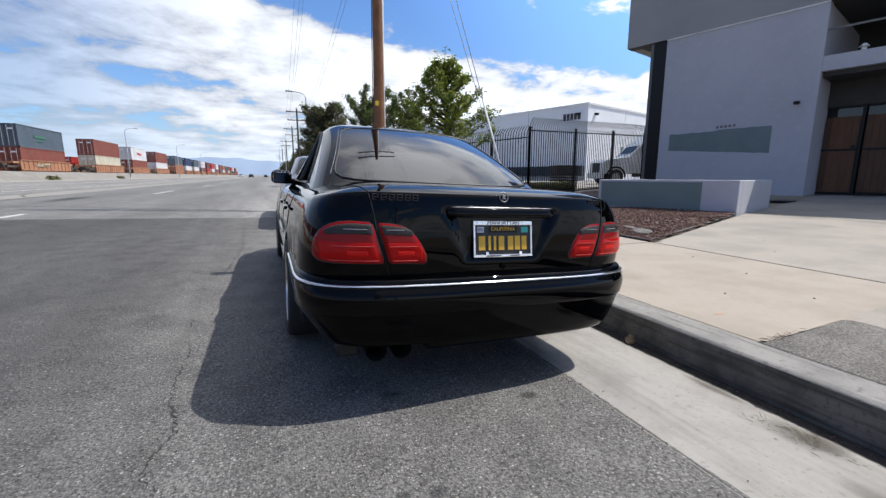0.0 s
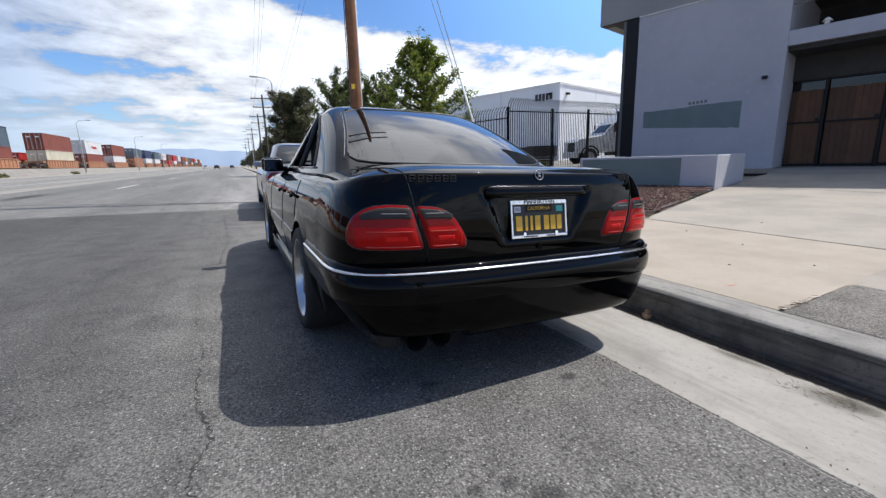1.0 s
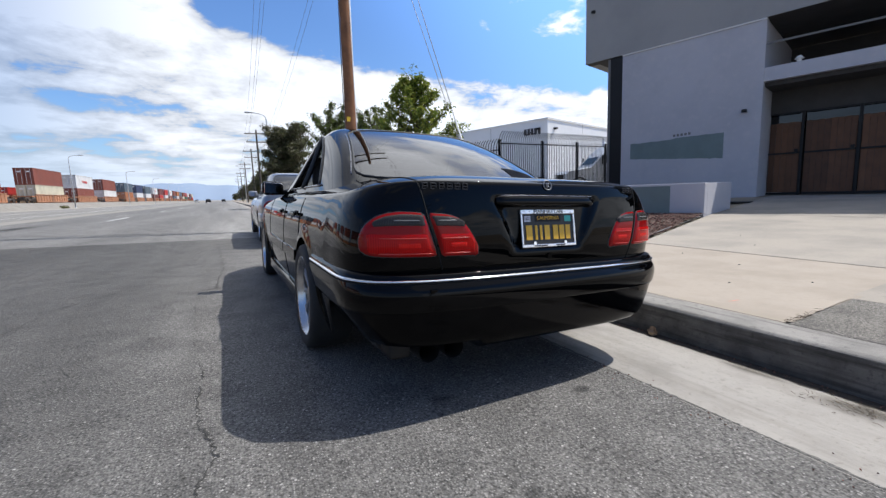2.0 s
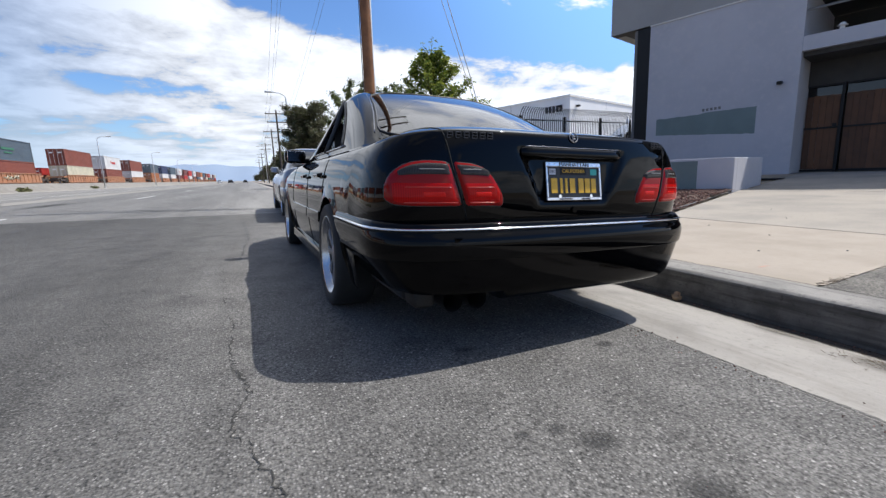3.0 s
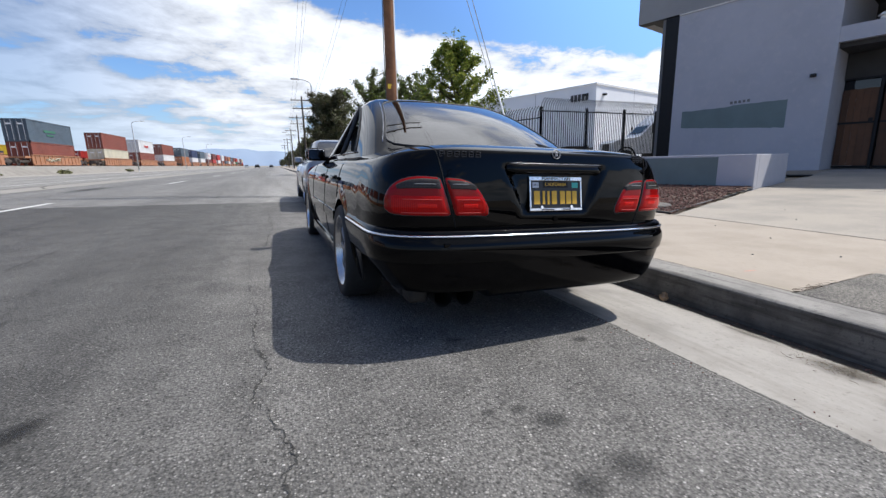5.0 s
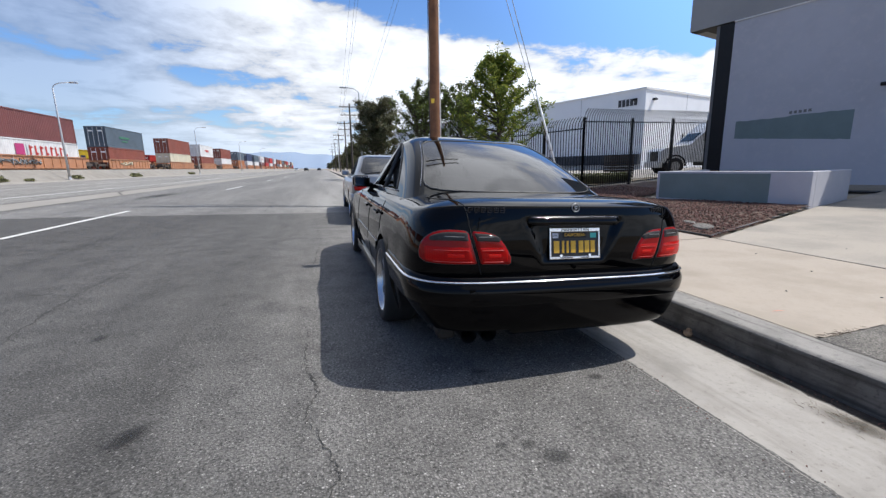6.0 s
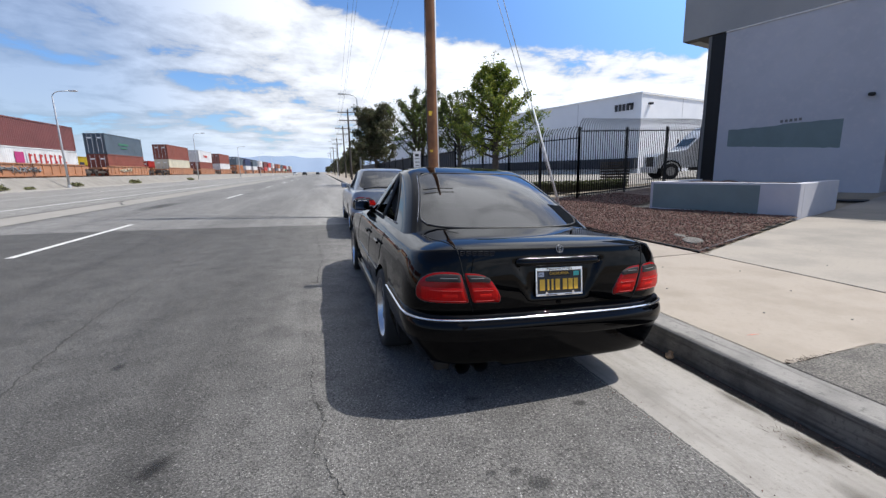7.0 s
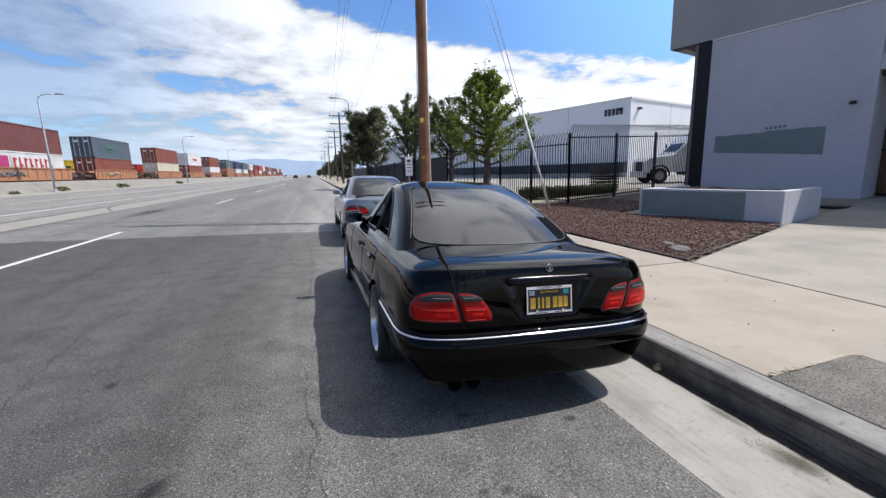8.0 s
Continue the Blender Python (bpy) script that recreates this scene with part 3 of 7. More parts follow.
strip("ground", [-3000, -300, -60, -47, -39.5, -30, -28.3, -26.6, -25.4, -15.2, -10.2, -6.2, 0.42, 1.30, 1.56, 4.1, 8.6, 15, 60, 300, 3000], -400, 3200, -0.03, "dirt", "dry bare ground reaching to the horizon")
strip("road", [-10.2, -8.2, -6.2, -3, 0.42], -40, 9.4, 0.0, "asphalt", "worn grey asphalt road with cracks and oil stains", 20)
strip("road", [-10.2, -8.2, -6.2, -3, 0.42], 9.4, 900, 0.0, "asphalt_far", "pale grey asphalt road further on, partly painted with grazing sheen", 40)
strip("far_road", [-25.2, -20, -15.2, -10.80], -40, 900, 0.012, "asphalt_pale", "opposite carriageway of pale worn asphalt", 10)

# gutter pan, cast against the kerb
strip("gutter", [0.40, 0.70, 1.0, 1.315], -30, 700, 0.001, "gutter", "pale stained concrete gutter pan beside the kerb", 40, zf=lerp_table([(0.40, -0.013), (1.315, -0.115)]))


def kerb_profile():
    pts = [(1.300, -0.125), (1.318, 0.045)]
    for k in range(7):
        a = math.pi * (1 - k / 12)
        pts.append((1.352 + 0.034 * math.cos(a), 0.062 + 0.030 * math.sin(a)))
    return pts + [(1.545, 0.096), (1.548, -0.05)]


def kerb_length(y0, y1, parent):
    pr = kerb_profile()
    n = max(2, int((y1 - y0) / 0.5) + 1)
    ys = np.linspace(y0, y1, n)
    vs = [(x + 0.003 * noise.noise((y * 0.9, i * 0.3, 0)), y, z + 0.003 * noise.noise((y * 1.1, i * 0.4, 5))) for y in ys for i, (x, z) in enumerate(pr)]
    fs = grid_faces(n, len(pr))
    k = len(pr) - 1
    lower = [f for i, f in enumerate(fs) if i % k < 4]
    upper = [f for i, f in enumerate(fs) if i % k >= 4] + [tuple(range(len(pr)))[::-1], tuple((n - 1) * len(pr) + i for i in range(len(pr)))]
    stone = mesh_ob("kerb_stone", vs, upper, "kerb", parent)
    # road-side face takes the darker copy, shade in its colour
    mesh_ob("kerb_face", vs, lower, "kerb_face", stone, "scuffed grimy kerb face with its shade painted in")
    return stone


kerb = thing("kerb", "grey cast concrete kerb along the road", "kerb", kind="structure")
for y0, y1 in ((-12, -6.2), (-6.18, -3.0), (-2.98, 0.85), (0.87, 4.0), (4.02, 7.2), (7.22, 10.4), (10.42, 16), (16.02, 24), (24.02, 40), (40.02, 80), (80.02, 200), (200.02, 600)):
    kerb_length(y0, y1, kerb)

# pavement: slabs with open joints over a dark bed
pavement = thing("pavement", "pale beige concrete pavement in large slabs", "pavement", kind="structure")
strip("bed", [1.55, 4.1, 8.6, 15.0], -12, 600, -0.04, "joint", "", 4, kind="", parent=pavement)


def slab(corners, parent, material="concrete", thick=0.05, lift=0.0, zf=LAND, name="slab"):
    """A flat slab over four or more plan corners, its edges rounded off."""
    bm = bmesh.new()
    vs = [bm.verts.new((x, y, zf(x) + lift)) for x, y in corners]
    f = bm.faces.new(vs)
    bm.normal_update()
    if f.normal.z < 0:
        f.normal_flip()
    r = bmesh.ops.extrude_face_region(bm, geom=[f])
    up = [g for g in r["geom"] if isinstance(g, bmesh.types.BMVert)]
    for v in up:
        v.co.z += 0.0
    for v in vs:
        v.co.z -= thick
    es = [e for e in bm.edges if all(v in up for v in e.verts)]
    bmesh.ops.bevel(bm, geom=es, offset=0.006, segments=2, profile=0.5, affect="EDGES")
    bmesh.ops.recalc_face_normals(bm, faces=bm.faces)
    return part(name, bm, material, parent)


J = 0.018
for y0, y1 in ((-0.27, 2.75), (2.75, 5.9), (5.9, 9.0), (9.0, 12.2), (12.2, 15.4), (15.4, 30), (30, 60), (60, 300)):
    slab([(1.566, y0 + J), (4.1 - J, y0 + J), (4.1 - J, y1 - J), (1.566, y1 - J)], pavement)
# entry walk that climbs from the pavement to the building
slab([(4.1 + J, -0.15), (9.2, -0.15), (9.2, 4.60), (8.72, 4.46), (4.1 + J, 2.70)], pavement, "concrete_dull")
slab([(9.2 + 2 * J, -0.15), (15.6, -0.15), (15.6, 6.40), (10.8, 5.02), (9.2 + 2 * J, 4.58)], pavement, "concrete_dull")
slab([(2.56, -6.0), (9.2, -6.0), (9.2, -0.15 - 2 * J), (2.56, -0.15 - 2 * J)], pavement, "concrete_dull", lift=-0.002)
slab([(9.2 + 2 * J, -8.0), (22.0, -8.0), (22.0, -0.15 - 2 * J), (9.2 + 2 * J, -0.15 - 2 * J)], pavement)
slab([(1.566, -9.0), (2.56 - J, -9.0), (2.56 - J, -0.235), (1.566, -0.275)], pavement, "asphalt_patch", lift=0.002, name="asphalt_infill")

# mulch bed with loose bark
BED = [(4.1, 2.74), (8.62, 4.47), (7.4, 8.6), (9.5, 9.4), (13.9, 10.2), (13.2, 13.6), (7.2, 12.4), (6.7, 15.6), (4.4, 15.6), (4.1, 15.0)]


def inside(p, poly):
    c = False
    for (x1, y1), (x2, y2) in zip(poly, poly[1:] + poly[:1]):
        if (y1 > p[1]) != (y2 > p[1]) and p[0] < (x2 - x1) * (p[1] - y1) / (y2 - y1) + x1:
            c = not c
    return c


def mulch_bed():
    st = 0.16
    xs, ys = np.arange(4.1, 14.2, st), np.arange(2.7, 15.7, st)
    idx, vs, fs = {}, [], []
    for i, x in enumerate(xs):
        for j, y in enumerate(ys):
            idx[i, j] = len(vs)
            vs.append((x, y, LAND(x) + 0.012 + 0.05 * noise.noise((x * 0.8, y * 0.8, 1)) + 0.02 * noise.noise((x * 4, y * 4, 3)) + 0.03 * min(1, (x - 4.1) * 0.4)))
    for i in range(len(xs) - 1):
        for j in range(len(ys) - 1):
            if inside((xs[i] + st / 2, ys[j] + st / 2), BED):
                fs.append((idx[i, j], idx[i + 1, j], idx[i + 1, j + 1], idx[i, j + 1]))
    bed = tagged(mesh_ob("mulch_bed", vs, fs, "mulch_bed", None, "", True), "planting bed of brown bark mulch beside the pavement", "garden bed", kind="structure")
    rnd = random.Random(5)
    cv, cf = [], []
    while len(cf) < 24000 * 5:
        x = 4.08 + 6.2 * rnd.random() ** 1.4
        y = 2.7 + 10 * rnd.random()
        if not inside((x, y), BED):
            continue
        z = LAND(x) + 0.022 + 0.05 * noise.noise((x * 0.8, y * 0.8, 1)) + 0.03 * min(1, (x - 4.1) * 0.4)
        m = pose(x, y, z, rnd.uniform(-28, 28), rnd.uniform(-28, 28), rnd.uniform(0, 360))
        a, b, c = rnd.uniform(0.008, 0.026), rnd.uniform(0.004, 0.012), rnd.uniform(0.003, 0.008)
        o = len(cv)
        for sx, sy in ((-1, -0.6), (1, -1), (0.8, 0.9), (-0.9, 1)):
            cv.append(m @ Vector((a * sx, b * sy, -c)))
            
        for sx, sy in ((-1, -0.6), (1, -1), (0.8, 0.9), (-0.9, 1)):
            cv.append(m @ Vector((a * sx * 0.8, b * sy * 0.7, c)))
        cf += [(o + 4, o + 5, o + 6, o + 7), (o, o + 1, o + 5, o + 4), (o + 1, o + 2, o + 6, o + 5), (o + 2, o + 3, o + 7, o + 6), (o + 3, o, o + 4, o + 7)]
    tagged(mesh_ob("bark_mulch", cv, cf, "mulch"), "loose brown bark chips covering the bed", "mulch", kind="stuff")


mulch_bed()
edge = thing("bed_edging", "thin weathered edging strip round the mulch bed", "edging", kind="structure")
tube_part("strip", [(4.14, 2.80, LAND(4.14) + 0.02), (6.3, 3.62, LAND(6.3) + 0.02), (8.44, 4.40, LAND(8.44) + 0.02)], 0.012, "soffit", edge, n=8)
tube_part("strip", [(4.12, 2.78, LAND(4.12) + 0.01), (4.12, 9.0, LAND(4.12) + 0.01), (4.12, 15.0, LAND(4.12) + 0.01)], 0.022, "darkmetal", edge, "black edging strip", n=8)


def cover_stone(x, y, rx, ry, seed):
    """A low broken slab lying in the bark."""
    n = 14
    bm = bmesh.new()
    ring = [bm.verts.new((rx * math.cos(2 * math.pi * k / n) * (1 + 0.16 * noise.noise((k * 0.7, seed, 0))), ry * math.sin(2 * math.pi * k / n) * (1 + 0.16 * noise.noise((k * 0.7, seed, 5))), 0)) for k in range(n)]
    f = bm.faces.new(ring)
    r = bmesh.ops.extrude_face_region(bm, geom=[f])
    for v in [g for g in r["geom"] if isinstance(g, bmesh.types.BMVert)]:
        v.co.z += 0.018
        v.co.x *= 0.94
        v.co.y *= 0.94
    bmesh.ops.recalc_face_normals(bm, faces=bm.faces)
    bmesh.ops.transform(bm, matrix=pose(x, y, LAND(x) + 0.03, 3, -4, seed * 40), verts=bm.verts)
    tagged(part("cover_slab", bm, "asphalt_patch", None), "pale broken concrete slab lying in the mulch", "slab", group="slabs in the mulch")


for q in ((4.66, 3.42, 0.22, 0.16, 1), (4.85, 3.85, 0.16, 0.10, 2), (7.6, 4.32, 0.14, 0.09, 3)):
    cover_stone(*q)

strip("yard", [7.2, 8.6, 15.0, 60.0], 16.2, 90, 0.012, "median", "pale concrete loading yard behind the fence", 4)

# concrete strip where the carriageways meet
strip("median", [-10.72, -10.6, -9.5, -9.35], -30, 700, 0.012, "median", "flush pale concrete strip between the carriageways", 30)
strip("verge_kerb", [-25.7, -25.6, -25.3, -25.2], -30, 700, 0.0, "median", "pale concrete kerb of the far carriageway", 20, zf=lerp_table([(-25.7, 0.46), (-25.6, 0.56), (-25.3, 0.56), (-25.2, 0.42)]))


def mark(name, label, x0, x1, y0, y1, material, lift=0.005, zf=LAND):
    vs = [(x, y, zf(x) + lift) for x in (x0, x1) for y in np.linspace(y0, y1, 9)]
    return tagged(mesh_ob(name, vs, [f[::-1] for f in grid_faces(2, 9)], material), label, "road marking", kind="structure")


for k in range(14):
    y0 = 6.1 + k * 16.2
    mark("lane_line", "worn white painted lane dash on the asphalt", -6.33, -6.21, y0, y0 + 4.6, "paintline")


def ribbon(name, label, pts, width, material, lift, zf=LAND, even=0.0, broken=0.0):
    """A thin uneven band on the ground, a crack or a seam."""
    vs, fs = [], []
    for i, (x, y) in enumerate(pts):
        a, b = pts[max(0, i - 1)], pts[min(len(pts) - 1, i + 1)]
        d = Vector((b[0] - a[0], b[1] - a[1])).normalized()
        w = width * (even + (1 - even) * (0.25 + 1.1 * abs(noise.noise((x * 5, y * 5, 2))) + 0.6 * abs(noise.noise((x * 40, y * 40, 7))))) * (1 if 0 < i < len(pts) - 1 else 0.2)
        w *= min(1.0, max(0.06, 1.0 + broken * (noise.noise((x * 7, y * 7, 31)) * 2.0 - 0.35)))
        for s in (-1, 1):
            px, py = x - d.y * w * s, y + d.x * w * s
            vs.append((px, py, zf(px) + lift))
        if i:
            o = 2 * i
            fs.append((o - 2, o, o + 1, o - 1))
    return tagged(mesh_ob(name, vs, fs, material), label, "crack", kind="structure")


def jagged(pts, step, amp, seed):
    rnd = random.Random(seed)
    out = []
    for (x0, y0), (x1, y1) in zip(pts, pts[1:]):
        n = max(1, int(math.hypot(x1 - x0, y1 - y0) / step))
        for k in range(n):
            out.append((x0 + (x1 - x0) * k / n + rnd.uniform(-amp, amp), y0 + (y1 - y0) * k / n + rnd.uniform(-amp, amp)))
    return out + [pts[-1]]


ribbon("road_crack", "long ragged crack wandering along the asphalt", jagged([(-1.30, -1.6), (-1.24, -1.2), (-1.33, -0.9), (-1.35, -0.60), (-1.31, -0.55), (-1.33, -0.48), (-1.35, -0.41), (-1.38, -0.33), (-1.40, -0.23), (-1.45, -0.14), (-1.44, -0.01), (-1.40, 0.08), (-1.41, 0.19), (-1.46, 0.34)], 0.012, 0.012, 3), 0.0066, "crack", 0.003, broken=0.5)
ribbon("road_crack", "faint broken crack running on along the asphalt", jagged([(-1.46, 0.34), (-1.49, 0.60), (-1.48, 0.95), (-1.55, 1.5), (-1.62, 2.6)], 0.02, 0.012, 4), 0.0038, "crack", 0.003, broken=1.2)
ribbon("road_crack", "dark crack beside the parked cars", jagged([(-1.20, 3.34), (-1.60, 3.25)], 0.05, 0.006, 8), 0.010, "crack", 0.003)
for k, (line, w) in enumerate((([(-3.30, 0.4), (-3.40, 1.30), (-3.47, 1.85), (-3.51, 2.42), (-3.51, 3.18), (-3.47, 4.25), (-3.60, 6.53), (-3.74, 9.3)], 0.010), ([(-3.97, 2.43), (-3.77, 2.46), (-3.53, 2.35)], 0.007), ([(-2.73, 2.32), (-2.62, 3.04), (-2.39, 3.42), (-2.10, 4.13)], 0.007),
                               ([(-2.82, 0.77), (-2.64, 0.77), (-2.43, 0.71), (-2.23, 0.60), (-2.06, 0.54), (-1.93, 0.61), (-1.81, 0.68), (-1.64, 0.77), (-1.48, 0.93)], 0.0036), ([(-2.76, 1.36), (-2.70, 1.12), (-2.60, 0.90)], 0.004), ([(-2.44, 0.70), (-2.36, 0.26), (-2.36, 0.04)], 0.0036),
                               ([(-1.53, 7.36), (-1.42, 4.78), (-1.49, 3.15)], 0.007), ([(-2.25, 1.87), (-2.23, 1.48), (-2.06, 1.15)], 0.004), ([(-2.60, 1.12), (-2.64, 2.06), (-2.58, 2.65)], 0.0045), ([(-5.0, 8.4), (-6.5, 9.3), (-8.4, 9.6)], 0.010), ([(-2.0, 8.6), (-3.2, 9.4), (-4.2, 9.2)], 0.008),
                               ([(-6.8, 7.27), (-6.2, 7.6), (-5.2, 7.4)], 0.009), ([(-4.9, 3.1), (-4.7, 5.0), (-4.8, 8.0)], 0.008), ([(-0.55, 2.1), (-1.15, 2.25)], 0.004), ([(-2.9, 9.8), (-3.0, 14.0), (-2.8, 22.0), (-3.0, 34.0)], 0.016), ([(-7.6, 10.0), (-7.5, 18.0), (-7.7, 30.0)], 0.016), ([(-4.4, 15.0), (-2.6, 15.3), (0.1, 15.1)], 0.014))):
    ribbon("road_crack", "thin crack in the worn traffic lane", jagged(line, 0.05 if w < 0.011 else 0.2, 0.016 if w < 0.011 else 0.03, 40 + k), w * (0.8 if w < 0.006 else 1.0), "crack", 0.003, broken=1.5 if w < 0.006 else 0.5)
ribbon("road_seam", "dark sealed seam right across the road", jagged([(0.35, 11.1), (-1.2, 11.3), (-6.0, 13.1), (-9.0, 13.8), (-10.1, 14.0)], 0.25, 0.03, 9), 0.055, "oil", 0.004)
ribbon("median_joint", "dark joint along the concrete strip", [(-10.76, y) for y in range(-20, 400, 4)], 0.055, "crack", 0.016)
ribbon("road_crack", "dark crack across the concrete strip", jagged([(-10.7, 21.6), (-10.2, 20.0), (-9.5, 18.6)], 0.3, 0.05, 61), 0.07, "crack", 0.016)
for x, w in ((-12.6, 0.07), (-17.8, 0.05)):
    mark("lane_line", "faded white line of the far carriageway", x - w, x + w, -20, 300, "paintline", 0.018)
ribbon("asphalt_edge", "ragged crumbling edge of the asphalt over the gutter", jagged([(0.408, -9), (0.412, -2), (0.414, 0.2), (0.410, 9), (0.410, 30)], 0.018, 0.005, 14), 0.010, "asphalt", 0.0014, even=0.2)
ribbon("slab_rim", "pale crumbled mortar along the slab's edge", jagged([(1.60, -0.262), (1.9, -0.245), (2.2, -0.228), (2.53, -0.212)], 0.02, 0.006, 15), 0.026, "concrete", 0.006, even=0.4)


ribbon("kerb_joint", "dark joint between kerb and pavement", jagged([(1.557, -9), (1.557, 0), (1.558, 8), (1.557, 30)], 0.08, 0.0015, 12), 0.009, "crack", 0.0, zf=lambda x: 0.0985)


GUT = lerp_table([(0.40, -0.012), (1.315, -0.114)])
# dirt strip, widened and blackened to paint the kerb's cast shadow
ribbon("gutter_grime", "dark dirt and leaf dust along the kerb foot, kerb shadow painted in", jagged([(1.262, -9), (1.262, -2), (1.265, -0.3), (1.26, 0.6), (1.266, 3), (1.264, 12), (1.265, 40)], 0.025, 0.006, 21), 0.062, "grime_shade", 0.004, zf=GUT, even=0.62)


def gutter_debris():
    """Crumbs, bits of leaf and grit lying in the gutter and by the asphalt's edge."""
    rnd = random.Random(31)
    vs, fs = [], []
    for k in range(900):
        y = rnd.uniform(-3.5, 6)
        x = 1.29 - abs(rnd.gauss(0, 0.05)) if k % 3 else 0.40 + rnd.gauss(0, 0.05)
        z = GUT(x) + 0.004 if x > 0.4 else LAND(x)
        m = pose(x, y, z + 0.004, rnd.uniform(-40, 40), rnd.uniform(-40, 40), rnd.uniform(0, 360))
        a = rnd.uniform(0.002, 0.006)
        o = len(vs)
        vs += [m @ Vector(q) * 1.0 for q in ((-a, -a * 0.5, -a * 0.4), (a, -a * 0.6, -a * 0.3), (a * 0.2, a * 0.8, -a * 0.3), (0, 0, a * 0.6))]
        fs += [(o, o + 1, o + 3), (o + 1, o + 2, o + 3), (o + 2, o, o + 3)]
    tagged(mesh_ob("gutter_debris", vs, fs, "mulch"), "small brown crumbs and grit lying in the gutter", "debris", kind="stuff")


gutter_debris()


def twigs(name, label, x, y, spread, count, zf, material, length, seed):
    """A tangle of thin dry stalks lying on the ground."""
    rnd = random.Random(seed)
    vs, fs = [], []
    for k in range(count):
        px, py, a = x + rnd.gauss(0, spread[0]), y + rnd.gauss(0, spread[1]), rnd.uniform(0, math.pi)
        ln = length * rnd.uniform(0.4, 1.0)
        pts = [Vector((px + math.cos(a) * ln * (f - 0.5), py + math.sin(a) * ln * (f - 0.5) + 0.02 * f * f * rnd.uniform(-1, 1), zf(px) + 0.006 + 0.012 * rnd.random() * f)) for f in (0, 0.5, 1)]
        v, f = tube(pts, 0.0010, 4)
        o = len(vs)
        vs += v
        fs += [tuple(i + o for i in q) for q in f]
    return tagged(mesh_ob(name, vs, fs, material), label, "debris", kind="stuff")


twigs("dry_twigs", "dry brown stalks and dirt swept into the gutter", 1.09, -0.74, (0.06, 0.11), 60, GUT, "twig", 0.026, 71)
twigs("dry_weeds", "dry weeds growing from the pavement joint", 1.76, -0.268, (0.10, 0.014), 50, LAND, "twig", 0.028, 72)


def stain(x, y, rx, ry, turn=0.0, material="soak", zf=LAND, label="dark oil stain soaked into the asphalt"):
    n = 28
    vs = [(math.cos(2 * math.pi * k / n), math.sin(2 * math.pi * k / n), 0) for k in range(n)]
    ob = mesh_ob("oil_stain", vs, [tuple(range(n))], material)
    slope = math.degrees(math.atan2(zf(x - 0.1) - zf(x + 0.1), 0.2))
    ob.matrix_world = pose(x, y, zf(x) + 0.0055, 0, slope, 0) @ pose(0, 0, 0, 0, 0, turn) @ Matrix.Diagonal((rx, ry, 1, 1))
    return tagged(ob, label, "stain", kind="structure")


for s in ((-2.18, -0.07, 0.075, 0.14, -32), (-2.18, -0.08, 0.06, 0.10, -20), (-0.37, -0.94, 0.12, 0.10), (-0.46, -0.66, 0.085, 0.065), (-0.65, -0.54, 0.04, 0.03), (-0.54, -0.56, 0.045, 0.035), (-0.52, 0.10, 0.08, 0.05), (-2.82, 1.18, 0.06, 0.10),
          (-0.55, -0.95, 0.09, 0.07), (0.10, -0.12, 0.07, 0.05), (-7.8, 17.5, 0.5, 2.6)):
    stain(*s)
for sx, sy, ra, rb in ((1.10, -0.74, 0.13, 0.20), (1.13, -0.80, 0.10, 0.14), (1.16, -0.30, 0.06, 0.22), (0.62, 0.9, 0.16, 0.5), (0.9, -1.2, 0.10, 0.3)):
    stain(sx, sy, ra, rb, 3, "gutter_soak", GUT, "brown damp stain in the gutter")
# a faint pink survey mark and specks on the slabs
ribbon("survey_mark", "small faded pink paint mark on the pavement", [(1.79, 0.17), (1.84, 0.165), (1.90, 0.155)], 0.012, "pinkmark", 0.004)
for x, y in ((2.91, 0.14), (2.9, 2.21), (4.79, 1.5), (2.2, 1.4), (3.3, 0.9), (5.6, 2.1), (2.4, 0.5), (3.6, 1.7)):
    bm = bmesh.new()
    bmesh.ops.create_icosphere(bm, subdivisions=1, radius=0.012)
    bmesh.ops.transform(bm, matrix=Matrix.Translation((x, y, LAND(x) + 0.004)) @ Matrix.Diagonal((1, 0.8, 0.4, 1)), verts=bm.verts)
    tagged(part("pebble", bm, "sign_dark", None), "tiny dark pebble lying on the pavement", "pebble", group="pavement specks")


# ---- grey building with overhanging upper floor ----
AZ = radians(-16.3)
U = Vector((math.sin(AZ), math.cos(AZ), 0))          # along the front, away from the entry
V = Vector((math.cos(AZ), -math.sin(AZ), 0))         # into the building
FRONT = Matrix(((U.x, V.x, 0, 14.2), (U.y, V.y, 0, 9.0), (0, 0, 1, 0), (0, 0, 0, 1)))   # s, depth, z


def front_boxes(name, items, material, parent=None, bevel=0.0):
    return part(name, boxes([(((a + b) / 2, (c + d) / 2, (e + f) / 2), (b - a, d - c, f - e)) for a, b, c, d, e, f in items], bevel, FRONT), material, parent)


bld = thing("building", "two-storey grey stucco building with overhanging upper floor", "building")
front_boxes("wall", [(-2.58, 2.15, 0.0, 0.35, 0.0, 6.15)], "wall_grey", bld)
front_boxes("upper_wall", [(-16.0, 3.76, -0.03, 0.4, 6.20, 10.5), (3.36, 3.76, 0.4, 7.0, 6.20, 10.5)], "wall_upper", bld)
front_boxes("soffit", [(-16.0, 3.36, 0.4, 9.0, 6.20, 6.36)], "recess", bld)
front_boxes("ledge", [(-2.58, 2.15, -0.05, 0.35, 6.15, 6.186)], "ledge", bld)
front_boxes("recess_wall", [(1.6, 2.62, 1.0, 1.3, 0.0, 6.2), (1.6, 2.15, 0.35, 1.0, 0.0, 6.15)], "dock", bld)
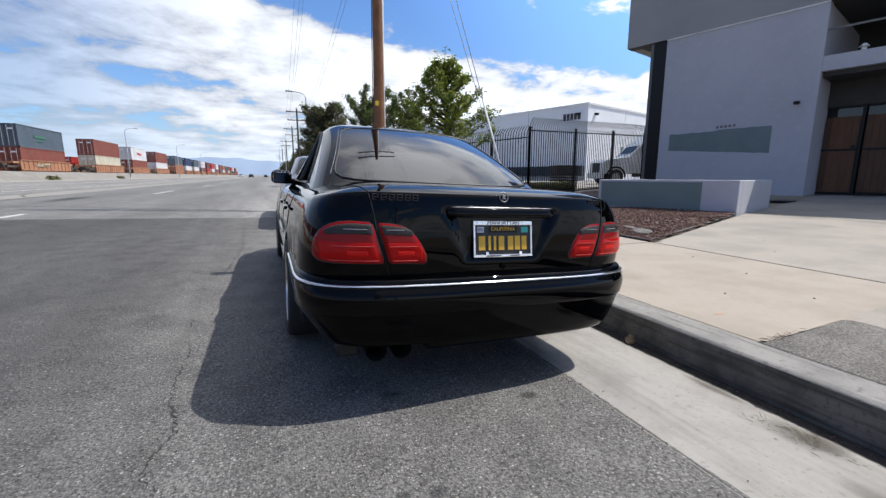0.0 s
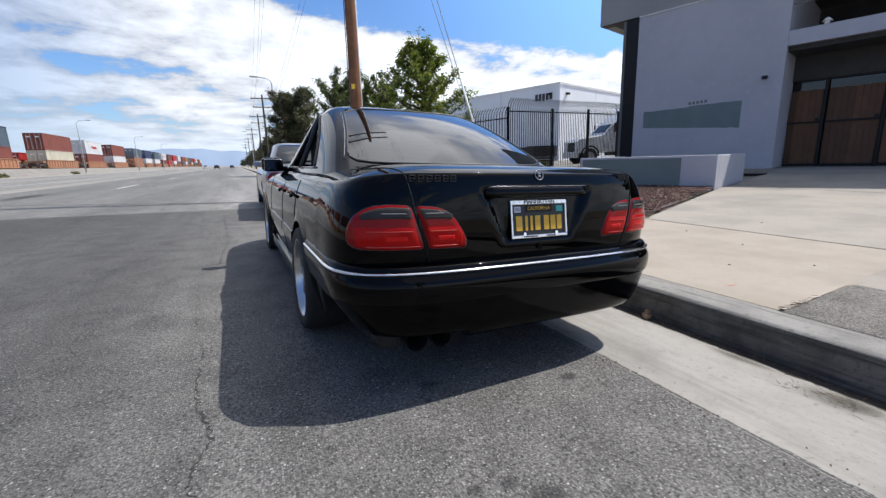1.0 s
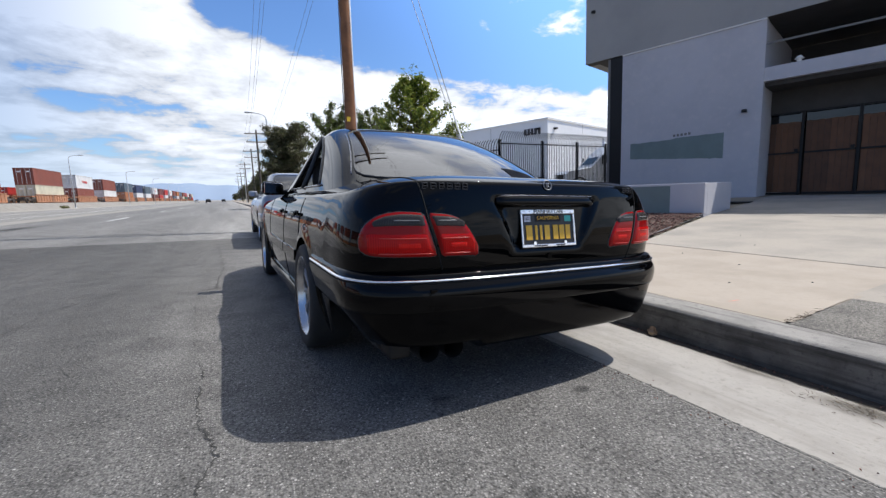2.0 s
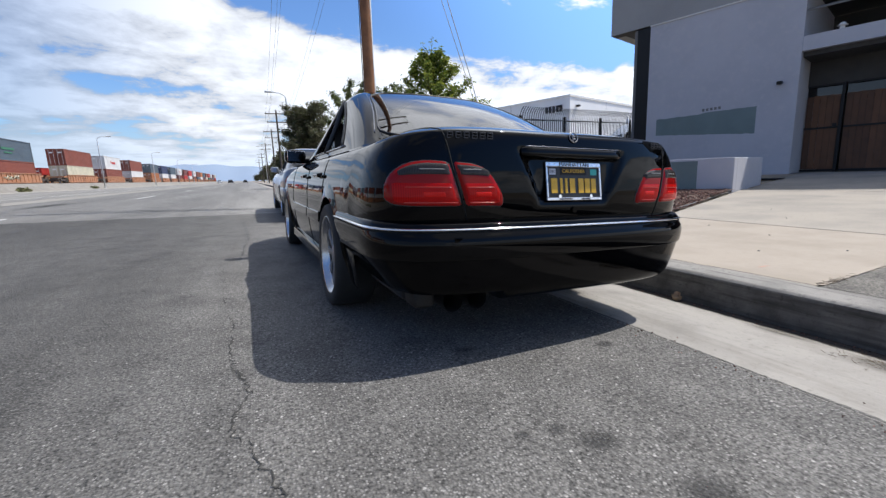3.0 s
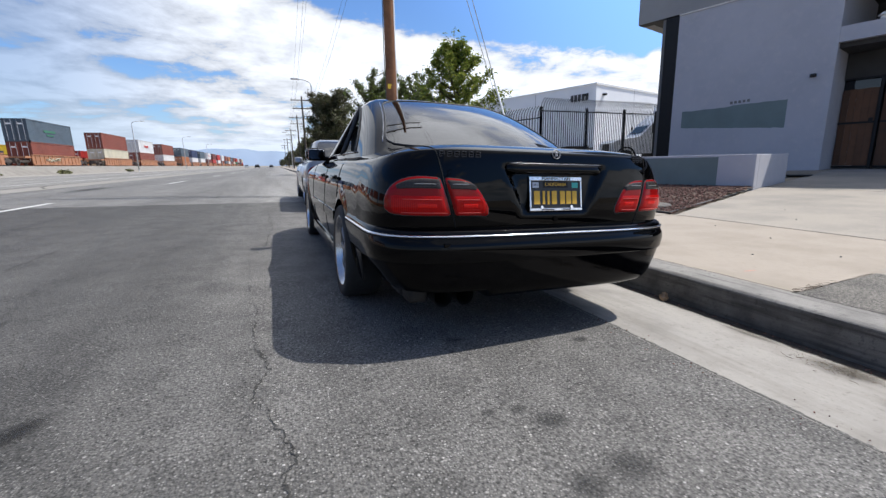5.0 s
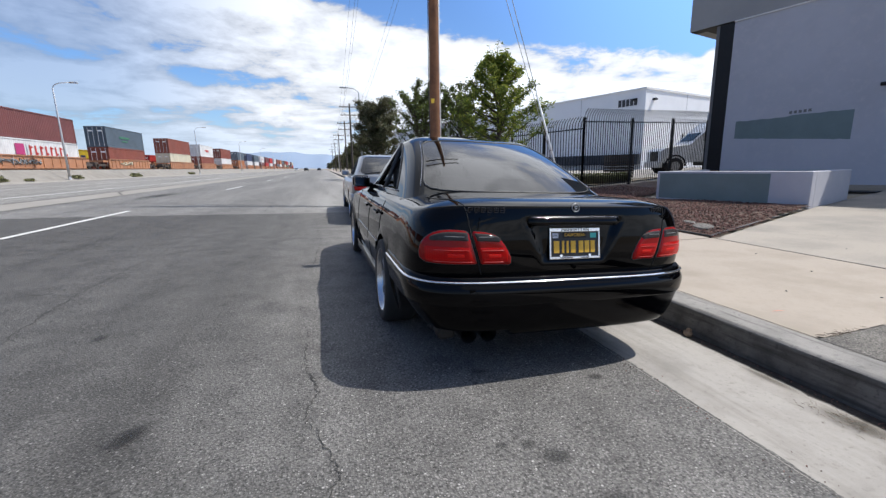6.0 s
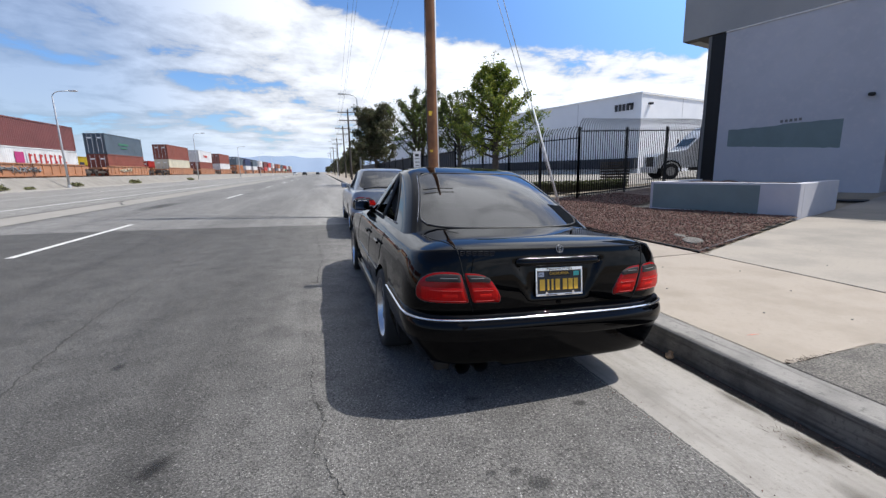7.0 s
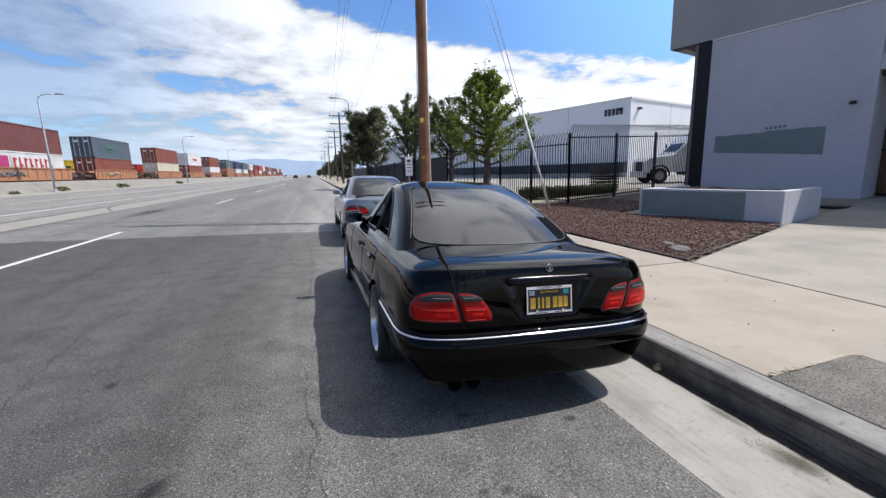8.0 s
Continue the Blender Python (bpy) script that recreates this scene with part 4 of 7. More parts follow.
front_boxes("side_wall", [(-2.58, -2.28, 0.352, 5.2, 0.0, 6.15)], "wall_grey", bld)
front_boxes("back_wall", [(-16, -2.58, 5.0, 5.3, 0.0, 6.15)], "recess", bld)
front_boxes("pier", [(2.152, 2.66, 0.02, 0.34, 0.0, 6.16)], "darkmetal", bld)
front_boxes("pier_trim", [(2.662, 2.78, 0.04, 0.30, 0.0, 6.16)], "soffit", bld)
# dark sheet added to paint the overhang's underside in shade
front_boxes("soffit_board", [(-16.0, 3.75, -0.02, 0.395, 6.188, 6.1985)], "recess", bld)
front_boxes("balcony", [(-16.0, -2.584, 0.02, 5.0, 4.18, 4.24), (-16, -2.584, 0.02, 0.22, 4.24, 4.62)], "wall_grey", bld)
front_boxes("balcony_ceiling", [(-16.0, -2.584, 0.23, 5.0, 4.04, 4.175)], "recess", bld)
front_boxes("balcony_rail", [(-16.0, -2.59, 0.08, 0.12, 5.36, 5.42)], "soffit", bld)
front_boxes("ceiling_vent", [(-4.95, -4.45, 1.6, 1.85, 4.02, 4.038)], "soffit", bld)
front_boxes("roof", [(-16.0, 3.76, 0.0, 9.0, 10.5, 10.7)], "soffit", bld)
vent = thing("roof_vent", "small white plastic vent standing on the balcony parapet", "vent", FRONT @ Matrix.Translation((-3.45, 0.12, 4.62)))
bm = bmesh.new()
cyl(bm, (0, 0, 0), (0, 0, 0.10), 0.07, 0.06, n=16)
part("pipe", bm, "pvc", vent, "", True)
bm = bmesh.new()
cyl(bm, (0, 0, 0.10), (0, 0, 0.19), 0.13, 0.04, n=18)
part("cap", bm, "pvc", vent, "", True)
# repainted patch on the wall, uneven edge


def wall_patch():
    n = 40
    vs = []
    for i in range(n + 1):
        s = 1.76 - (1.76 + 1.53) * i / n
        f = i / n
        top = 2.60 + 0.03 * f + 0.025 * noise.noise((i * 0.35, 0, 0)) + 0.04 * min(1, max(0, (f - 0.45) * 12))
        bot = 1.99 - 0.22 * f + 0.03 * noise.noise((i * 0.5, 4, 0))
        vs += [FRONT @ Vector((s, -0.004, bot)), FRONT @ Vector((s, -0.004, top))]
    return mesh_ob("paint_patch", vs, [(2 * i, 2 * i + 1, 2 * i + 3, 2 * i + 2) for i in range(n)], "patch", bld, "rectangle of grey-green cover paint")


wall_patch()
for k, s in enumerate((0.22, 0.09, -0.04, -0.17, -0.30)):
    front_boxes("number_bar", [(s - 0.16, s - 0.08, -0.012, 0.0, 2.70 + 0.006 * k, 2.79 + 0.006 * k)], "soffit", bld)


def wall_lamp(s, z):
    o = thing("wall_lamp", "small black floodlight on the grey wall", "lamp", FRONT @ Matrix.Translation((s, -0.003, z)))
    bm = bmesh.new()
    cyl(bm, (0, 0, 0), (0, -0.03, 0), 0.05, n=16)
    part("mount", bm, "darkmetal", o)
    bm = bmesh.new()
    cyl(bm, (0, -0.03, 0), (0, -0.11, 0.02), 0.02, n=10)
    part("arm", bm, "darkmetal", o)
    part("head", box(bmesh.new(), (0, -0.14, -0.01), (0.16, 0.11, 0.10), bevel=0.025), "darkmetal", o)


wall_lamp(-2.12, 3.31)
wall_lamp(3.38, 8.22)

# wooden gates in a black steel frame, back in the recess
gate = thing("gate", "brown wooden plank gates in black steel frame", "gate")
GD = 1.55
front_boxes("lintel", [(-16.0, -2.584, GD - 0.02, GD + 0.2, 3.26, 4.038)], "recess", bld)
for s0, s1, n in ((-2.59, -3.46, 5), (-3.58, -4.88, 8), (-4.97, -6.27, 8), (-6.36, -7.66, 8), (-7.75, -9.8, 12)):
    front_boxes("bottom_rail", [(s1, s0, GD - 0.03, GD + 0.03, 0.40, 0.47)], "darkmetal", gate)
    front_boxes("mid_rail", [(s1, s0, GD - 0.05, GD + 0.0, 1.82, 1.88)], "darkmetal", gate)
    front_boxes("top_rail", [(s1, s0, GD - 0.03, GD + 0.03, 3.20, 3.255)], "darkmetal", gate)
    wd = (s0 - s1 - 0.02) / n
    for k in range(n):
        a = s1 + 0.01 + wd * k
        front_boxes("plank", [(a + 0.003, a + wd - 0.003, GD + 0.005, GD + 0.03, 0.48, 2.90 + 0.012 * (k % 2))], "plank", gate)
    front_boxes("post", [(s1 - 0.085, s1 - 0.005, GD - 0.06, GD + 0.04, 0.38, 3.255)], "darkmetal", gate)
    front_boxes("latch", [(s1 + 0.04, s1 + 0.14, GD - 0.09, GD - 0.05, 1.86, 1.98)], "darkmetal", gate)
    front_boxes("transom_pane", [(s1, s0, GD + 0.10, GD + 0.11, 2.7, 3.255)], "tint", gate)


# planter: low stucco walls round a bed
def planter():
    m = Matrix(((U.x, V.x, 0, 8.51), (U.y, V.y, 0, 4.42), (0, 0, 1, 0), (0, 0, 0, 1)))
    o = thing("planter", "low grey stucco planter wall with green-grey paint patch", "planter")

    def wall(name, a, b, c, d, z1, material="wall_grey", z0=0.05, bevel=0.012):
        return part(name, box(bmesh.new(), ((a + b) / 2, (c + d) / 2, (z0 + z1) / 2), (b - a, d - c, z1 - z0), m, bevel), material, o)
    wall("front_wall", 0, 3.38, 0, 0.22, 0.925)
    wall("side_wall", 0, 0.22, 0.222, 2.34, 0.92)
    wall("end_wall", 3.16, 3.38, 0.222, 2.34, 0.92)
    wall("soil", 0.22, 3.16, 0.22, 2.33, 0.85, "mulch_bed", bevel=0.0)
    wall("paint_patch", 0.74, 3.30, -0.004, 0.004, 0.875, "patch", 0.22, 0.0)
    rnd = random.Random(2)
    for k in range(9):
        wall_at = m @ Vector((rnd.uniform(0.4, 3.0), rnd.uniform(0.5, 2.0), 0.85))
        bm = bmesh.new()
        bmesh.ops.create_icosphere(bm, subdivisions=2, radius=1.0)
        for v in bm.verts:
            v.co *= 1 + 0.25 * noise.noise(v.co * 1.7 + Vector((k, 0, 0)))
        bmesh.ops.transform(bm, matrix=Matrix.Translation(wall_at) @ Matrix.Diagonal((0.28, 0.22, 0.055, 1)), verts=bm.verts)
        tagged(part("soil_clod", bm, "mulch_bed", None, "", True), "heap of dark mulch in the planter", "mulch")


planter()
mat_ob = part("floor_grate", box(bmesh.new(), (0, 0, 0), (1.05, 0.7, 0.02), pose(12.35, 5.95, LAND(12.35) + 0.012, 0, 0, -70), 0.003), "darkmetal", None)
tagged(mat_ob, "dark metal grate lying flat by the planter", "grate")


# ---- black saloon ----
from mathutils.bvhtree import BVHTree

# local axes: x across, y forward from the tail, z up from the tyres' contact
CAR = pose(-0.027, 0.0, -0.015, 0, 2.75, 0.6)
AX_R, AX_F, ARCH_Z, ARCH_R = 1.11, 3.94, 0.315, 0.352
SIDE_W = smooth_table([(0.15, 0.80), (0.22, 0.845), (0.34, 0.872), (0.45, 0.888), (0.60, 0.897), (0.70, 0.893), (0.80, 0.878), (0.88, 0.852), (0.92, 0.828), (0.97, 0.79)])
TAIL_Y = smooth_table([(0.2, 0.03), (0.56, 0.006), (0.64, -0.010), (0.70, -0.014), (0.78, -0.010), (0.86, 0.000), (0.92, 0.010), (0.965, 0.022)])
NOSE_Y = smooth_table([(0.2, 4.66), (0.45, 4.72), (0.65, 4.66), (0.8, 4.50), (0.95, 4.40)])
SHOULDER = smooth_table([(-0.1, 0.966), (0.03, 0.964), (0.12, 0.950), (0.25, 0.930), (0.5, 0.915), (1.0, 0.910), (2.0, 0.912), (3.0, 0.90), (3.6, 0.85), (4.3, 0.74), (4.8, 0.66)])
CROWN = smooth_table([(-0.1, 0.992), (0.05, 0.998), (0.20, 1.003), (0.45, 1.006), (0.65, 1.008), (1.2, 1.01), (2.8, 1.0), (3.2, 0.98), (3.8, 0.93), (4.4, 0.83), (4.8, 0.72)])


REAR_N, REAR_D = 4.3, 0.48


def outline_params(side_ys, rear_n=REAR_N, d_rear=REAR_D, d_front=0.65, front_n=2.8):
    """Stations of the plan outline from the tail's centre round the right side to the nose's centre."""
    ps = []
    for f in list(np.linspace(0, 0.80, 41)) + [0.84, 0.88, 0.915, 0.945]:
        ps.append(("r", f))
    for g in (0.40, 0.52, 0.64, 0.76, 0.88):
        ps.append(("rc", g))
    for y in side_ys:
        ps.append(("s", y))
    for g in (0.8, 0.6, 0.4, 0.2):
        ps.append(("fc", g))
    for f in np.linspace(0.85, 0, 9):
        ps.append(("f", f))
    return ps, rear_n, d_rear, d_front, front_n


def outline_point(p, w, yr, yf, rn, dr, df, fn):
    k, v = p
    if k == "r":
        return w * v, yr + dr * (1 - (1 - v ** rn) ** (1 / rn))
    if k == "rc":
        return w * (1 - (1 - v) ** rn) ** (1 / rn), yr + dr * v
    if k == "s":
        return w, max(v, yr + dr)
    if k == "fc":
        return w * (1 - (1 - v) ** fn) ** (1 / fn), yf - df * v
    return w * v, yf - df * (1 - (1 - v ** fn) ** (1 / fn))


def arch(y, r=ARCH_R):
    for c in (AX_R, AX_F):
        if abs(y - c) < r:
            return ARCH_Z + math.sqrt(r * r - (y - c) ** 2)
    return 0.0


def side_stations():
    ys = set(np.round(np.linspace(0.56, 4.05, 44), 3))
    for c in (AX_R, AX_F):
        for k in range(25):
            ys.add(round(c - ARCH_R * math.cos(math.pi * k / 24), 4))
    return sorted(y for y in ys if 0.52 < y < 4.2)


def mirrored(rows, nv):
    """Right-half stations to a full loop: verts, faces (rows: list of columns of points)."""
    full = rows + [[Vector((-p.x, p.y, p.z)) for p in r] for r in reversed(rows[1:-1])]
    return [p for r in full for p in r], grid_faces(len(full), nv, wrap=True)


def plate_recess(x, z, depth=0.022):
    """How far the boot is pressed in round the number plate."""
    half = 0.180 + 0.46 * (z - 0.70)
    e = min(1, max(0, (half + 0.045 - abs(x)) / 0.055))
    t = min(1, max(0, (0.900 - z) / 0.020))
    b = min(1, max(0, (z - 0.655) / 0.05))
    f = min(e, t, b)
    return depth * f * f * (3 - 2 * f)


def body_shell(parent, material):
    ps, rn, dr, df, fn = outline_params(side_stations())
    levels = [k / 26 for k in range(27)]
    ks = [0.985, 0.965, 0.94, 0.905, 0.86, 0.80, 0.70, 0.55, 0.35, 0.15]
    rows = []
    for p in ps:
        col = []
        x1, y1 = outline_point(p, 0.9, 0.0, 4.68, rn, dr, df, fn)
        zs = SHOULDER(y1)
        z0 = 0.585 if y1 < 0.60 else max(0.205, arch(y1))
        for t in levels:
            z = z0 + (zs - z0) * t
            x, y = outline_point(p, SIDE_W(z) - (0.02 if y1 > 4 else 0), TAIL_Y(z), NOSE_Y(z), rn, dr, df, fn)
            # flared lips round the wheel arches
            a = arch(y1, ARCH_R + 0.06)
            if a and z < a + 0.02 and p[0] == "s":
                x += 0.012 * max(0, 1 - (z - arch(y1)) / 0.08)
            if p[0] == "r":
                y += plate_recess(x, z)
            col.append(Vector((x, y, z)))
        xe, ye = col[-1].x, col[-1].y
        ty = min(max(ye, 0.42), 4.0)
        for k in ks:
            q = (k * xe, ty + (ye - ty) * k)
            rise = 1 - k ** 6
            col.append(Vector((q[0], q[1], zs + (CROWN(q[1]) - zs) * rise)))
        col.append(Vector((0, ty, CROWN(ty))))
        rows.append(col)
    vs, fs = mirrored(rows, len(rows[0]))
    return mesh_ob("body", vs, fs, material, parent, "", True)


def tail_point(x, z, out=0.0):
    """A point on the tail surface above the bumper at signed x and height z, moved out along the plan's normal."""
    w, yr = SIDE_W(z), TAIL_Y(z)
    f = min(abs(x) / w, 0.9999)
    y = yr + REAR_D * (1 - (1 - f ** REAR_N) ** (1 / REAR_N))
    e = 0.004
    f2 = min((abs(x) + e) / w, 0.9999)
    y2 = yr + REAR_D * (1 - (1 - f2 ** REAR_N) ** (1 / REAR_N))
    n = Vector((y2 - y, -e)).normalized()
    s = 1 if x >= 0 else -1
    return Vector((x + s * n.x * out, y + n.y * out, z))


BUMP_W = smooth_table([(0.245, 0.880), (0.36, 0.896), (0.45, 0.908), (0.52, 0.914), (0.56, 0.912), (0.585, 0.906), (0.602, 0.897), (0.615, 0.88)])
BUMP_Y = smooth_table([(0.245, 0.13), (0.249, 0.060), (0.262, 0.004), (0.285, -0.030), (0.34, -0.044), (0.40, -0.050), (0.4495, -0.0525), (0.450, -0.0590), (0.4535, -0.0650), (0.48, -0.0695), (0.51, -0.071), (0.535, -0.067), (0.552, -0.058), (0.562, -0.050), (0.585, -0.046), (0.598, -0.036), (0.606, -0.015), (0.612, 0.012)])


def bump_point(p, z, out=0.0):
    k = min(1, max(0, (0.450 - z) / 0.20))
    rn, dr = 3.9 + 0.8 * k, 0.45 - 0.10 * k
    x, y = outline_point(p, BUMP_W(z) - 0.12 * k, BUMP_Y(z), 4.7, rn, dr, 0.6, 2.8)
    if out:
        x2, y2 = outline_point(p, BUMP_W(z) + out, BUMP_Y(z) - out, 4.7, rn, dr + out, 0.6, 2.8)
        return Vector((x2, y2, z))
    return Vector((x, y, z))


BUMP_PS = [("r", f) for f in list(np.linspace(0, 0.8, 29)) + [0.84, 0.88, 0.915, 0.945]] + [("rc", g) for g in (0.47, 0.56, 0.66, 0.77, 0.88)] + [("s", y) for y in (0.44, 0.55, 0.62, 0.70, 0.78, 0.84)]


def tail_tip(x, z):
    """The point of the bumper's face at signed x and height z."""
    w = BUMP_W(z)
    p = bump_point(("r", abs(x) / w), z)
    return Vector((x, p.y, z))


def bumper(parent, material):
    def band(name, zs, material, par):
        rows = []
        for p in BUMP_PS:
            col = []
            for z in zs:
                q = bump_point(p, z)
                if p[0] == "s" and q.y > 0.6:
                    q.z = max(q.z, arch(q.y))
                elif p[0] == "rc" or p[0] == "s":
                    q.z = max(q.z, 0.245 + 0.10 * (q.y - 0.1))
                if name == "valance":
                    q.z = max(q.z, 0.245)
                col.append(q)
            rows.append(col)
        if name == "valance":
            # matt liner round the corner, ahead of the wheel
            side, rows = rows[32:], rows[:33]
            for s in (-1, 1):
                mesh_ob("corner_liner", [Vector((s * p.x, p.y, max(p.z, 0.307 if s < 0 else 0.0))) for r in side for p in r], grid_faces(len(side), len(zs)), "valance", par, "", True)
        full = [[Vector((-p.x, p.y, p.z)) for p in r] for r in reversed(rows[1:])] + rows
        if name == "valance":
            # raised over the exhaust pipes on the road side
            for p in (p for r in full for p in r):
                f = min(1.0, max(0.0, (-0.34 - p.x) / 0.05))
                p.z = max(p.z, 0.245 + 0.062 * f * f * (3 - 2 * f))
        return mesh_ob(name, [p for r in full for p in r], grid_faces(len(full), len(zs)), material, par, "", True)
    top = band("rear_bumper", [0.4501, 0.452, 0.456, 0.463, 0.475, 0.49, 0.505, 0.52, 0.53, 0.54, 0.548, 0.556, 0.564, 0.575, 0.585, 0.592, 0.598, 0.603, 0.608, 0.612], material, parent)
    band("valance", [0.245, 0.246, 0.248, 0.252, 0.257, 0.264, 0.275, 0.29, 0.31, 0.33, 0.36, 0.39, 0.42, 0.4495], "valance", top)
    return top


def bump_band(name, z0, z1, out, material, parent, label="", upto=28):
    """A proud strip round the bumper."""
    prof = [(z0, 0.0), (z0 + 0.003, out * 0.8), ((z0 + z1) / 2, out), (z1 - 0.003, out * 0.8), (z1, 0.0)]
    rows = [[bump_point(p, z, o + 0.001) for z, o in prof] for p in BUMP_PS[:upto]]
    full = [[Vector((-p.x, p.y, p.z)) for p in r] for r in reversed(rows[1:])] + rows
    return mesh_ob(name, [p for r in full for p in r], grid_faces(len(full), 5), material, parent, label, True)


W_ENDS = lerp_table([(0.900, 0.800), (0.960, 0.7682), (1.345, 0.5930), (1.378, 0.559), (1.400, 0.504), (1.415, 0.414)])
R_ENDS = lerp_table([(0.900, 0.420), (0.988, 0.5988), (1.356, 1.4690), (1.384, 1.580), (1.400, 1.680), (1.415, 1.780)])


def CAB_W(z):
    """Half width of the cabin at height z."""
    h = z - 1.17
    return 0.0761 * h * h + -0.4524 * h + 0.6699 if 0.96 < z < 1.345 else W_ENDS(z)


def CAB_R(z):
    """Rear face of the cabin at height z: the raked back window."""
    h = z - 1.17
    return 4.2347 * h ** 3 + 1.8737 * h * h + 2.2137 * h + 0.9652 if 0.988 < z < 1.356 else R_ENDS(z)


CAB_F = lerp_table([(0.900, 3.250), (1.005, 3.080), (1.172, 2.820), (1.339, 2.520), (1.384, 2.400), (1.400, 2.300), (1.415, 2.200)])
CAB_N = 3.5


GL0, GL1, TOP = 1.010, 1.364, 1.415


def cab_point(a, z, out=0.0):
    """The cabin shell at outline fraction a (0 at the tail's middle, 1 at the nose's middle) and height z, right half."""
    w, r, f = CAB_W(z) + out, CAB_R(z) - out, CAB_F(z) + out
    dr = df = min(0.50, (f - r) * 0.46)
    if a < 0.30:
        v = a / 0.30 * 0.93
        return Vector((w * v, r + dr * (1 - (1 - 0.93 ** CAB_N) ** (1 / CAB_N)) * (v / 0.93) ** 2.5, z))
    g0 = 1 - (1 - 0.93 ** CAB_N) ** (1 / CAB_N)
    if a < 0.40:
        g = g0 + (1 - g0) * (a - 0.30) / 0.10
        return Vector((w * (1 - (1 - g) ** CAB_N) ** (1 / CAB_N), r + dr * g, z))
    if a < 0.62:
        return Vector((w, r + dr + (f - df - r - dr) * (a - 0.40) / 0.22, z))
    if a < 0.70:
        g = (0.70 - a) / 0.08 * (1 - g0) + g0
        return Vector((w * (1 - (1 - g) ** CAB_N) ** (1 / CAB_N), f - df * g, z))
    v = (1 - a) / 0.30 * 0.93
    return Vector((w * v, f - df * (1 - (1 - v ** CAB_N) ** (1 / CAB_N)), z))


def rear_glass_pts(u, v, out):
    """u from -1 to 1 across, v from 0 to 1 up the rear window."""
    z = GL0 + (GL1 - GL0) * v
    p = cab_point(abs(u) * 0.288 * (1 - 0.06 * v), z, out)
    p.x *= 1 if u >= 0 else -1
    return p


def disk_to_square(fx, fy, n=7):
    """Rounded-corner fraction: squeezes a square's corners."""
    k = (abs(fx) ** n + abs(fy) ** n) ** (1 / n)
    m = max(abs(fx), abs(fy))
    return (fx * m / k, fy * m / k) if k > 1e-6 else (0, 0)


SW0, SWB, SW1 = 26 / 60, 31 / 60, 36 / 60      # side windows: rear edge, pillar, front edge


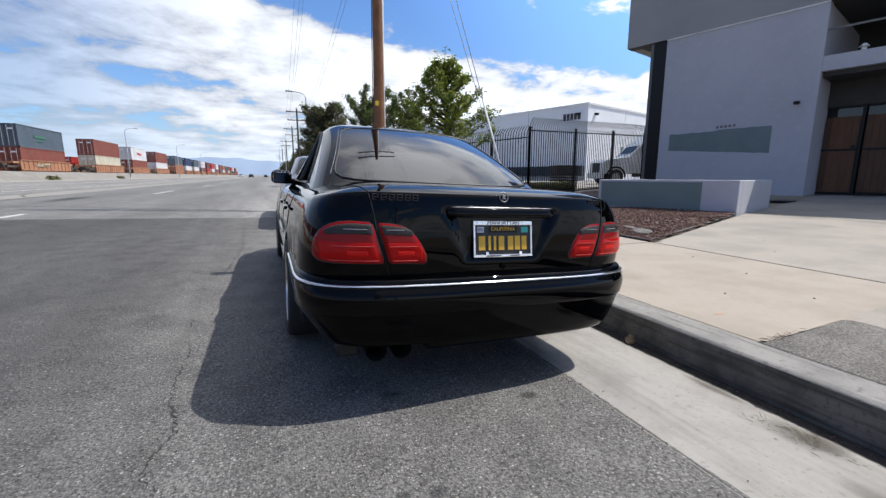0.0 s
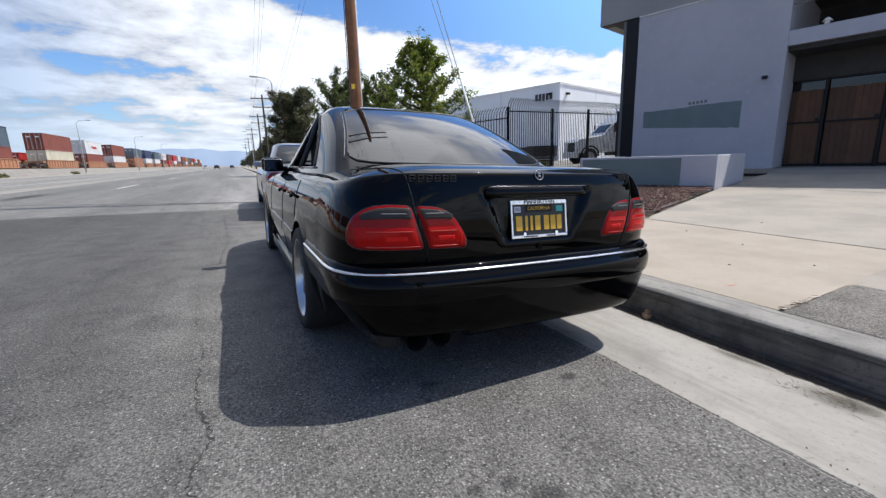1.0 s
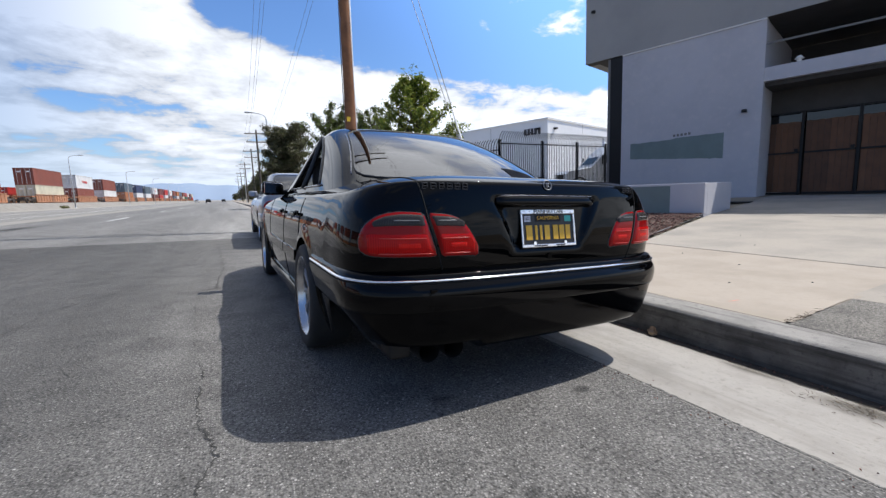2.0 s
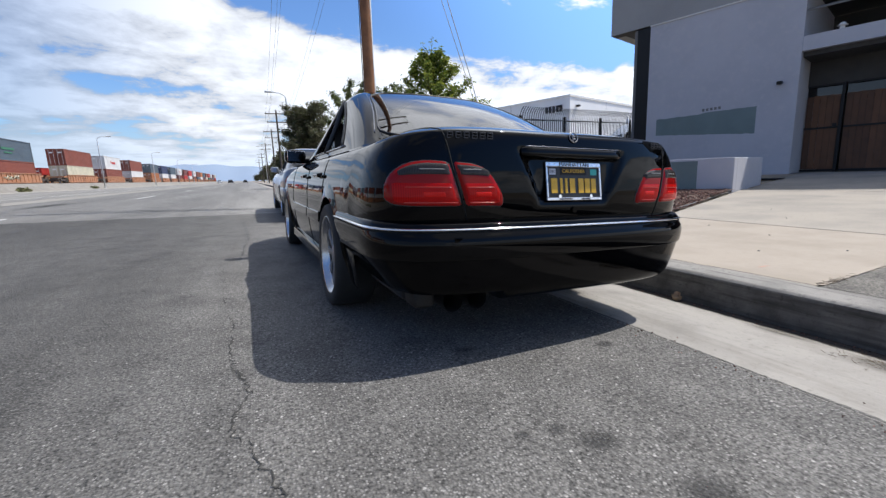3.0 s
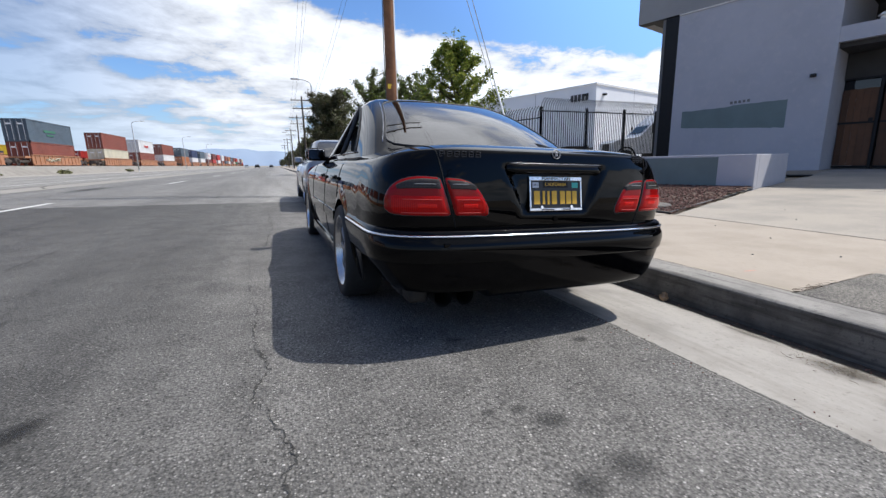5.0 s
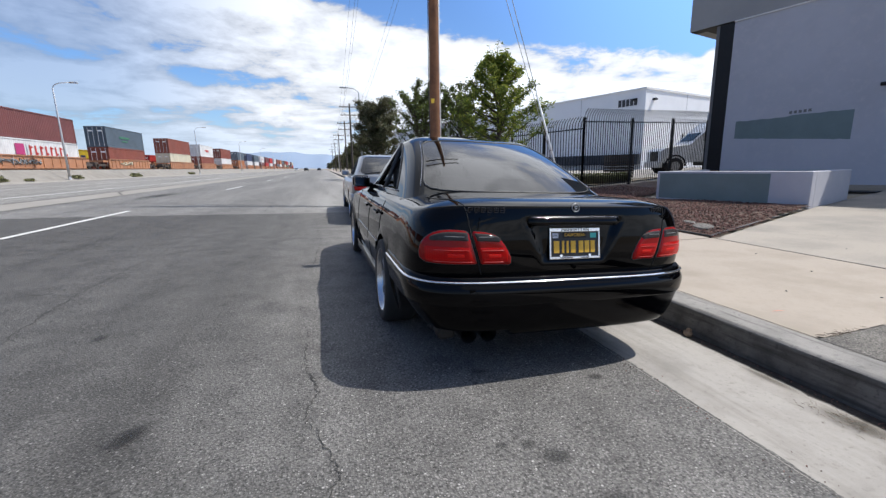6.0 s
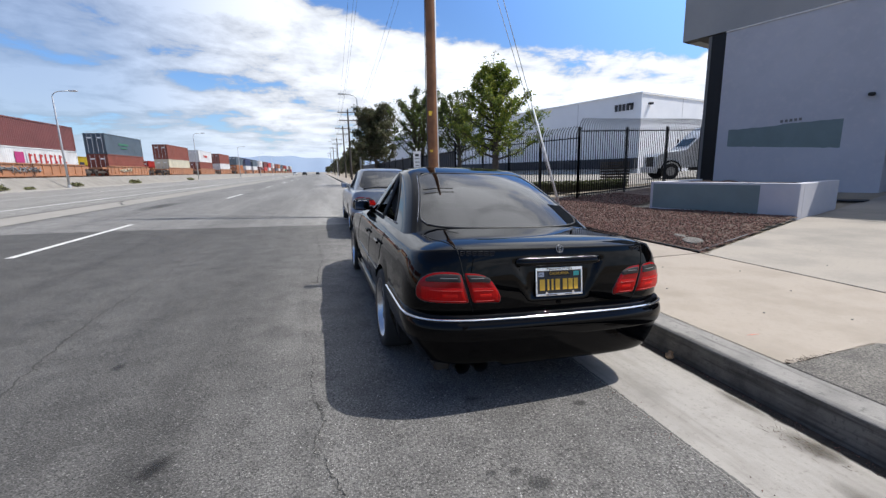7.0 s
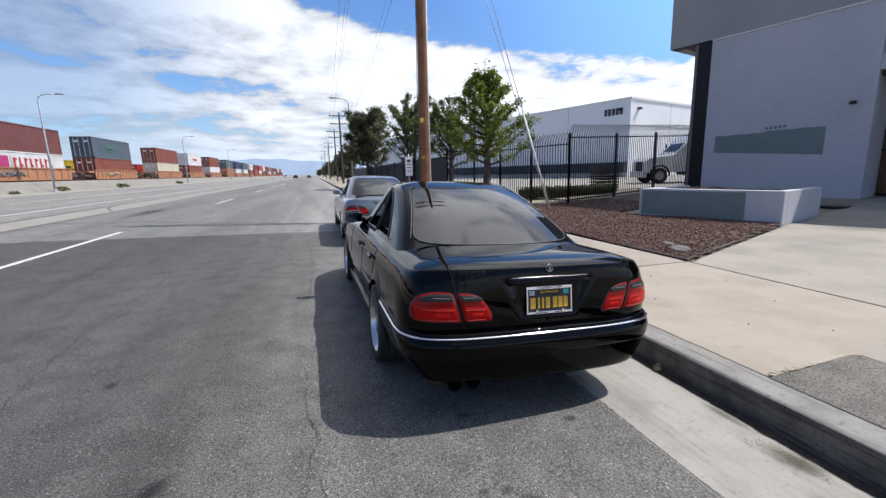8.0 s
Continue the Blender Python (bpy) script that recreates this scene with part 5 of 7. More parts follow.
def cabin(parent, paint, glass, lowered=True):
    others = set(bpy.data.objects)
    zs = [0.93, 0.96, 0.985, GL0, 1.06, 1.11, 1.17, 1.23, 1.28, 1.32, 1.345, GL1, 1.384, 1.395, 1.404, 1.410, TOP]
    an = 60
    rows = [[cab_point(i / an, z) for z in zs] + [Vector((0, min(max(cab_point(i / an, TOP).y, 1.9), 2.1), TOP + 0.010))] for i in range(an + 1)]
    nv = len(rows[0])
    vs, fs = mirrored(rows, nv)
    keep = []
    for f in fs:
        c = sum((vs[i] for i in f), Vector()) / 4
        rear = c.y < CAB_R(c.z) + 0.12 and GL0 + 0.003 < c.z < GL1 - 0.004 and abs(c.x) < CAB_W(c.z) * 0.84
        along = 0.40 + 0.22 * (c.y - CAB_R(c.z) - 0.5) / (CAB_F(c.z) - CAB_R(c.z) - 1.0)
        side = abs(c.x) > CAB_W(c.z) * 0.97 and 0.985 < c.z < 1.345 and SW0 < along < SW1
        front = c.y > CAB_F(c.z) - 0.2 and GL0 + 0.003 < c.z < GL1 - 0.004 and abs(c.x) < CAB_W(c.z) * 0.84
        if not (rear or side or front):
            keep.append(f)
    mesh_ob("roof", vs, keep, paint, parent, "", True)
    # rear window, its seal and bright edge
    n = 25
    gv = []
    for i in range(n):
        for j in range(n):
            fx, fy = disk_to_square(-1 + 2 * i / (n - 1), -1 + 2 * j / (n - 1), 9)
            gv.append(rear_glass_pts(fx, (fy + 1) / 2, 0.004))
    rg = mesh_ob("rear_window", gv, grid_faces(n, n), glass, parent, "tinted rear window", True)
    rim = []
    for k in range(72):
        a = 2 * math.pi * k / 72
        c, s = math.cos(a), math.sin(a)
        m = max(abs(c), abs(s))
        fx, fy = disk_to_square(c / m, s / m, 9)
        rim.append(rear_glass_pts(fx * 1.008, (fy * 1.012 + 1) / 2, 0.003))
    tube_part("window_seal", rim, 0.006, "black_plastic", rg, n=6, closed=True)
    for s in (-1, 1):
        seg = [rear_glass_pts(s * 1.03, v, 0.003) for v in np.linspace(0.06, 0.97, 16)]
        tube_part("window_trim", seg, 0.0035, "dark_chrome", rg, "thin bright trim", n=6)
    # windscreen
    gv = []
    for i in range(n):
        for j in range(n):
            u, v = -1 + 2 * i / (n - 1), j / (n - 1)
            z = GL0 + (GL1 - GL0) * v
            p = cab_point(1 - abs(u) * 0.285, z, 0.004)
            p.x *= 1 if u >= 0 else -1
            gv.append(p)
    mesh_ob("windscreen", gv, grid_faces(n, n), "clear", parent, "", True)
    # side windows: dark panes, wound down on the road side
    for s in (-1, 1):
        def at(a, z, out):
            p = cab_point(a, z, out)
            return Vector((s * p.x, p.y, p.z))

        def pane(a0, a1):
            g = [at(a0 + (a1 - a0) * i / 6, 0.985 + 0.36 * j / 8, -0.004) for i in range(7) for j in range(9)]
            return mesh_ob("side_window", g, grid_faces(7, 9), glass, parent, "", True)
        if s > 0 or not lowered:
            pane(SW0, SWB)
            pane(SWB, SW1)
        tube_part("door_pillar", [at(SWB, z, 0.0) for z in np.linspace(0.975, 1.35, 8)], 0.020, "black_plastic", parent, n=8)
        for a0 in (SW0, SW1):
            tube_part("window_frame", [at(a0, z, 0.001) for z in np.linspace(0.98, 1.348, 12)], 0.009, "black_plastic", parent, n=6)
        tube_part("window_frame", [at(a0, 1.346, 0.001) for a0 in np.linspace(SW0, SW1, 14)], 0.008, "black_plastic", parent, n=6)
        tube_part("belt_trim", [at(a0, 0.982, 0.002) for a0 in np.linspace(SW0 - 0.012, SW1 + 0.01, 16)], 0.007, "dark_chrome", parent, n=6)
    # the roof stands a little taller than the tables above
    for ob in set(bpy.data.objects) - others:
        for v in ob.data.vertices:
            v.co.z += 0.075 * max(0.0, v.co.z - 1.0)


def interior(parent):
    o = part("cabin_floor", boxes([((0, 2.0, 0.55), (1.45, 2.6, 0.6)), ((0, 0.95, 0.92), (1.2, 0.55, 0.06))]), "cabin", parent)
    for x in (-0.36, 0.36):
        bm = boxes([((x, 2.35, 0.98), (0.48, 0.16, 0.55)), ((x, 2.37, 1.24), (0.25, 0.10, 0.15))], 0.04)
        part("front_seat", bm, "cabin", parent, "", True)
    part("rear_seat", boxes([((0, 1.28, 0.90), (1.25, 0.16, 0.4))], 0.05), "cabin", parent, "", True)


def wheel(parent, x, y, s, steer=0.0):
    """A tyre on a deep-lipped alloy rim; s: the outward side."""
    R, W = 0.315, 0.235
    prof = [(0.232, -0.110), (0.25, -0.117), (0.285, -0.119), (0.305, -0.108), (0.3135, -0.085), (0.315, 0.0), (0.3135, 0.085), (0.305, 0.108), (0.285, 0.119), (0.25, 0.117), (0.232, 0.110)]
    n = 56

    def spin(pr, name, material, par, label="", smooth=True):
        vs = [(s * o, r * math.cos(2 * math.pi * k / n), r * math.sin(2 * math.pi * k / n)) for k in range(n) for r, o in pr]
        return mesh_ob(name, vs, grid_faces(n, len(pr), wrap=True), material, par, label, smooth)
    w = thing("wheel", "", "")
    w.parent = parent
    w.matrix_basis = Matrix.Translation((x, y, R)) @ pose(0, 0, 0, 0, 0, steer)
    spin(prof, "tyre", "tyre", w)
    spin([(0.234, -0.108), (0.215, -0.10), (0.210, 0.0), (0.208, 0.06)], "barrel", "brake", w)
    spin([(0.207, 0.055), (0.206, 0.072), (0.212, 0.082), (0.222, 0.092), (0.229, 0.106), (0.236, 0.114), (0.239, 0.112), (0.238, 0.104)], "rim", "alloy", w, "polished alloy rim lip")
    spin([(0.0, 0.082), (0.03, 0.084), (0.055, 0.078), (0.07, 0.065), (0.072, 0.0)], "hub", "alloy_dull", w)
    bm = bmesh.new()
    for k in range(10):
        a = 2 * math.pi * k / 10
        for d in (-0.07, 0.07):
            c = Vector((s * 0.066, 0.065 * math.cos(a), 0.065 * math.sin(a)))
            e = Vector((s * 0.066, 0.208 * math.cos(a + d), 0.21 * math.sin(a + d)))
            q = (e - c).to_track_quat("Z", "X").to_matrix().to_4x4()
            box(bm, (0, 0, 0), (0.022, 0.018, (e - c).length), Matrix.Translation((c + e) / 2) @ q, 0.005, 1)
    part("spokes", bm, "alloy_dull", w)
    spin([(0.06, -0.01), (0.165, -0.01), (0.168, -0.03), (0.06, -0.03)], "brake_disc", "brake", w)
    return w


def lens_patch(name, x_in, x_out, zlo, zhi, material, parent, out=0.010, label="", nu=26, nv=10, slant=(0.0, 0.0)):
    """A domed lens on the tail between x_in and x_out; zlo and zhi give the edges, slant how far each end leans out with height."""
    vs = []
    s = 1 if x_in > 0 else -1
    for i in range(nu):
        f = i / (nu - 1)
        x0 = x_in + (x_out - x_in) * f
        for j in range(nv):
            z = zlo(x0) + (zhi(x0) - zlo(x0)) * j / (nv - 1)
            x = x0 + s * (slant[0] * (1 - f) + slant[1] * f) * (z - 0.66)
            e = min(i, nu - 1 - i, 3) / 3
            g = min(j, nv - 1 - j, 2) / 2
            o = -0.004 + (out + 0.004) * (1 - (1 - e) ** 2.2) * (1 - (1 - g) ** 2.2)
            vs.append(tail_point(x, z, o))
    return mesh_ob(name, vs, grid_faces(nu, nv), material, parent, label, True)


LAMP_TOP = smooth_table([(0.378, 0.690), (0.394, 0.728), (0.428, 0.795), (0.455, 0.826), (0.498, 0.842), (0.60, 0.849), (0.66, 0.851), (0.72, 0.846), (0.77, 0.832), (0.81, 0.806), (0.832, 0.778), (0.847, 0.738), (0.853, 0.70)])
LAMP_BOT = smooth_table([(0.378, 0.676), (0.386, 0.664), (0.402, 0.657), (0.70, 0.657), (0.77, 0.659), (0.815, 0.664), (0.835, 0.675), (0.847, 0.688), (0.853, 0.698)])


def tail_lamp(parent, s):
    """Outer and inner lamp of one side; the boot's slanted gap runs between."""
    o = thing("tail_lamp", "", "")
    o.parent = parent

    def zl(x):
        return LAMP_BOT(abs(x))

    def zh(x):
        return LAMP_TOP(abs(x))
    for name, a, b, sl in (("inner_lens", 0.379, 0.548, (0.0, 0.30)), ("outer_lens", 0.557, 0.852, (0.30, 0.0))):
        inner = name == "inner_lens"
        lens_patch("lamp_seal", s * (a - 0.004), s * (b + (0.0 if inner else 0.003)), lambda x: zl(x) - 0.005, lambda x: zh(x) + 0.005, "black_plastic", o, 0.0055, "black rubber lamp seal", slant=sl)
        lens = lens_patch(name, s * a, s * b, zl, zh, "red_deep", o, 0.010, "dark red tail lamp lens", slant=sl)
        xa, xb = (0.390, 0.543) if inner else (0.562, 0.838)
        lens_patch("red_field", s * xa, s * xb, lambda x: zl(x) + 0.007, lambda x: max(zl(x) + 0.010, min(0.774, zh(x) - 0.010)), "red_lens", lens, 0.0114, "red ribbed lens field", slant=sl)
        xa, xb = (0.440, 0.541) if inner else (0.562, 0.812)
        lens_patch("clear_band", s * xa, s * xb, lambda x: max(0.779, zl(x) + 0.003), lambda x: max(zh(x) - 0.013, 0.782), "smoke_lens", lens, 0.0116, "smoked upper lens", slant=sl)
        xa, xb = (0.470, 0.532) if inner else (0.572, 0.745)
        lens_patch("lamp_bar", s * xa, s * xb, lambda x: 0.803, lambda x: 0.815, "smoke_bar", lens, 0.0130, "pale bar behind the smoked lens", 16, 6, sl)
        xa, xb = (0.425, 0.512) if inner else (0.60, 0.735)
        lens_patch("reflector", s * xa, s * xb, lambda x: 0.693, lambda x: 0.730, "red_bright", lens, 0.0122, "brighter red reflector", 16, 8, sl)
        # thin ribs in a paler red that paints their highlight lines
        for z, hh in ((0.7395, 0.0035), (0.6790, 0.0045)):
            xa, xb = (0.414, 0.538) if inner else (0.566, 0.800)
            lens_patch("moulded_rib", s * xa, s * xb, lambda x: z - hh, lambda x: z + hh, "red_rib", lens, 0.0136, "", 20, 6, sl)
    return o


def flat_text(name, text, size, depth, m, material, parent, label="", wide=1.0):
    cu = bpy.data.curves.new(name, "FONT")
    cu.body, cu.size, cu.extrude, cu.align_x, cu.align_y = text, size, depth, "CENTER", "CENTER"
    tmp = new("letters", cu)
    me = bpy.data.meshes.new_from_object(tmp.evaluated_get(bpy.context.evaluated_depsgraph_get()))
    bpy.data.objects.remove(tmp)
    me.transform(m @ Matrix.Diagonal((wide, 1, 1, 1)))
    me.materials.clear()
    me.materials.append(M[material])
    me.name = name
    ob = new(name, me)
    ob.parent = parent
    return tagged(ob, label)


def back_facing(x, y, z, lean=0.0):
    """Pose of a flat thing on the tail: its x runs to the right, its face looks backwards."""
    return pose(x, y, z, 90 + lean, 0, 0)


def number_plate(parent):
    o = thing("number_plate", "", "")
    o.parent = parent
    o.matrix_basis = back_facing(0.003, 0.004, 0.762, -9.0)
    part("sheet", box(bmesh.new(), (0, 0, 0), (0.305, 0.150, 0.003), bevel=0.001), "plate", o, "black plate sheet")
    fr = bmesh.new()
    for at, size in (((0, 0.0775, 0.004), (0.318, 0.022, 0.010)), ((0, -0.0755, 0.004), (0.318, 0.014, 0.010)), ((-0.1535, 0, 0.004), (0.011, 0.138, 0.010)), ((0.1535, 0, 0.004), (0.011, 0.138, 0.010))):
        box(fr, at, size, None, 0.003)
    part("plate_frame", fr, "frame_chrome", o, "bright chrome plate frame")
    flat_text("frame_word", "MANHATTAN", 0.023, 0.0010, Matrix.Translation((0, 0.0770, 0.0098)), "plate", o, wide=1.2)
    for k, w in ((-0.055, 0.075), (0.06, 0.05)):
        part("frame_bar", box(bmesh.new(), (k, -0.0755, 0.0095), (w, 0.006, 0.001)), "sign_dark", o)
    part("title_panel", box(bmesh.new(), (0, 0.049, 0.0022), (0.15, 0.032, 0.002)), "cabin", o)
    flat_text("state_word", "CALIFORNIA", 0.024, 0.0006, Matrix.Translation((0, 0.049, 0.0038)), "plate_gold", o, wide=0.95)
    for x, wd in ((-0.113, 0.034), (-0.073, 0.014), (-0.045, 0.014), (-0.010, 0.030), (0.040, 0.030), (0.078, 0.030), (0.115, 0.028)):
        part("number_bar", box(bmesh.new(), (x, -0.016, 0.003), (wd, 0.066, 0.003), bevel=0.001), "plate_gold", o)
    part("month_sticker", box(bmesh.new(), (-0.119, 0.046, 0.0022), (0.036, 0.026, 0.001)), "sticker_w", o)
    flat_text("month_word", "DEC", 0.017, 0.0004, Matrix.Translation((-0.119, 0.046, 0.0032)), "sign_dark", o)
    part("year_sticker", box(bmesh.new(), (0.119, 0.046, 0.0022), (0.038, 0.027, 0.001)), "sticker", o)
    for x in (-0.09, 0.09):
        bm = bmesh.new()
        cyl(bm, (x, -0.064, 0.002), (x, -0.064, 0.012), 0.008, n=12)
        part("screw", bm, "chrome", o)


def mirror(parent, s, material):
    o = thing("wing_mirror", "", "")
    o.parent = parent
    bm = bmesh.new()
    box(bm, (s * 0.872, 3.02, 1.005), (0.20, 0.13, 0.135), None, 0.045, 4)
    part("housing", bm, material, o, "", True)
    part("stalk", box(bmesh.new(), (s * 0.79, 3.03, 0.965), (0.12, 0.07, 0.05), bevel=0.015), material, o)
    part("mirror_glass", box(bmesh.new(), (0, 0, 0), (0.165, 0.006, 0.10), pose(s * 0.872, 2.952, 1.005, 3, 0, s * -13), 0.002), "chrome", o, "mirror glass")


def deck_at(tree_body, x, y):
    """The point of the body straight below x, y."""
    hit = tree_body.ray_cast(Vector((x, y, 2.0)), Vector((0, 0, -1)))[0]
    return hit if hit else Vector((x, y, 0.95))


def tail_at(tree_body, x, z):
    """The point of the tail straight ahead of x, z."""
    hit = tree_body.ray_cast(Vector((x, -1.0, z)), Vector((0, 1, 0)))[0]
    return hit if hit else Vector((x, 0.0, z))


def black_saloon():
    car = thing("parked_car", "glossy black four-door saloon car parked at the kerb", "car", CAR)
    body = body_shell(car, "black_paint")
    tree_body = BVHTree.FromPolygons([v.co for v in body.data.vertices], [p.vertices for p in body.data.polygons])
    bp = bumper(car, "black_paint")
    bump_band("chrome_strip", 0.5685, 0.580, 0.007, "chrome", bp, "bright chrome bumper strip", 44)
    bump_band("strip_groove", 0.5615, 0.5675, 0.002, "gap", bp, "", 44)
    # tow-eye cover
    q = tail_tip(-0.60, 0.535)
    part("tow_cover", box(bmesh.new(), q + Vector((0, 0.0045, 0)), (0.034, 0.012, 0.020), bevel=0.003), "valance", bp)
    cabin(car, "black_paint", "tint")
    interior(car)
    part("underbody", boxes([((0, 2.4, 0.36), (1.40, 3.9, 0.28)), ((0, 0.32, 0.40), (1.25, 0.55, 0.20))], 0.03), "cabin", car)
    part("muffler", boxes([((-0.38, 0.28, 0.32), (0.62, 0.26, 0.12)), ((0.42, 0.30, 0.32), (0.30, 0.28, 0.11))], 0.05), "exhaust", car, "", True)
    part("rear_skirt", box(bmesh.new(), (-0.700, 0.125, 0.285), (0.095, 0.13, 0.085), bevel=0.018), "exhaust", car, "", True)
    for s in (-1, 1):
        wheel(car, s * 0.798, AX_R, s)
        wheel(car, s * 0.790, AX_F, s)
        tail_lamp(car, s)
        mirror(car, s, "black_paint")
        part("wheel_liner", box(bmesh.new(), (s * 0.70, 0.43, 0.40), (0.12, 0.50, 0.30), bevel=0.02), "cabin", car)
        # dark wheel housings
        for c in (AX_R, AX_F):
            vs = [Vector((s * x, c + (ARCH_R + 0.004) * math.cos(math.pi * k / 20), ARCH_Z + (ARCH_R + 0.004) * math.sin(math.pi * k / 20))) for k in range(21) for x in (0.86, 0.58)]
            mesh_ob("wheel_housing", vs, grid_faces(21, 2) + [tuple(2 * k + 1 for k in range(21))], "cabin", car)
        # boot gap: along the deck, over the edge, down between the lamps to the bumper
        gap = [deck_at(tree_body, s * (0.70 - 0.06 * (0.6 - y)), y) for y in np.linspace(0.60, 0.38, 5)]
        for k in range(1, 25):
            g = k / 24
            x = s * (0.686 - 0.088 * g)
            d = Vector((0, math.sin(g * math.pi / 2), -math.cos(g * math.pi / 2)))
            hit = tree_body.ray_cast(Vector((x, 0.36, 0.80)) - d, d)[0]
            if hit:
                gap.append(hit)
        gap += [tail_at(tree_body, s * (0.556 + 0.30 * (z - 0.66)), z) for z in np.linspace(0.785, 0.61, 9)]
        tube_part("boot_gap", gap, 0.0032, "gap", body, n=6)
        # doors' outlines, handles, rubbing strip, sill
        for y0, y1 in ((1.32, 2.06), (2.06, 3.12)):
            line = [Vector((s * (SIDE_W(z) + 0.0005), y1 if z > 0.5 else y1, z)) for z in np.linspace(0.90, 0.26, 12)]
            tube_part("door_gap", line, 0.003, "gap", body, n=5)
            h = thing("door_handle", "", "")
            h.parent = car
            part("grip", box(bmesh.new(), (s * (SIDE_W(0.80) + 0.022), y0 + 0.17, 0.80), (0.022, 0.19, 0.026), bevel=0.009), "black_paint", h)
            part("recess", box(bmesh.new(), (s * (SIDE_W(0.80) - 0.003), y0 + 0.17, 0.80), (0.010, 0.11, 0.036), bevel=0.004), "gap", h)
        arc = [Vector((s * (SIDE_W(z) + 0.0005), 1.32 + 0.10 * max(0, (0.66 - z) / 0.3), z)) for z in np.linspace(0.90, 0.62, 8)]
        tube_part("door_gap", arc, 0.003, "gap", body, n=5)
        for y0, y1 in ((1.46, 2.04), (2.08, 3.10)):
            part("side_moulding", box(bmesh.new(), (s * (SIDE_W(0.52) + 0.004), (y0 + y1) / 2, 0.52), (0.018, y1 - y0, 0.075), bevel=0.006), "black_paint", car)
        part("sill", box(bmesh.new(), (s * 0.845, 2.47, 0.215), (0.07, 2.1, 0.10), bevel=0.02), "black_paint", car)
    # boot handle bar over the plate, recess, lock, marks
    sec = [(0.914, -0.004), (0.912, 0.010), (0.906, 0.018), (0.896, 0.023), (0.880, 0.024), (0.870, 0.020), (0.866, 0.010), (0.864, -0.012)]
    cols = []
    for x in np.linspace(-0.285, 0.285, 37):
        e = max(0.0, 1 - (abs(x) / 0.286) ** 14)
        cols.append([tail_point(x, 0.889 + (z - 0.889) * (0.55 + 0.45 * e), o * e - 0.002) for z, o in sec])
    mesh_ob("boot_grip", [p for c in cols for p in c], grid_faces(37, len(sec)), "black_paint", car, "", True)
    tube_part("grip_trim", [tail_point(x, 0.9105, 0.0135) for x in np.linspace(-0.272, 0.272, 25)], 0.0022, "dark_chrome", car, n=6)
    number_plate(car)
    for x, w in [(x, 0.027) for x in np.linspace(-0.600, -0.432, 6)] + [(0.528, 0.022), (0.558, 0.022), (0.588, 0.022)]:
        q = tail_at(tree_body, x, 0.944)
        part("badge_bar", boxes([(q + Vector((dx, -0.002, dz)), sz) for dx, dz, sz in ((0, 0.011, (w, 0.006, 0.0045)), (0, 0, (w * 0.9, 0.006, 0.0045)), (0, -0.011, (w, 0.006, 0.0045)), (-w * 0.42, 0, (0.005, 0.006, 0.026)), (w * 0.42, 0.001, (0.005, 0.006, 0.018)))], 0.001), "letter_metal", car)
    # round badge lying on the boot's edge
    d = Vector((0, 1, -0.7)).normalized()
    q, nrm = tree_body.ray_cast(Vector((0, 0.020, 0.958)) - d, d)[:2]
    if nrm.dot(d) > 0:
        nrm = -nrm
    up = (Vector((0, 0, 1)) - nrm * nrm.z).normalized()
    q = q + nrm * 0.004
    ring = [q + Vector((0.022 * math.cos(a), 0, 0)) + up * 0.022 * math.sin(a) for a in np.linspace(0, 2 * math.pi, 25)[:-1]]
    tube_part("round_badge", ring, 0.0030, "badge", car, "round dark chrome boot badge", n=6, closed=True)
    tilt = Matrix((Vector((1, 0, 0)), up, Vector((1, 0, 0)).cross(up))).transposed().to_4x4()
    part("badge_bar", boxes([((-0.005, 0, 0), (0.004, 0.024, 0.004)), ((0.004, 0.006, 0), (0.012, 0.007, 0.004)), ((0.004, -0.006, 0), (0.012, 0.008, 0.004))], 0.001, Matrix.Translation(q) @ tilt), "badge", car)
    bm = bmesh.new()
    cyl(bm, (0.0, 0.01, 0.640), (0.0, -0.018, 0.640), 0.014, n=16)
    part("boot_lock", bm, "valance", car)
    for x in (-0.585, -0.470):
        bm = bmesh.new()
        cyl(bm, (x, 0.35, 0.268), (x, 0.035, 0.268), 0.047, n=20, caps=False)
        cyl(bm, (x, 0.30, 0.268), (x, 0.04, 0.268), 0.042, n=20, caps=False)
        part("exhaust_pipe", bm, "exhaust", car, "", True)
    return car


black_saloon()


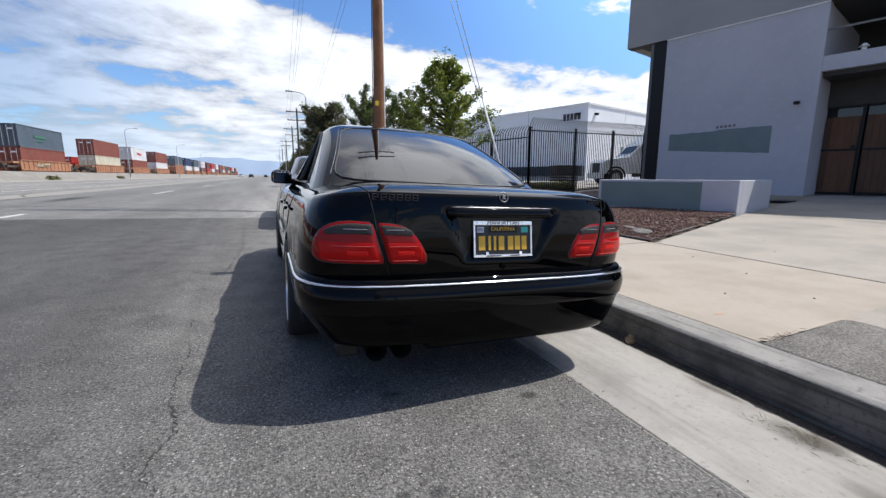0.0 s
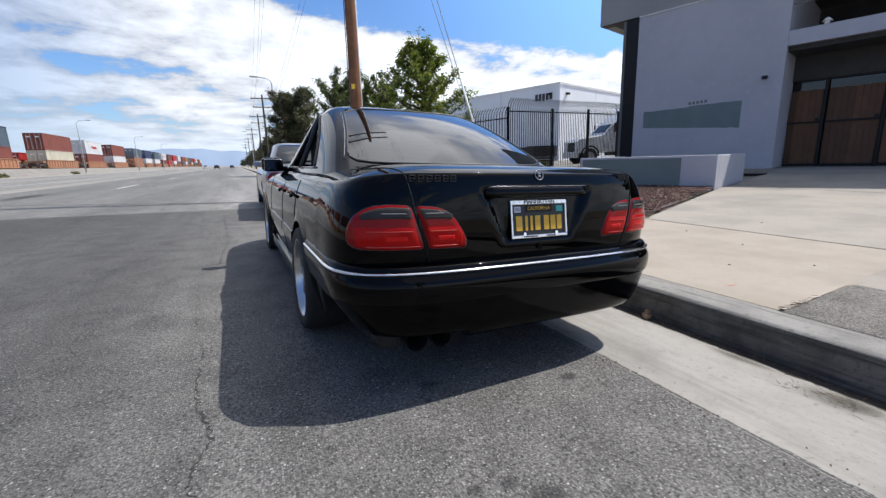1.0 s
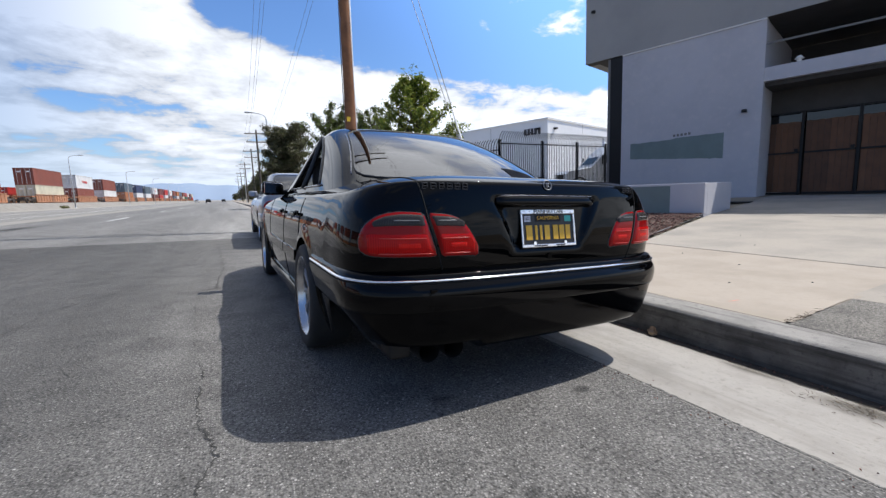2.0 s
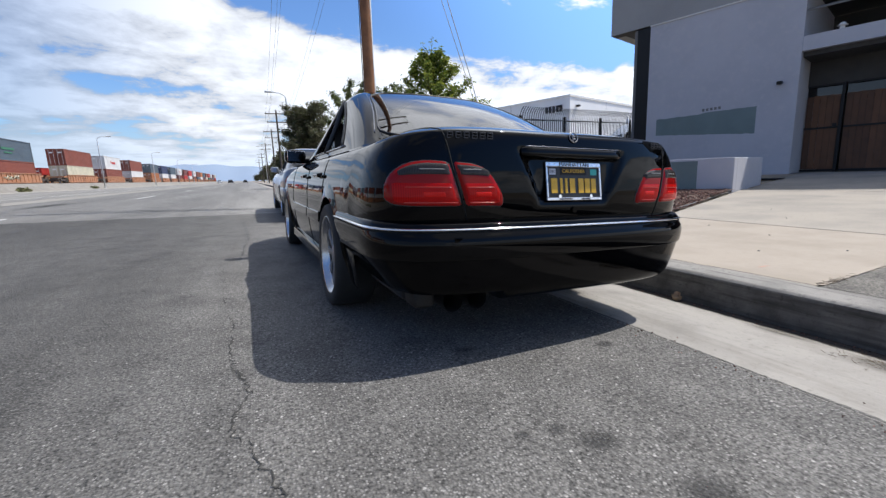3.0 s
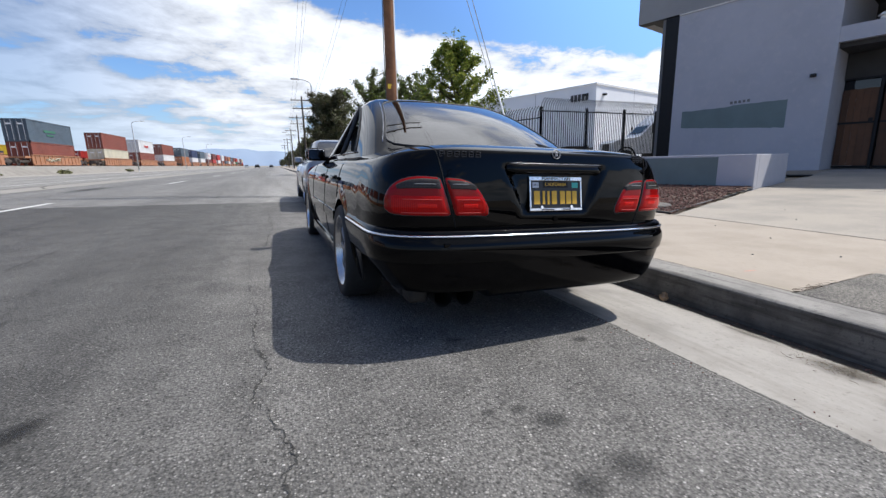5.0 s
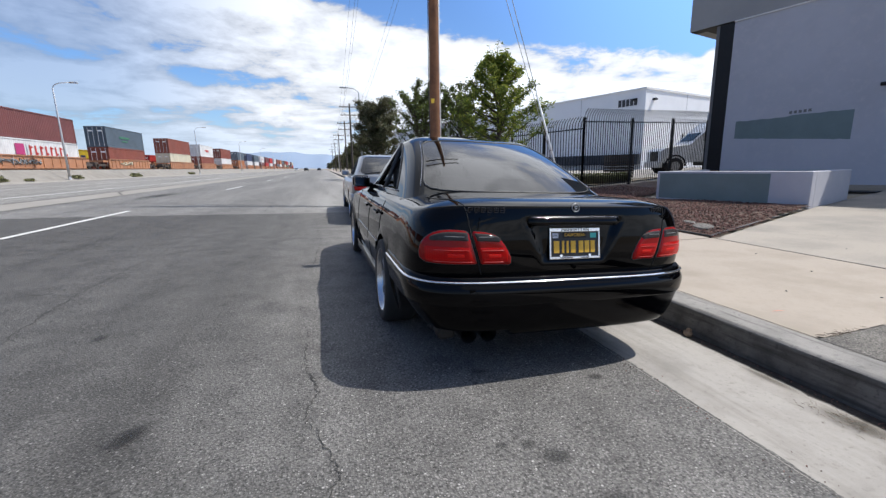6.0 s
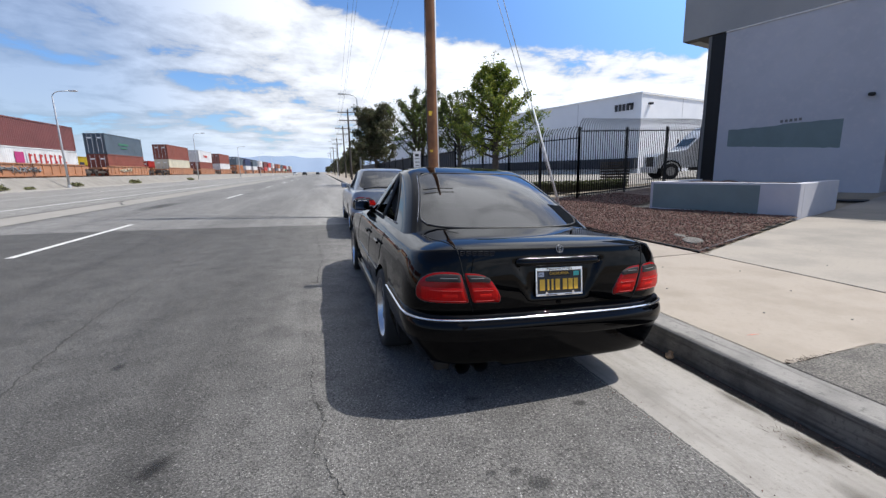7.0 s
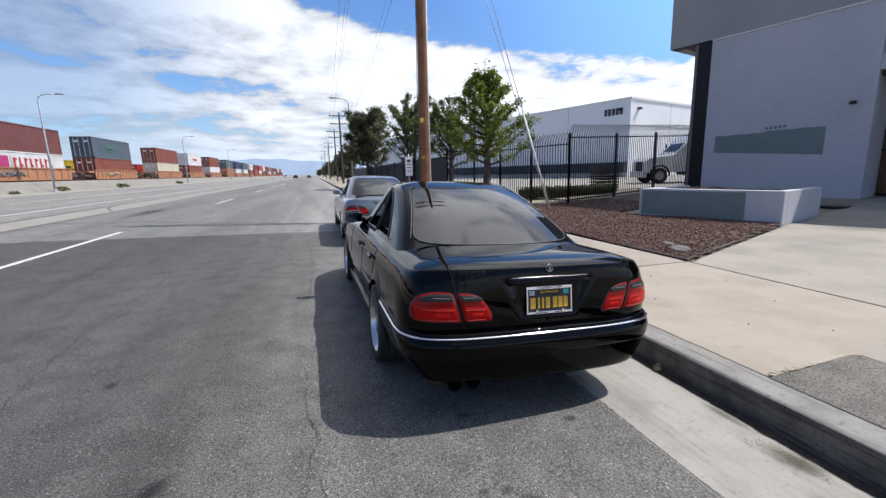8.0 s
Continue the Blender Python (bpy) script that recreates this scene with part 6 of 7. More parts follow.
# ---- second car: silver saloon ahead ----
def silver_saloon():
    z0 = LAND(0.15) + 0.01
    car = thing("parked_car", "silver four-door saloon car with small boot spoiler", "car", pose(0.10, 6.75, z0 + 0.02, 0, 2.0, 0.0))
    body_shell(car, "silver")
    bumper(car, "silver")
    cabin(car, "silver", "tint", False)
    interior(car)
    part("underbody", boxes([((0, 2.4, 0.36), (1.40, 3.9, 0.28))], 0.03), "cabin", car)
    for s in (-1, 1):
        wheel(car, s * 0.775, AX_R, s)
        wheel(car, s * 0.775, AX_F, s)
        tail_lamp(car, s)
        mirror(car, s, "silver")
        for c in (AX_R, AX_F):
            vs = [Vector((s * x, c + (ARCH_R + 0.004) * math.cos(math.pi * k / 20), ARCH_Z + (ARCH_R + 0.004) * math.sin(math.pi * k / 20))) for k in range(21) for x in (0.86, 0.58)]
            mesh_ob("wheel_housing", vs, grid_faces(21, 2) + [tuple(2 * k + 1 for k in range(21))], "cabin", car)
    sp = [Vector((x, 0.16 - 0.05 * (x / 0.6) ** 2 * -1, 1.045 - 0.04 * (abs(x) / 0.62) ** 4)) for x in np.linspace(-0.62, 0.62, 21)]
    tube_part("boot_spoiler", sp, 0.018, "black_plastic", car, "dark boot spoiler", n=8)


silver_saloon()


# ---- utility poles and wires ----
def utility_pole(x, y, h, r, near=False, lean=(0.0, 0.0)):
    z = LAND(x)
    o = thing("utility_pole", "brown wooden utility pole with two crossarms" if near else "dark wooden utility pole beside the road", "pole", pose(x, y, z), group="utility poles")
    n = 24
    pts = [Vector((lean[0] * k / n, lean[1] * k / n, -0.1 + (h + 0.1) * k / n)) for k in range(n + 1)]
    tube_part("post", pts, [r * (1 - 0.35 * k / n) for k in range(n + 1)], "wood_pole" if near else "dark_pole", o, n=20 if near else 8)
    top = Vector((lean[0], lean[1], h))
    for dz, half in ((-0.5, 1.5), (-1.7, 1.35)):
        c = top + Vector((0, 0.16, dz))
        part("crossarm", box(bmesh.new(), c, (2 * half + 0.1, 0.10, 0.13), bevel=0.01), "crossarm", o)
        for k in (-1, -0.62, 0.62, 1):
            bm = bmesh.new()
            p = c + Vector((k * half * 0.94, 0, 0.065))
            cyl(bm, p, p + Vector((0, 0, 0.09)), 0.018, n=8)
            cyl(bm, p + Vector((0, 0, 0.07)), p + Vector((0, 0, 0.17)), 0.055, 0.03, n=10)
            part("insulator", bm, "darkmetal", o)
        for s in (-1, 1):
            bm = bmesh.new()
            cyl(bm, c + Vector((s * half * 0.55, 0.02, -0.05)), c + Vector((0, -0.02, -0.65)), 0.016, n=6)
            part("brace", bm, "galv", o)
    if near:
        for zz in (3.05, 1.9):
            for s in (-1, 1):
                part("tag", box(bmesh.new(), (-r * 0.55 + lean[0] * zz / h, -r * 0.93, zz + 0.02 * s), (0.10, 0.02, 0.02)), "yellow", o, "yellow reflector strip")
        part("tag", box(bmesh.new(), (-0.09, -r * 0.95, 3.02), (0.09, 0.015, 0.13)), "yellow", o, "yellow pole tag")
        tube_part("conduit", [(r * 0.86, -r * 0.5, 0.0), (r * 0.84, -r * 0.48, 4.0), (r * 0.74 + lean[0], -r * 0.40, h - 2.2)], 0.028, "pvc", o, "pale cable conduit")
        tube_part("ground_wire", [(-r * 0.98, -r * 0.15, 0.0), (-r * 0.94, -r * 0.15, 4.0), (-r * 0.75 + lean[0], -r * 0.1, h - 2.2)], 0.012, "wire", o)
    return o


POLES = [(2.09, 10.9, 13.9, 0.175, True, (0.10, 0.0)), (3.2, 67, 10.9, 0.17, False, (0, 0)), (3.6, 92, 10.9, 0.17, False, (0, 0)), (3.6, 130, 11.2, 0.17, False, (0, 0)), (3.6, 175, 11.2, 0.17, False, (0, 0)), (3.6, 230, 11.4, 0.17, False, (0, 0)), (2.1, -32, 13.6, 0.17, False, (0, 0))]
for p in POLES:
    utility_pole(*p)


def wire(a, b, sag, r=0.008, label="thin overhead power line"):
    a, b = Vector(a), Vector(b)
    pts = [a.lerp(b, k / 24) - Vector((0, 0, sag * 4 * (k / 24) * (1 - k / 24))) for k in range(25)]
    vs, fs = tube(pts, r, 5)
    return tagged(mesh_ob("power_line", vs, fs, "wire", None, "", True), label, "cable", group="power lines")


order = sorted(POLES, key=lambda p: p[1])
for pa, pb in zip(order, order[1:]):
    for dz, half in ((-0.5, 1.5), (-1.7, 1.35)):
        for k in (-0.94, 0.94) if dz < -1 else (-0.94, -0.58, 0.94):
            wire((pa[0] + pa[5][0] + k * half, pa[1] + 0.16, LAND(2.1) + pa[2] + dz + 0.2), (pb[0] + pb[5][0] + k * half, pb[1] + 0.16, LAND(2.1) + pb[2] + dz + 0.2), 0.5 + 0.01 * (pb[1] - pa[1]))
# guy wires of the near pole, with a pale guard
guy = thing("guy_wire", "steel guy wires with pale plastic guard", "guy wire")
GA, GT = Vector((6.22, 10.2, LAND(6.22) + 0.02)), Vector((2.16, 10.95, 13.6))
GB = GA + Vector((0.10, 0.25, 0))
tube_part("strand", [GA, GT], 0.012, "galv", guy, n=6)
tube_part("strand", [GB, GT - Vector((0, 0, 1.1))], 0.010, "galv", guy, n=6)
tube_part("guard", [GA.lerp(GT, 0.005), GA.lerp(GT, 0.24)], 0.030, "pvc", guy, n=10)


def sign_post(x, y):
    o = thing("street_sign", "white parking sign on a steel post", "sign", pose(x, y, LAND(x)))
    tube_part("post", [(0, 0, -0.05), (0, 0, 2.2)], 0.025, "galv", o)
    part("panel", box(bmesh.new(), (0, -0.03, 1.70), (0.30, 0.006, 0.76), bevel=0.002), "white", o)
    for k, (w, h) in enumerate(((0.16, 0.10), (0.2, 0.03), (0.2, 0.03), (0.14, 0.03))):
        part("bar", box(bmesh.new(), (0, -0.034, 1.93 - k * 0.14), (w, 0.004, h)), "sign_dark", o)


sign_post(2.52, 15.2)


# ---- street lamps ----
def street_lamp(x, y, h, to, reach=1.5):
    """Cobra-head lamp; to: the side that its arm reaches towards."""
    o = thing("street_lamp", "grey steel street lamp with curved cobra-head arm", "street lamp", pose(x, y, LAND(x)), group="street lamps")
    arm = [(0, 0, -0.1), (0, 0, h * 0.5), (0, 0, h * 0.93)] + [(to * (0.9 - 0.9 * math.cos(a)), 0, h * 0.93 + 0.55 * math.sin(a)) for a in np.linspace(0.3, math.pi / 2, 6)] + [(to * reach, 0, h * 0.93 + 0.60)]
    tube_part("post", arm, [0.11, 0.09, 0.065] + [0.045] * 7, "galv", o, n=10)
    bm = bmesh.new()
    box(bm, (to * (reach + 0.3), 0, h * 0.93 + 0.60), (0.75, 0.28, 0.15), None, 0.06, 3)
    part("lamp_head", bm, "galv", o, "", True)
    bm = bmesh.new()
    cyl(bm, (0, 0, -0.05), (0, 0, 0.30), 0.18, 0.13, n=12)
    part("base", bm, "galv", o)


for y in (3.5, 49.6, 96.8, 144, 190, 236, 282, 330):
    street_lamp(-26.2, y, 9.5, 1)
for y in (46, 120):
    street_lamp(2.9, y, 9.6, -1, 1.3)


# ---- train of stacked containers ----
TX, TZ, BED = -30.7, 1.13, 1.60


def container(y0, length, z, colour, group="stacked containers", ends=True, marks=None, h=2.75, tx=TX):
    names = dict(rust_red="rust-red", maroon="maroon", blue_grey="blue-grey", cream="cream", box_white="white", orange="orange", bright_red="bright red", box_yellow="yellow", box_green="green", steel_grey="grey", navy="navy")
    o = thing("container", f"{names.get(colour, colour)} steel shipping container on a rail wagon", "container", pose(tx, y0, z), group=group)
    w = 2.44
    # corrugated sides
    n = max(8, int(length / 0.28))
    for s in (1, -1):
        vs = []
        for k in range(n * 4 + 1):
            d = (0, 0, 0.035, 0.035)[k % 4]
            y = 0.15 + (length - 0.3) * k / (n * 4)
            vs += [(s * (w / 2 - 0.03 - d), y, 0.16), (s * (w / 2 - 0.03 - d), y, h - 0.12)]
        mesh_ob("side_panel", vs, [(2 * k, 2 * k + 2, 2 * k + 3, 2 * k + 1) for k in range(n * 4)], colour, o)
    fr = []
    for x in (-w / 2 + 0.06, w / 2 - 0.06):
        fr += [((x, length / 2, 0.08), (0.12, length, 0.16)), ((x, length / 2, h - 0.06), (0.12, length, 0.12)), ((x, 0.08, h / 2), (0.12, 0.16, h)), ((x, length - 0.08, h / 2), (0.12, 0.16, h))]
    fr += [((0, 0.08, 0.08), (w, 0.16, 0.16)), ((0, 0.08, h - 0.06), (w, 0.16, 0.12)), ((0, length - 0.08, 0.08), (w, 0.16, 0.16)), ((0, length / 2, h - 0.03), (w - 0.1, length - 0.1, 0.05)), ((0, length / 2, 0.05), (w - 0.1, length - 0.1, 0.05))]
    part("frame", boxes(fr), colour, o)
    for x in (-0.56, 0.56):
        d = part("door", box(bmesh.new(), (x, 0.06, h / 2), (1.08, 0.05, h - 0.3), bevel=0.01), colour, o)
        for dx in (-0.28, 0.28):
            bm = bmesh.new()
            cyl(bm, (x + dx, 0.015, 0.15), (x + dx, 0.015, h - 0.12), 0.025, n=6)
            part("lock_rod", bm, "galv", d)
        part("label_plate", boxes([((x, 0.03, h * 0.78), (0.45, 0.01, 0.18))]), "white", d)
    mesh_ob("far_end", [(-w / 2 + 0.1, length - 0.05, 0.1), (w / 2 - 0.1, length - 0.05, 0.1), (w / 2 - 0.1, length - 0.05, h - 0.1), (-w / 2 + 0.1, length - 0.05, h - 0.1)], [(0, 1, 2, 3)], colour, o)
    for (yy, zz, ly, lz, m) in marks or ():
        part("mark", box(bmesh.new(), (w / 2 + 0.008, yy, zz), (0.012, ly, lz)), m, o)
    return o


def wagon(y0, length, tx=TX):
    o = thing("rail_wagon", "rusty orange-brown well wagon carrying containers", "wagon", pose(tx, y0, TZ), group="well wagons")
    part("well", boxes([((s * 1.36, length / 2, 1.27), (0.10, length - 2.6, 1.16)) for s in (-1, 1)] + [((s * 1.42, length / 2, 1.87), (0.18, length - 2.6, 0.10)) for s in (-1, 1)] + [((s * 1.40, length / 2, 0.68), (0.16, length - 2.8, 0.12)) for s in (-1, 1)]
                       + [((s * 1.44, 2.0 + k * (length - 4.0) / 11, 1.27), (0.06, 0.12, 1.1)) for s in (-1, 1) for k in range(12)]), "well_rust", o)
    part("deck", boxes([((0, length / 2, 0.56), (2.5, length - 3.0, 0.12)), ((0, 0.8, 1.58), (2.5, 1.5, 0.24)), ((0, length - 0.8, 1.58), (2.5, 1.5, 0.24))]), "well_rust", o)
    for yb in (0.2, length - 0.2):
        b = part("bogie", boxes([((0, yb, 1.06), (1.9, 0.5, 0.34)), ((0, yb, 1.36), (0.6, 0.6, 0.26))]), "rail", o)
        for s in (-1, 1):
            part("side_frame", boxes([((s * 0.98, yb, 1.08), (0.22, 2.2, 0.28))]), "rail", b)
        for dy in (-0.85, 0.85):
            for s in (-1, 1):
                bm = bmesh.new()
                cyl(bm, (s * 0.70, yb + dy, 1.01), (s * 0.84, yb + dy, 1.01), 0.42, n=18)
                part("wheel", bm, "rail", b)
    return o


SETS = [  # start, length, lower, upper
    (1.0, 16.2, "box_white", "maroon"), (19.4, 16.2, "box_white", "rust_red"), (38.9, 16.2, "box_white", "maroon"), (60.5, 12.2, "rust_red", "blue_grey"), (82.4, 13.2, "cream", "rust_red"),
    (101.9, 12.2, "rust_red", "box_white"), (121.1, 13.2, "box_white", "rust_red"), (143.4, 12.2, "orange", "blue_grey"), (160.0, 12.2, "box_white", "navy"),
    (176.5, 12.2, "box_white", "blue_grey"), (193.0, 12.2, "maroon", "box_white"), (209.5, 12.2, "bright_red", "maroon"), (226.0, 12.2, "box_white", "bright_red"), (242.5, 12.2, "rust_red", "box_white"), (259.0, 12.2, "blue_grey", "rust_red"),
    (275.5, 12.2, "box_white", "orange"), (292.0, 12.2, "maroon", "blue_grey"), (308.5, 12.2, "cream", "rust_red"), (326.0, 12.2, "box_green", "bright_red"), (344.0, 12.2, "maroon", "box_white"), (362.0, 12.2, "blue_grey", "maroon"), (380.0, 12.2, "bright_red", "cream")]
for k, (y0, ln, lo, up) in enumerate(SETS):
    y0 += 6.3 * (y0 + 2.1) / 62.5
    zl = TZ + 0.64
    marks = []
    if k == 2:
        # company mark: plain magenta and red bars
        marks = [(6.0, 1.85, 1.3, 1.05, "magenta")] + [(7.5 + 0.85 * j, 1.80, 0.26, 0.95, "bright_red") for j in range(8)] + [(7.72 + 0.85 * j, 1.80 + 0.3 * (-1) ** j, 0.34, 0.18, "bright_red") for j in range(8)]
    container(y0, ln, zl, lo, marks=marks, h=2.86)
    if up:
        um = [(4.5, 1.5, 0.5, 0.5, "bright_red"), (6.4, 1.4, 2.6, 0.5, "bright_red")] if up == "box_white" else [(ln * 0.45, 1.5, 3.2, 0.30, "box_green"), (ln * 0.45, 1.0, 2.0, 0.2, "box_green")] if up == "blue_grey" and k < 5 else []
        container(y0, ln, zl + 2.88, up, marks=um)
    w = wagon(y0 - 2.1, ln + 4.2)
    if k in (2, 3):
        rnd = random.Random(90 + k)
        for j in range(9 if k == 2 else 4):
            yy = 4.0 + j * 0.75 if k == 2 else 5.0 + j
            loop = [Vector((1.48, yy + 0.55 * math.sin(2.2 * i + rnd.random()), 1.28 + 0.40 * math.sin(3.1 * i + rnd.random()))) for i in range(7)]
            tube_part("scrawl", loop, 0.045, "steel_grey" if k == 2 else "cream", w, n=5)
# second track behind
container(68.5, 6.1, TZ + 0.64, "box_yellow", marks=[(2.6, 1.5, 1.2, 0.9, "navy")], tx=TX - 5)
container(95.5, 6.1, TZ + 0.64, "bright_red", tx=TX - 5)
container(124.0, 6.1, TZ + 0.64, "steel_grey", tx=TX - 5)
container(124.0, 6.1, TZ + 3.41, "steel_grey", tx=TX - 5)
for yy in (66.5, 93.7, 122.2):
    wagon(yy, 9.6, TX - 5)
tagged(mesh_ob("track_bed", [(x, y, z) for x, z in ((-39.2, 1.48), (-37.6, 1.60), (-28.5, 1.60), (-28.25, 1.57), (-26.5, 0.55), (-25.9, 0.45)) for y in (-60, 900)], [f[::-1] for f in grid_faces(6, 2)], "ballast"), "grey gravel bank carrying the rails", "track bed", kind="structure")
for s in (-0.76, 0.76):
    part("rail", boxes([((TX + s, 420, BED + 0.05), (0.07, 960, 0.16))]), "rail", None).update_tag()
for ob in [o for o in scene.objects if o.name.startswith("rail") and o.type == "MESH" and o.parent is None]:
    tagged(ob, "brown steel rail of the freight line", "rail", kind="structure")


def scrub_bush(x, y, r, seed, material="scrub"):
    rnd = random.Random(seed)
    vs, fs = [], []
    for k in range(420):
        a, b = rnd.uniform(0, 2 * math.pi), rnd.random()
        rr = r * (0.35 + 0.65 * rnd.random())
        c = Vector((x + rr * math.cos(a) * math.cos(b), y + rr * 1.4 * math.sin(a) * math.cos(b), LAND(x) + r * 0.55 * abs(math.sin(b * 1.5)) * rnd.random() + 0.02))
        m = Matrix.Translation(c) @ pose(0, 0, 0, rnd.uniform(-70, 70), rnd.uniform(-70, 70), rnd.uniform(0, 360))
        o = len(vs)
        w, h = r * 0.10, r * 0.30
        vs += [m @ Vector(q) for q in ((-w, 0, 0), (w, 0, 0), (0, 0.3 * w, h))]
        fs.append((o, o + 1, o + 2))
    return tagged(mesh_ob("scrub_bush", vs, fs, material), "low dry scrub on the bare verge", "bush", group="scrub")


for k, (x, y, r) in enumerate(((-26.6, 36, 0.6), (-26.8, 29, 0.9), (-26.5, 25, 0.9), (-26.7, 52, 0.6), (-26.5, 66, 0.8), (-26.8, 33, 0.9), (-26.6, 92, 0.7), (-26.7, 40, 0.8), (-26.5, 44, 0.4))):
    scrub_bush(x, y, r, k)


# ---- fence ----
def fence_run(a, b, h, parent, spikes=True, bars=0.115, posts=2.4, bar_r=0.013, base=None):
    """Steel palings between two posts, tops bent outwards."""
    a, b = Vector(a), Vector(b)
    d = b - a
    L = d.length
    d.normalize()
    out = Vector((d.y, -d.x, 0))
    zf = (lambda x: LAND(x)) if base is None else (lambda x: base)
    n = int(L / bars)
    for k in range(n + 1):
        p = a + d * (L * k / n)
        z = zf(p.x)
        pts = [p + Vector((0, 0, z + 0.10)), p + Vector((0, 0, z + h - 0.05))]
        if spikes:
            pts += [p + out * 0.03 + Vector((0, 0, z + h + 0.12)), p + out * 0.10 + Vector((0, 0, z + h + 0.24)), p + out * 0.19 + Vector((0, 0, z + h + 0.33))]
        tube_part("paling", pts, bar_r, "darkmetal", parent, n=4)
    for hz in (0.18, h - 0.12):
        za, zb = zf(a.x), zf(b.x)
        tube_part("rail", [a + Vector((0, 0, za + hz)), b + Vector((0, 0, zb + hz))], 0.022, "darkmetal", parent, n=4)
    m = max(1, round(L / posts))
    for k in range(m + 1):
        p = a + d * (L * k / m)
        z = zf(p.x)
        part("post", box(bmesh.new(), (p.x, p.y, z + h / 2), (0.075, 0.075, h + 0.06), bevel=0.005), "darkmetal", parent)


FA, FB, FC, FD = (8.05, 11.95, 0), (7.0, 15.9, 0), (4.35, 15.7, 0), (16.3, 14.3, 0)
fence = thing("fence", "black steel paling fence with outward-bent spikes", "fence")
fence_run(FA, FD, 2.66, fence, True, 0.135, 2.8, 0.018)
fence_run(FA, FB, 2.42, fence, True, 0.14, 1.9, 0.018)
fence_run(FB, FC, 2.42, fence, False, 0.16, 1.3, 0.013)
long_fence = thing("fence", "long black fence with dark windscreen along the pavement", "fence")
fence_run(FC, (4.35, 44.0, 0), 2.2, long_fence, False, 0.35, 3.0)
mesh_ob("screen", [(4.38, 15.8, 0.1), (4.38, 60, 0.1), (4.38, 60, 2.2), (4.38, 15.8, 2.2)], [(0, 1, 2, 3)], "dock", long_fence, "dark mesh screen")


# ---- white warehouse ----
def warehouse():
    o = thing("warehouse", "large white tilt-up warehouse with loading docks", "building")
    a = radians(-17.5)
    u, v = Vector((math.sin(a), math.cos(a), 0)), Vector((math.cos(a), -math.sin(a), 0))
    m = Matrix(((u.x, v.x, 0, 30.9), (u.y, v.y, 0, 35.5), (0, 0, 1, 0.2), (0, 0, 0, 1)))

    def bx(name, items, material, lab=""):
        return part(name, boxes([(((p + q) / 2, (c + d) / 2, (e + f) / 2), (q - p, d - c, f - e)) for p, q, c, d, e, f in items], 0, m), material, o, lab)
    bx("wall", [(0, 58, 0, 30, 0, 8.3)], "white_wall")
    bx("parapet", [(-0.1, 58, -0.1, 0.3, 8.3, 8.5), (-0.1, 0.3, 0.3, 30, 8.3, 8.5)], "ledge")
    for k in range(1, 8):
        bx("joint", [(k * 8, k * 8 + 0.06, -0.012, 0.0, 2.7, 8.3)], "joint_grey")
    for k in range(1, 4):
        bx("joint", [(-0.012, 0.0, k * 8, k * 8 + 0.06, 0.3, 8.3)], "joint_grey")
    bx("joint", [(-0.012, 0.0, 0, 30, 5.6, 5.66)], "joint_grey")
    bx("dock_canopy", [(0.1, 58, -0.5, -0.01, 0.75, 1.85)], "dock", "dark loading dock band")
    for k in range(11):
        bx("dock_door", [(2 + k * 5, 5 + k * 5, -0.06, -0.01, 0.0, 0.70)], "white")
    for k in range(5):
        bx("number_bar", [(0.9 + k * 0.46, 1.25 + k * 0.46, -0.05, -0.01, 6.85, 7.55)], "sign_dark")
    bx("wall_pack", [(0.9, 1.3, -0.35, -0.01, 7.3, 7.5)], "darkmetal", "small dark wall light")
    bx("wall_pack", [(-0.35, -0.01, 1.2, 1.6, 7.3, 7.5)], "darkmetal", "small dark wall light")


warehouse()


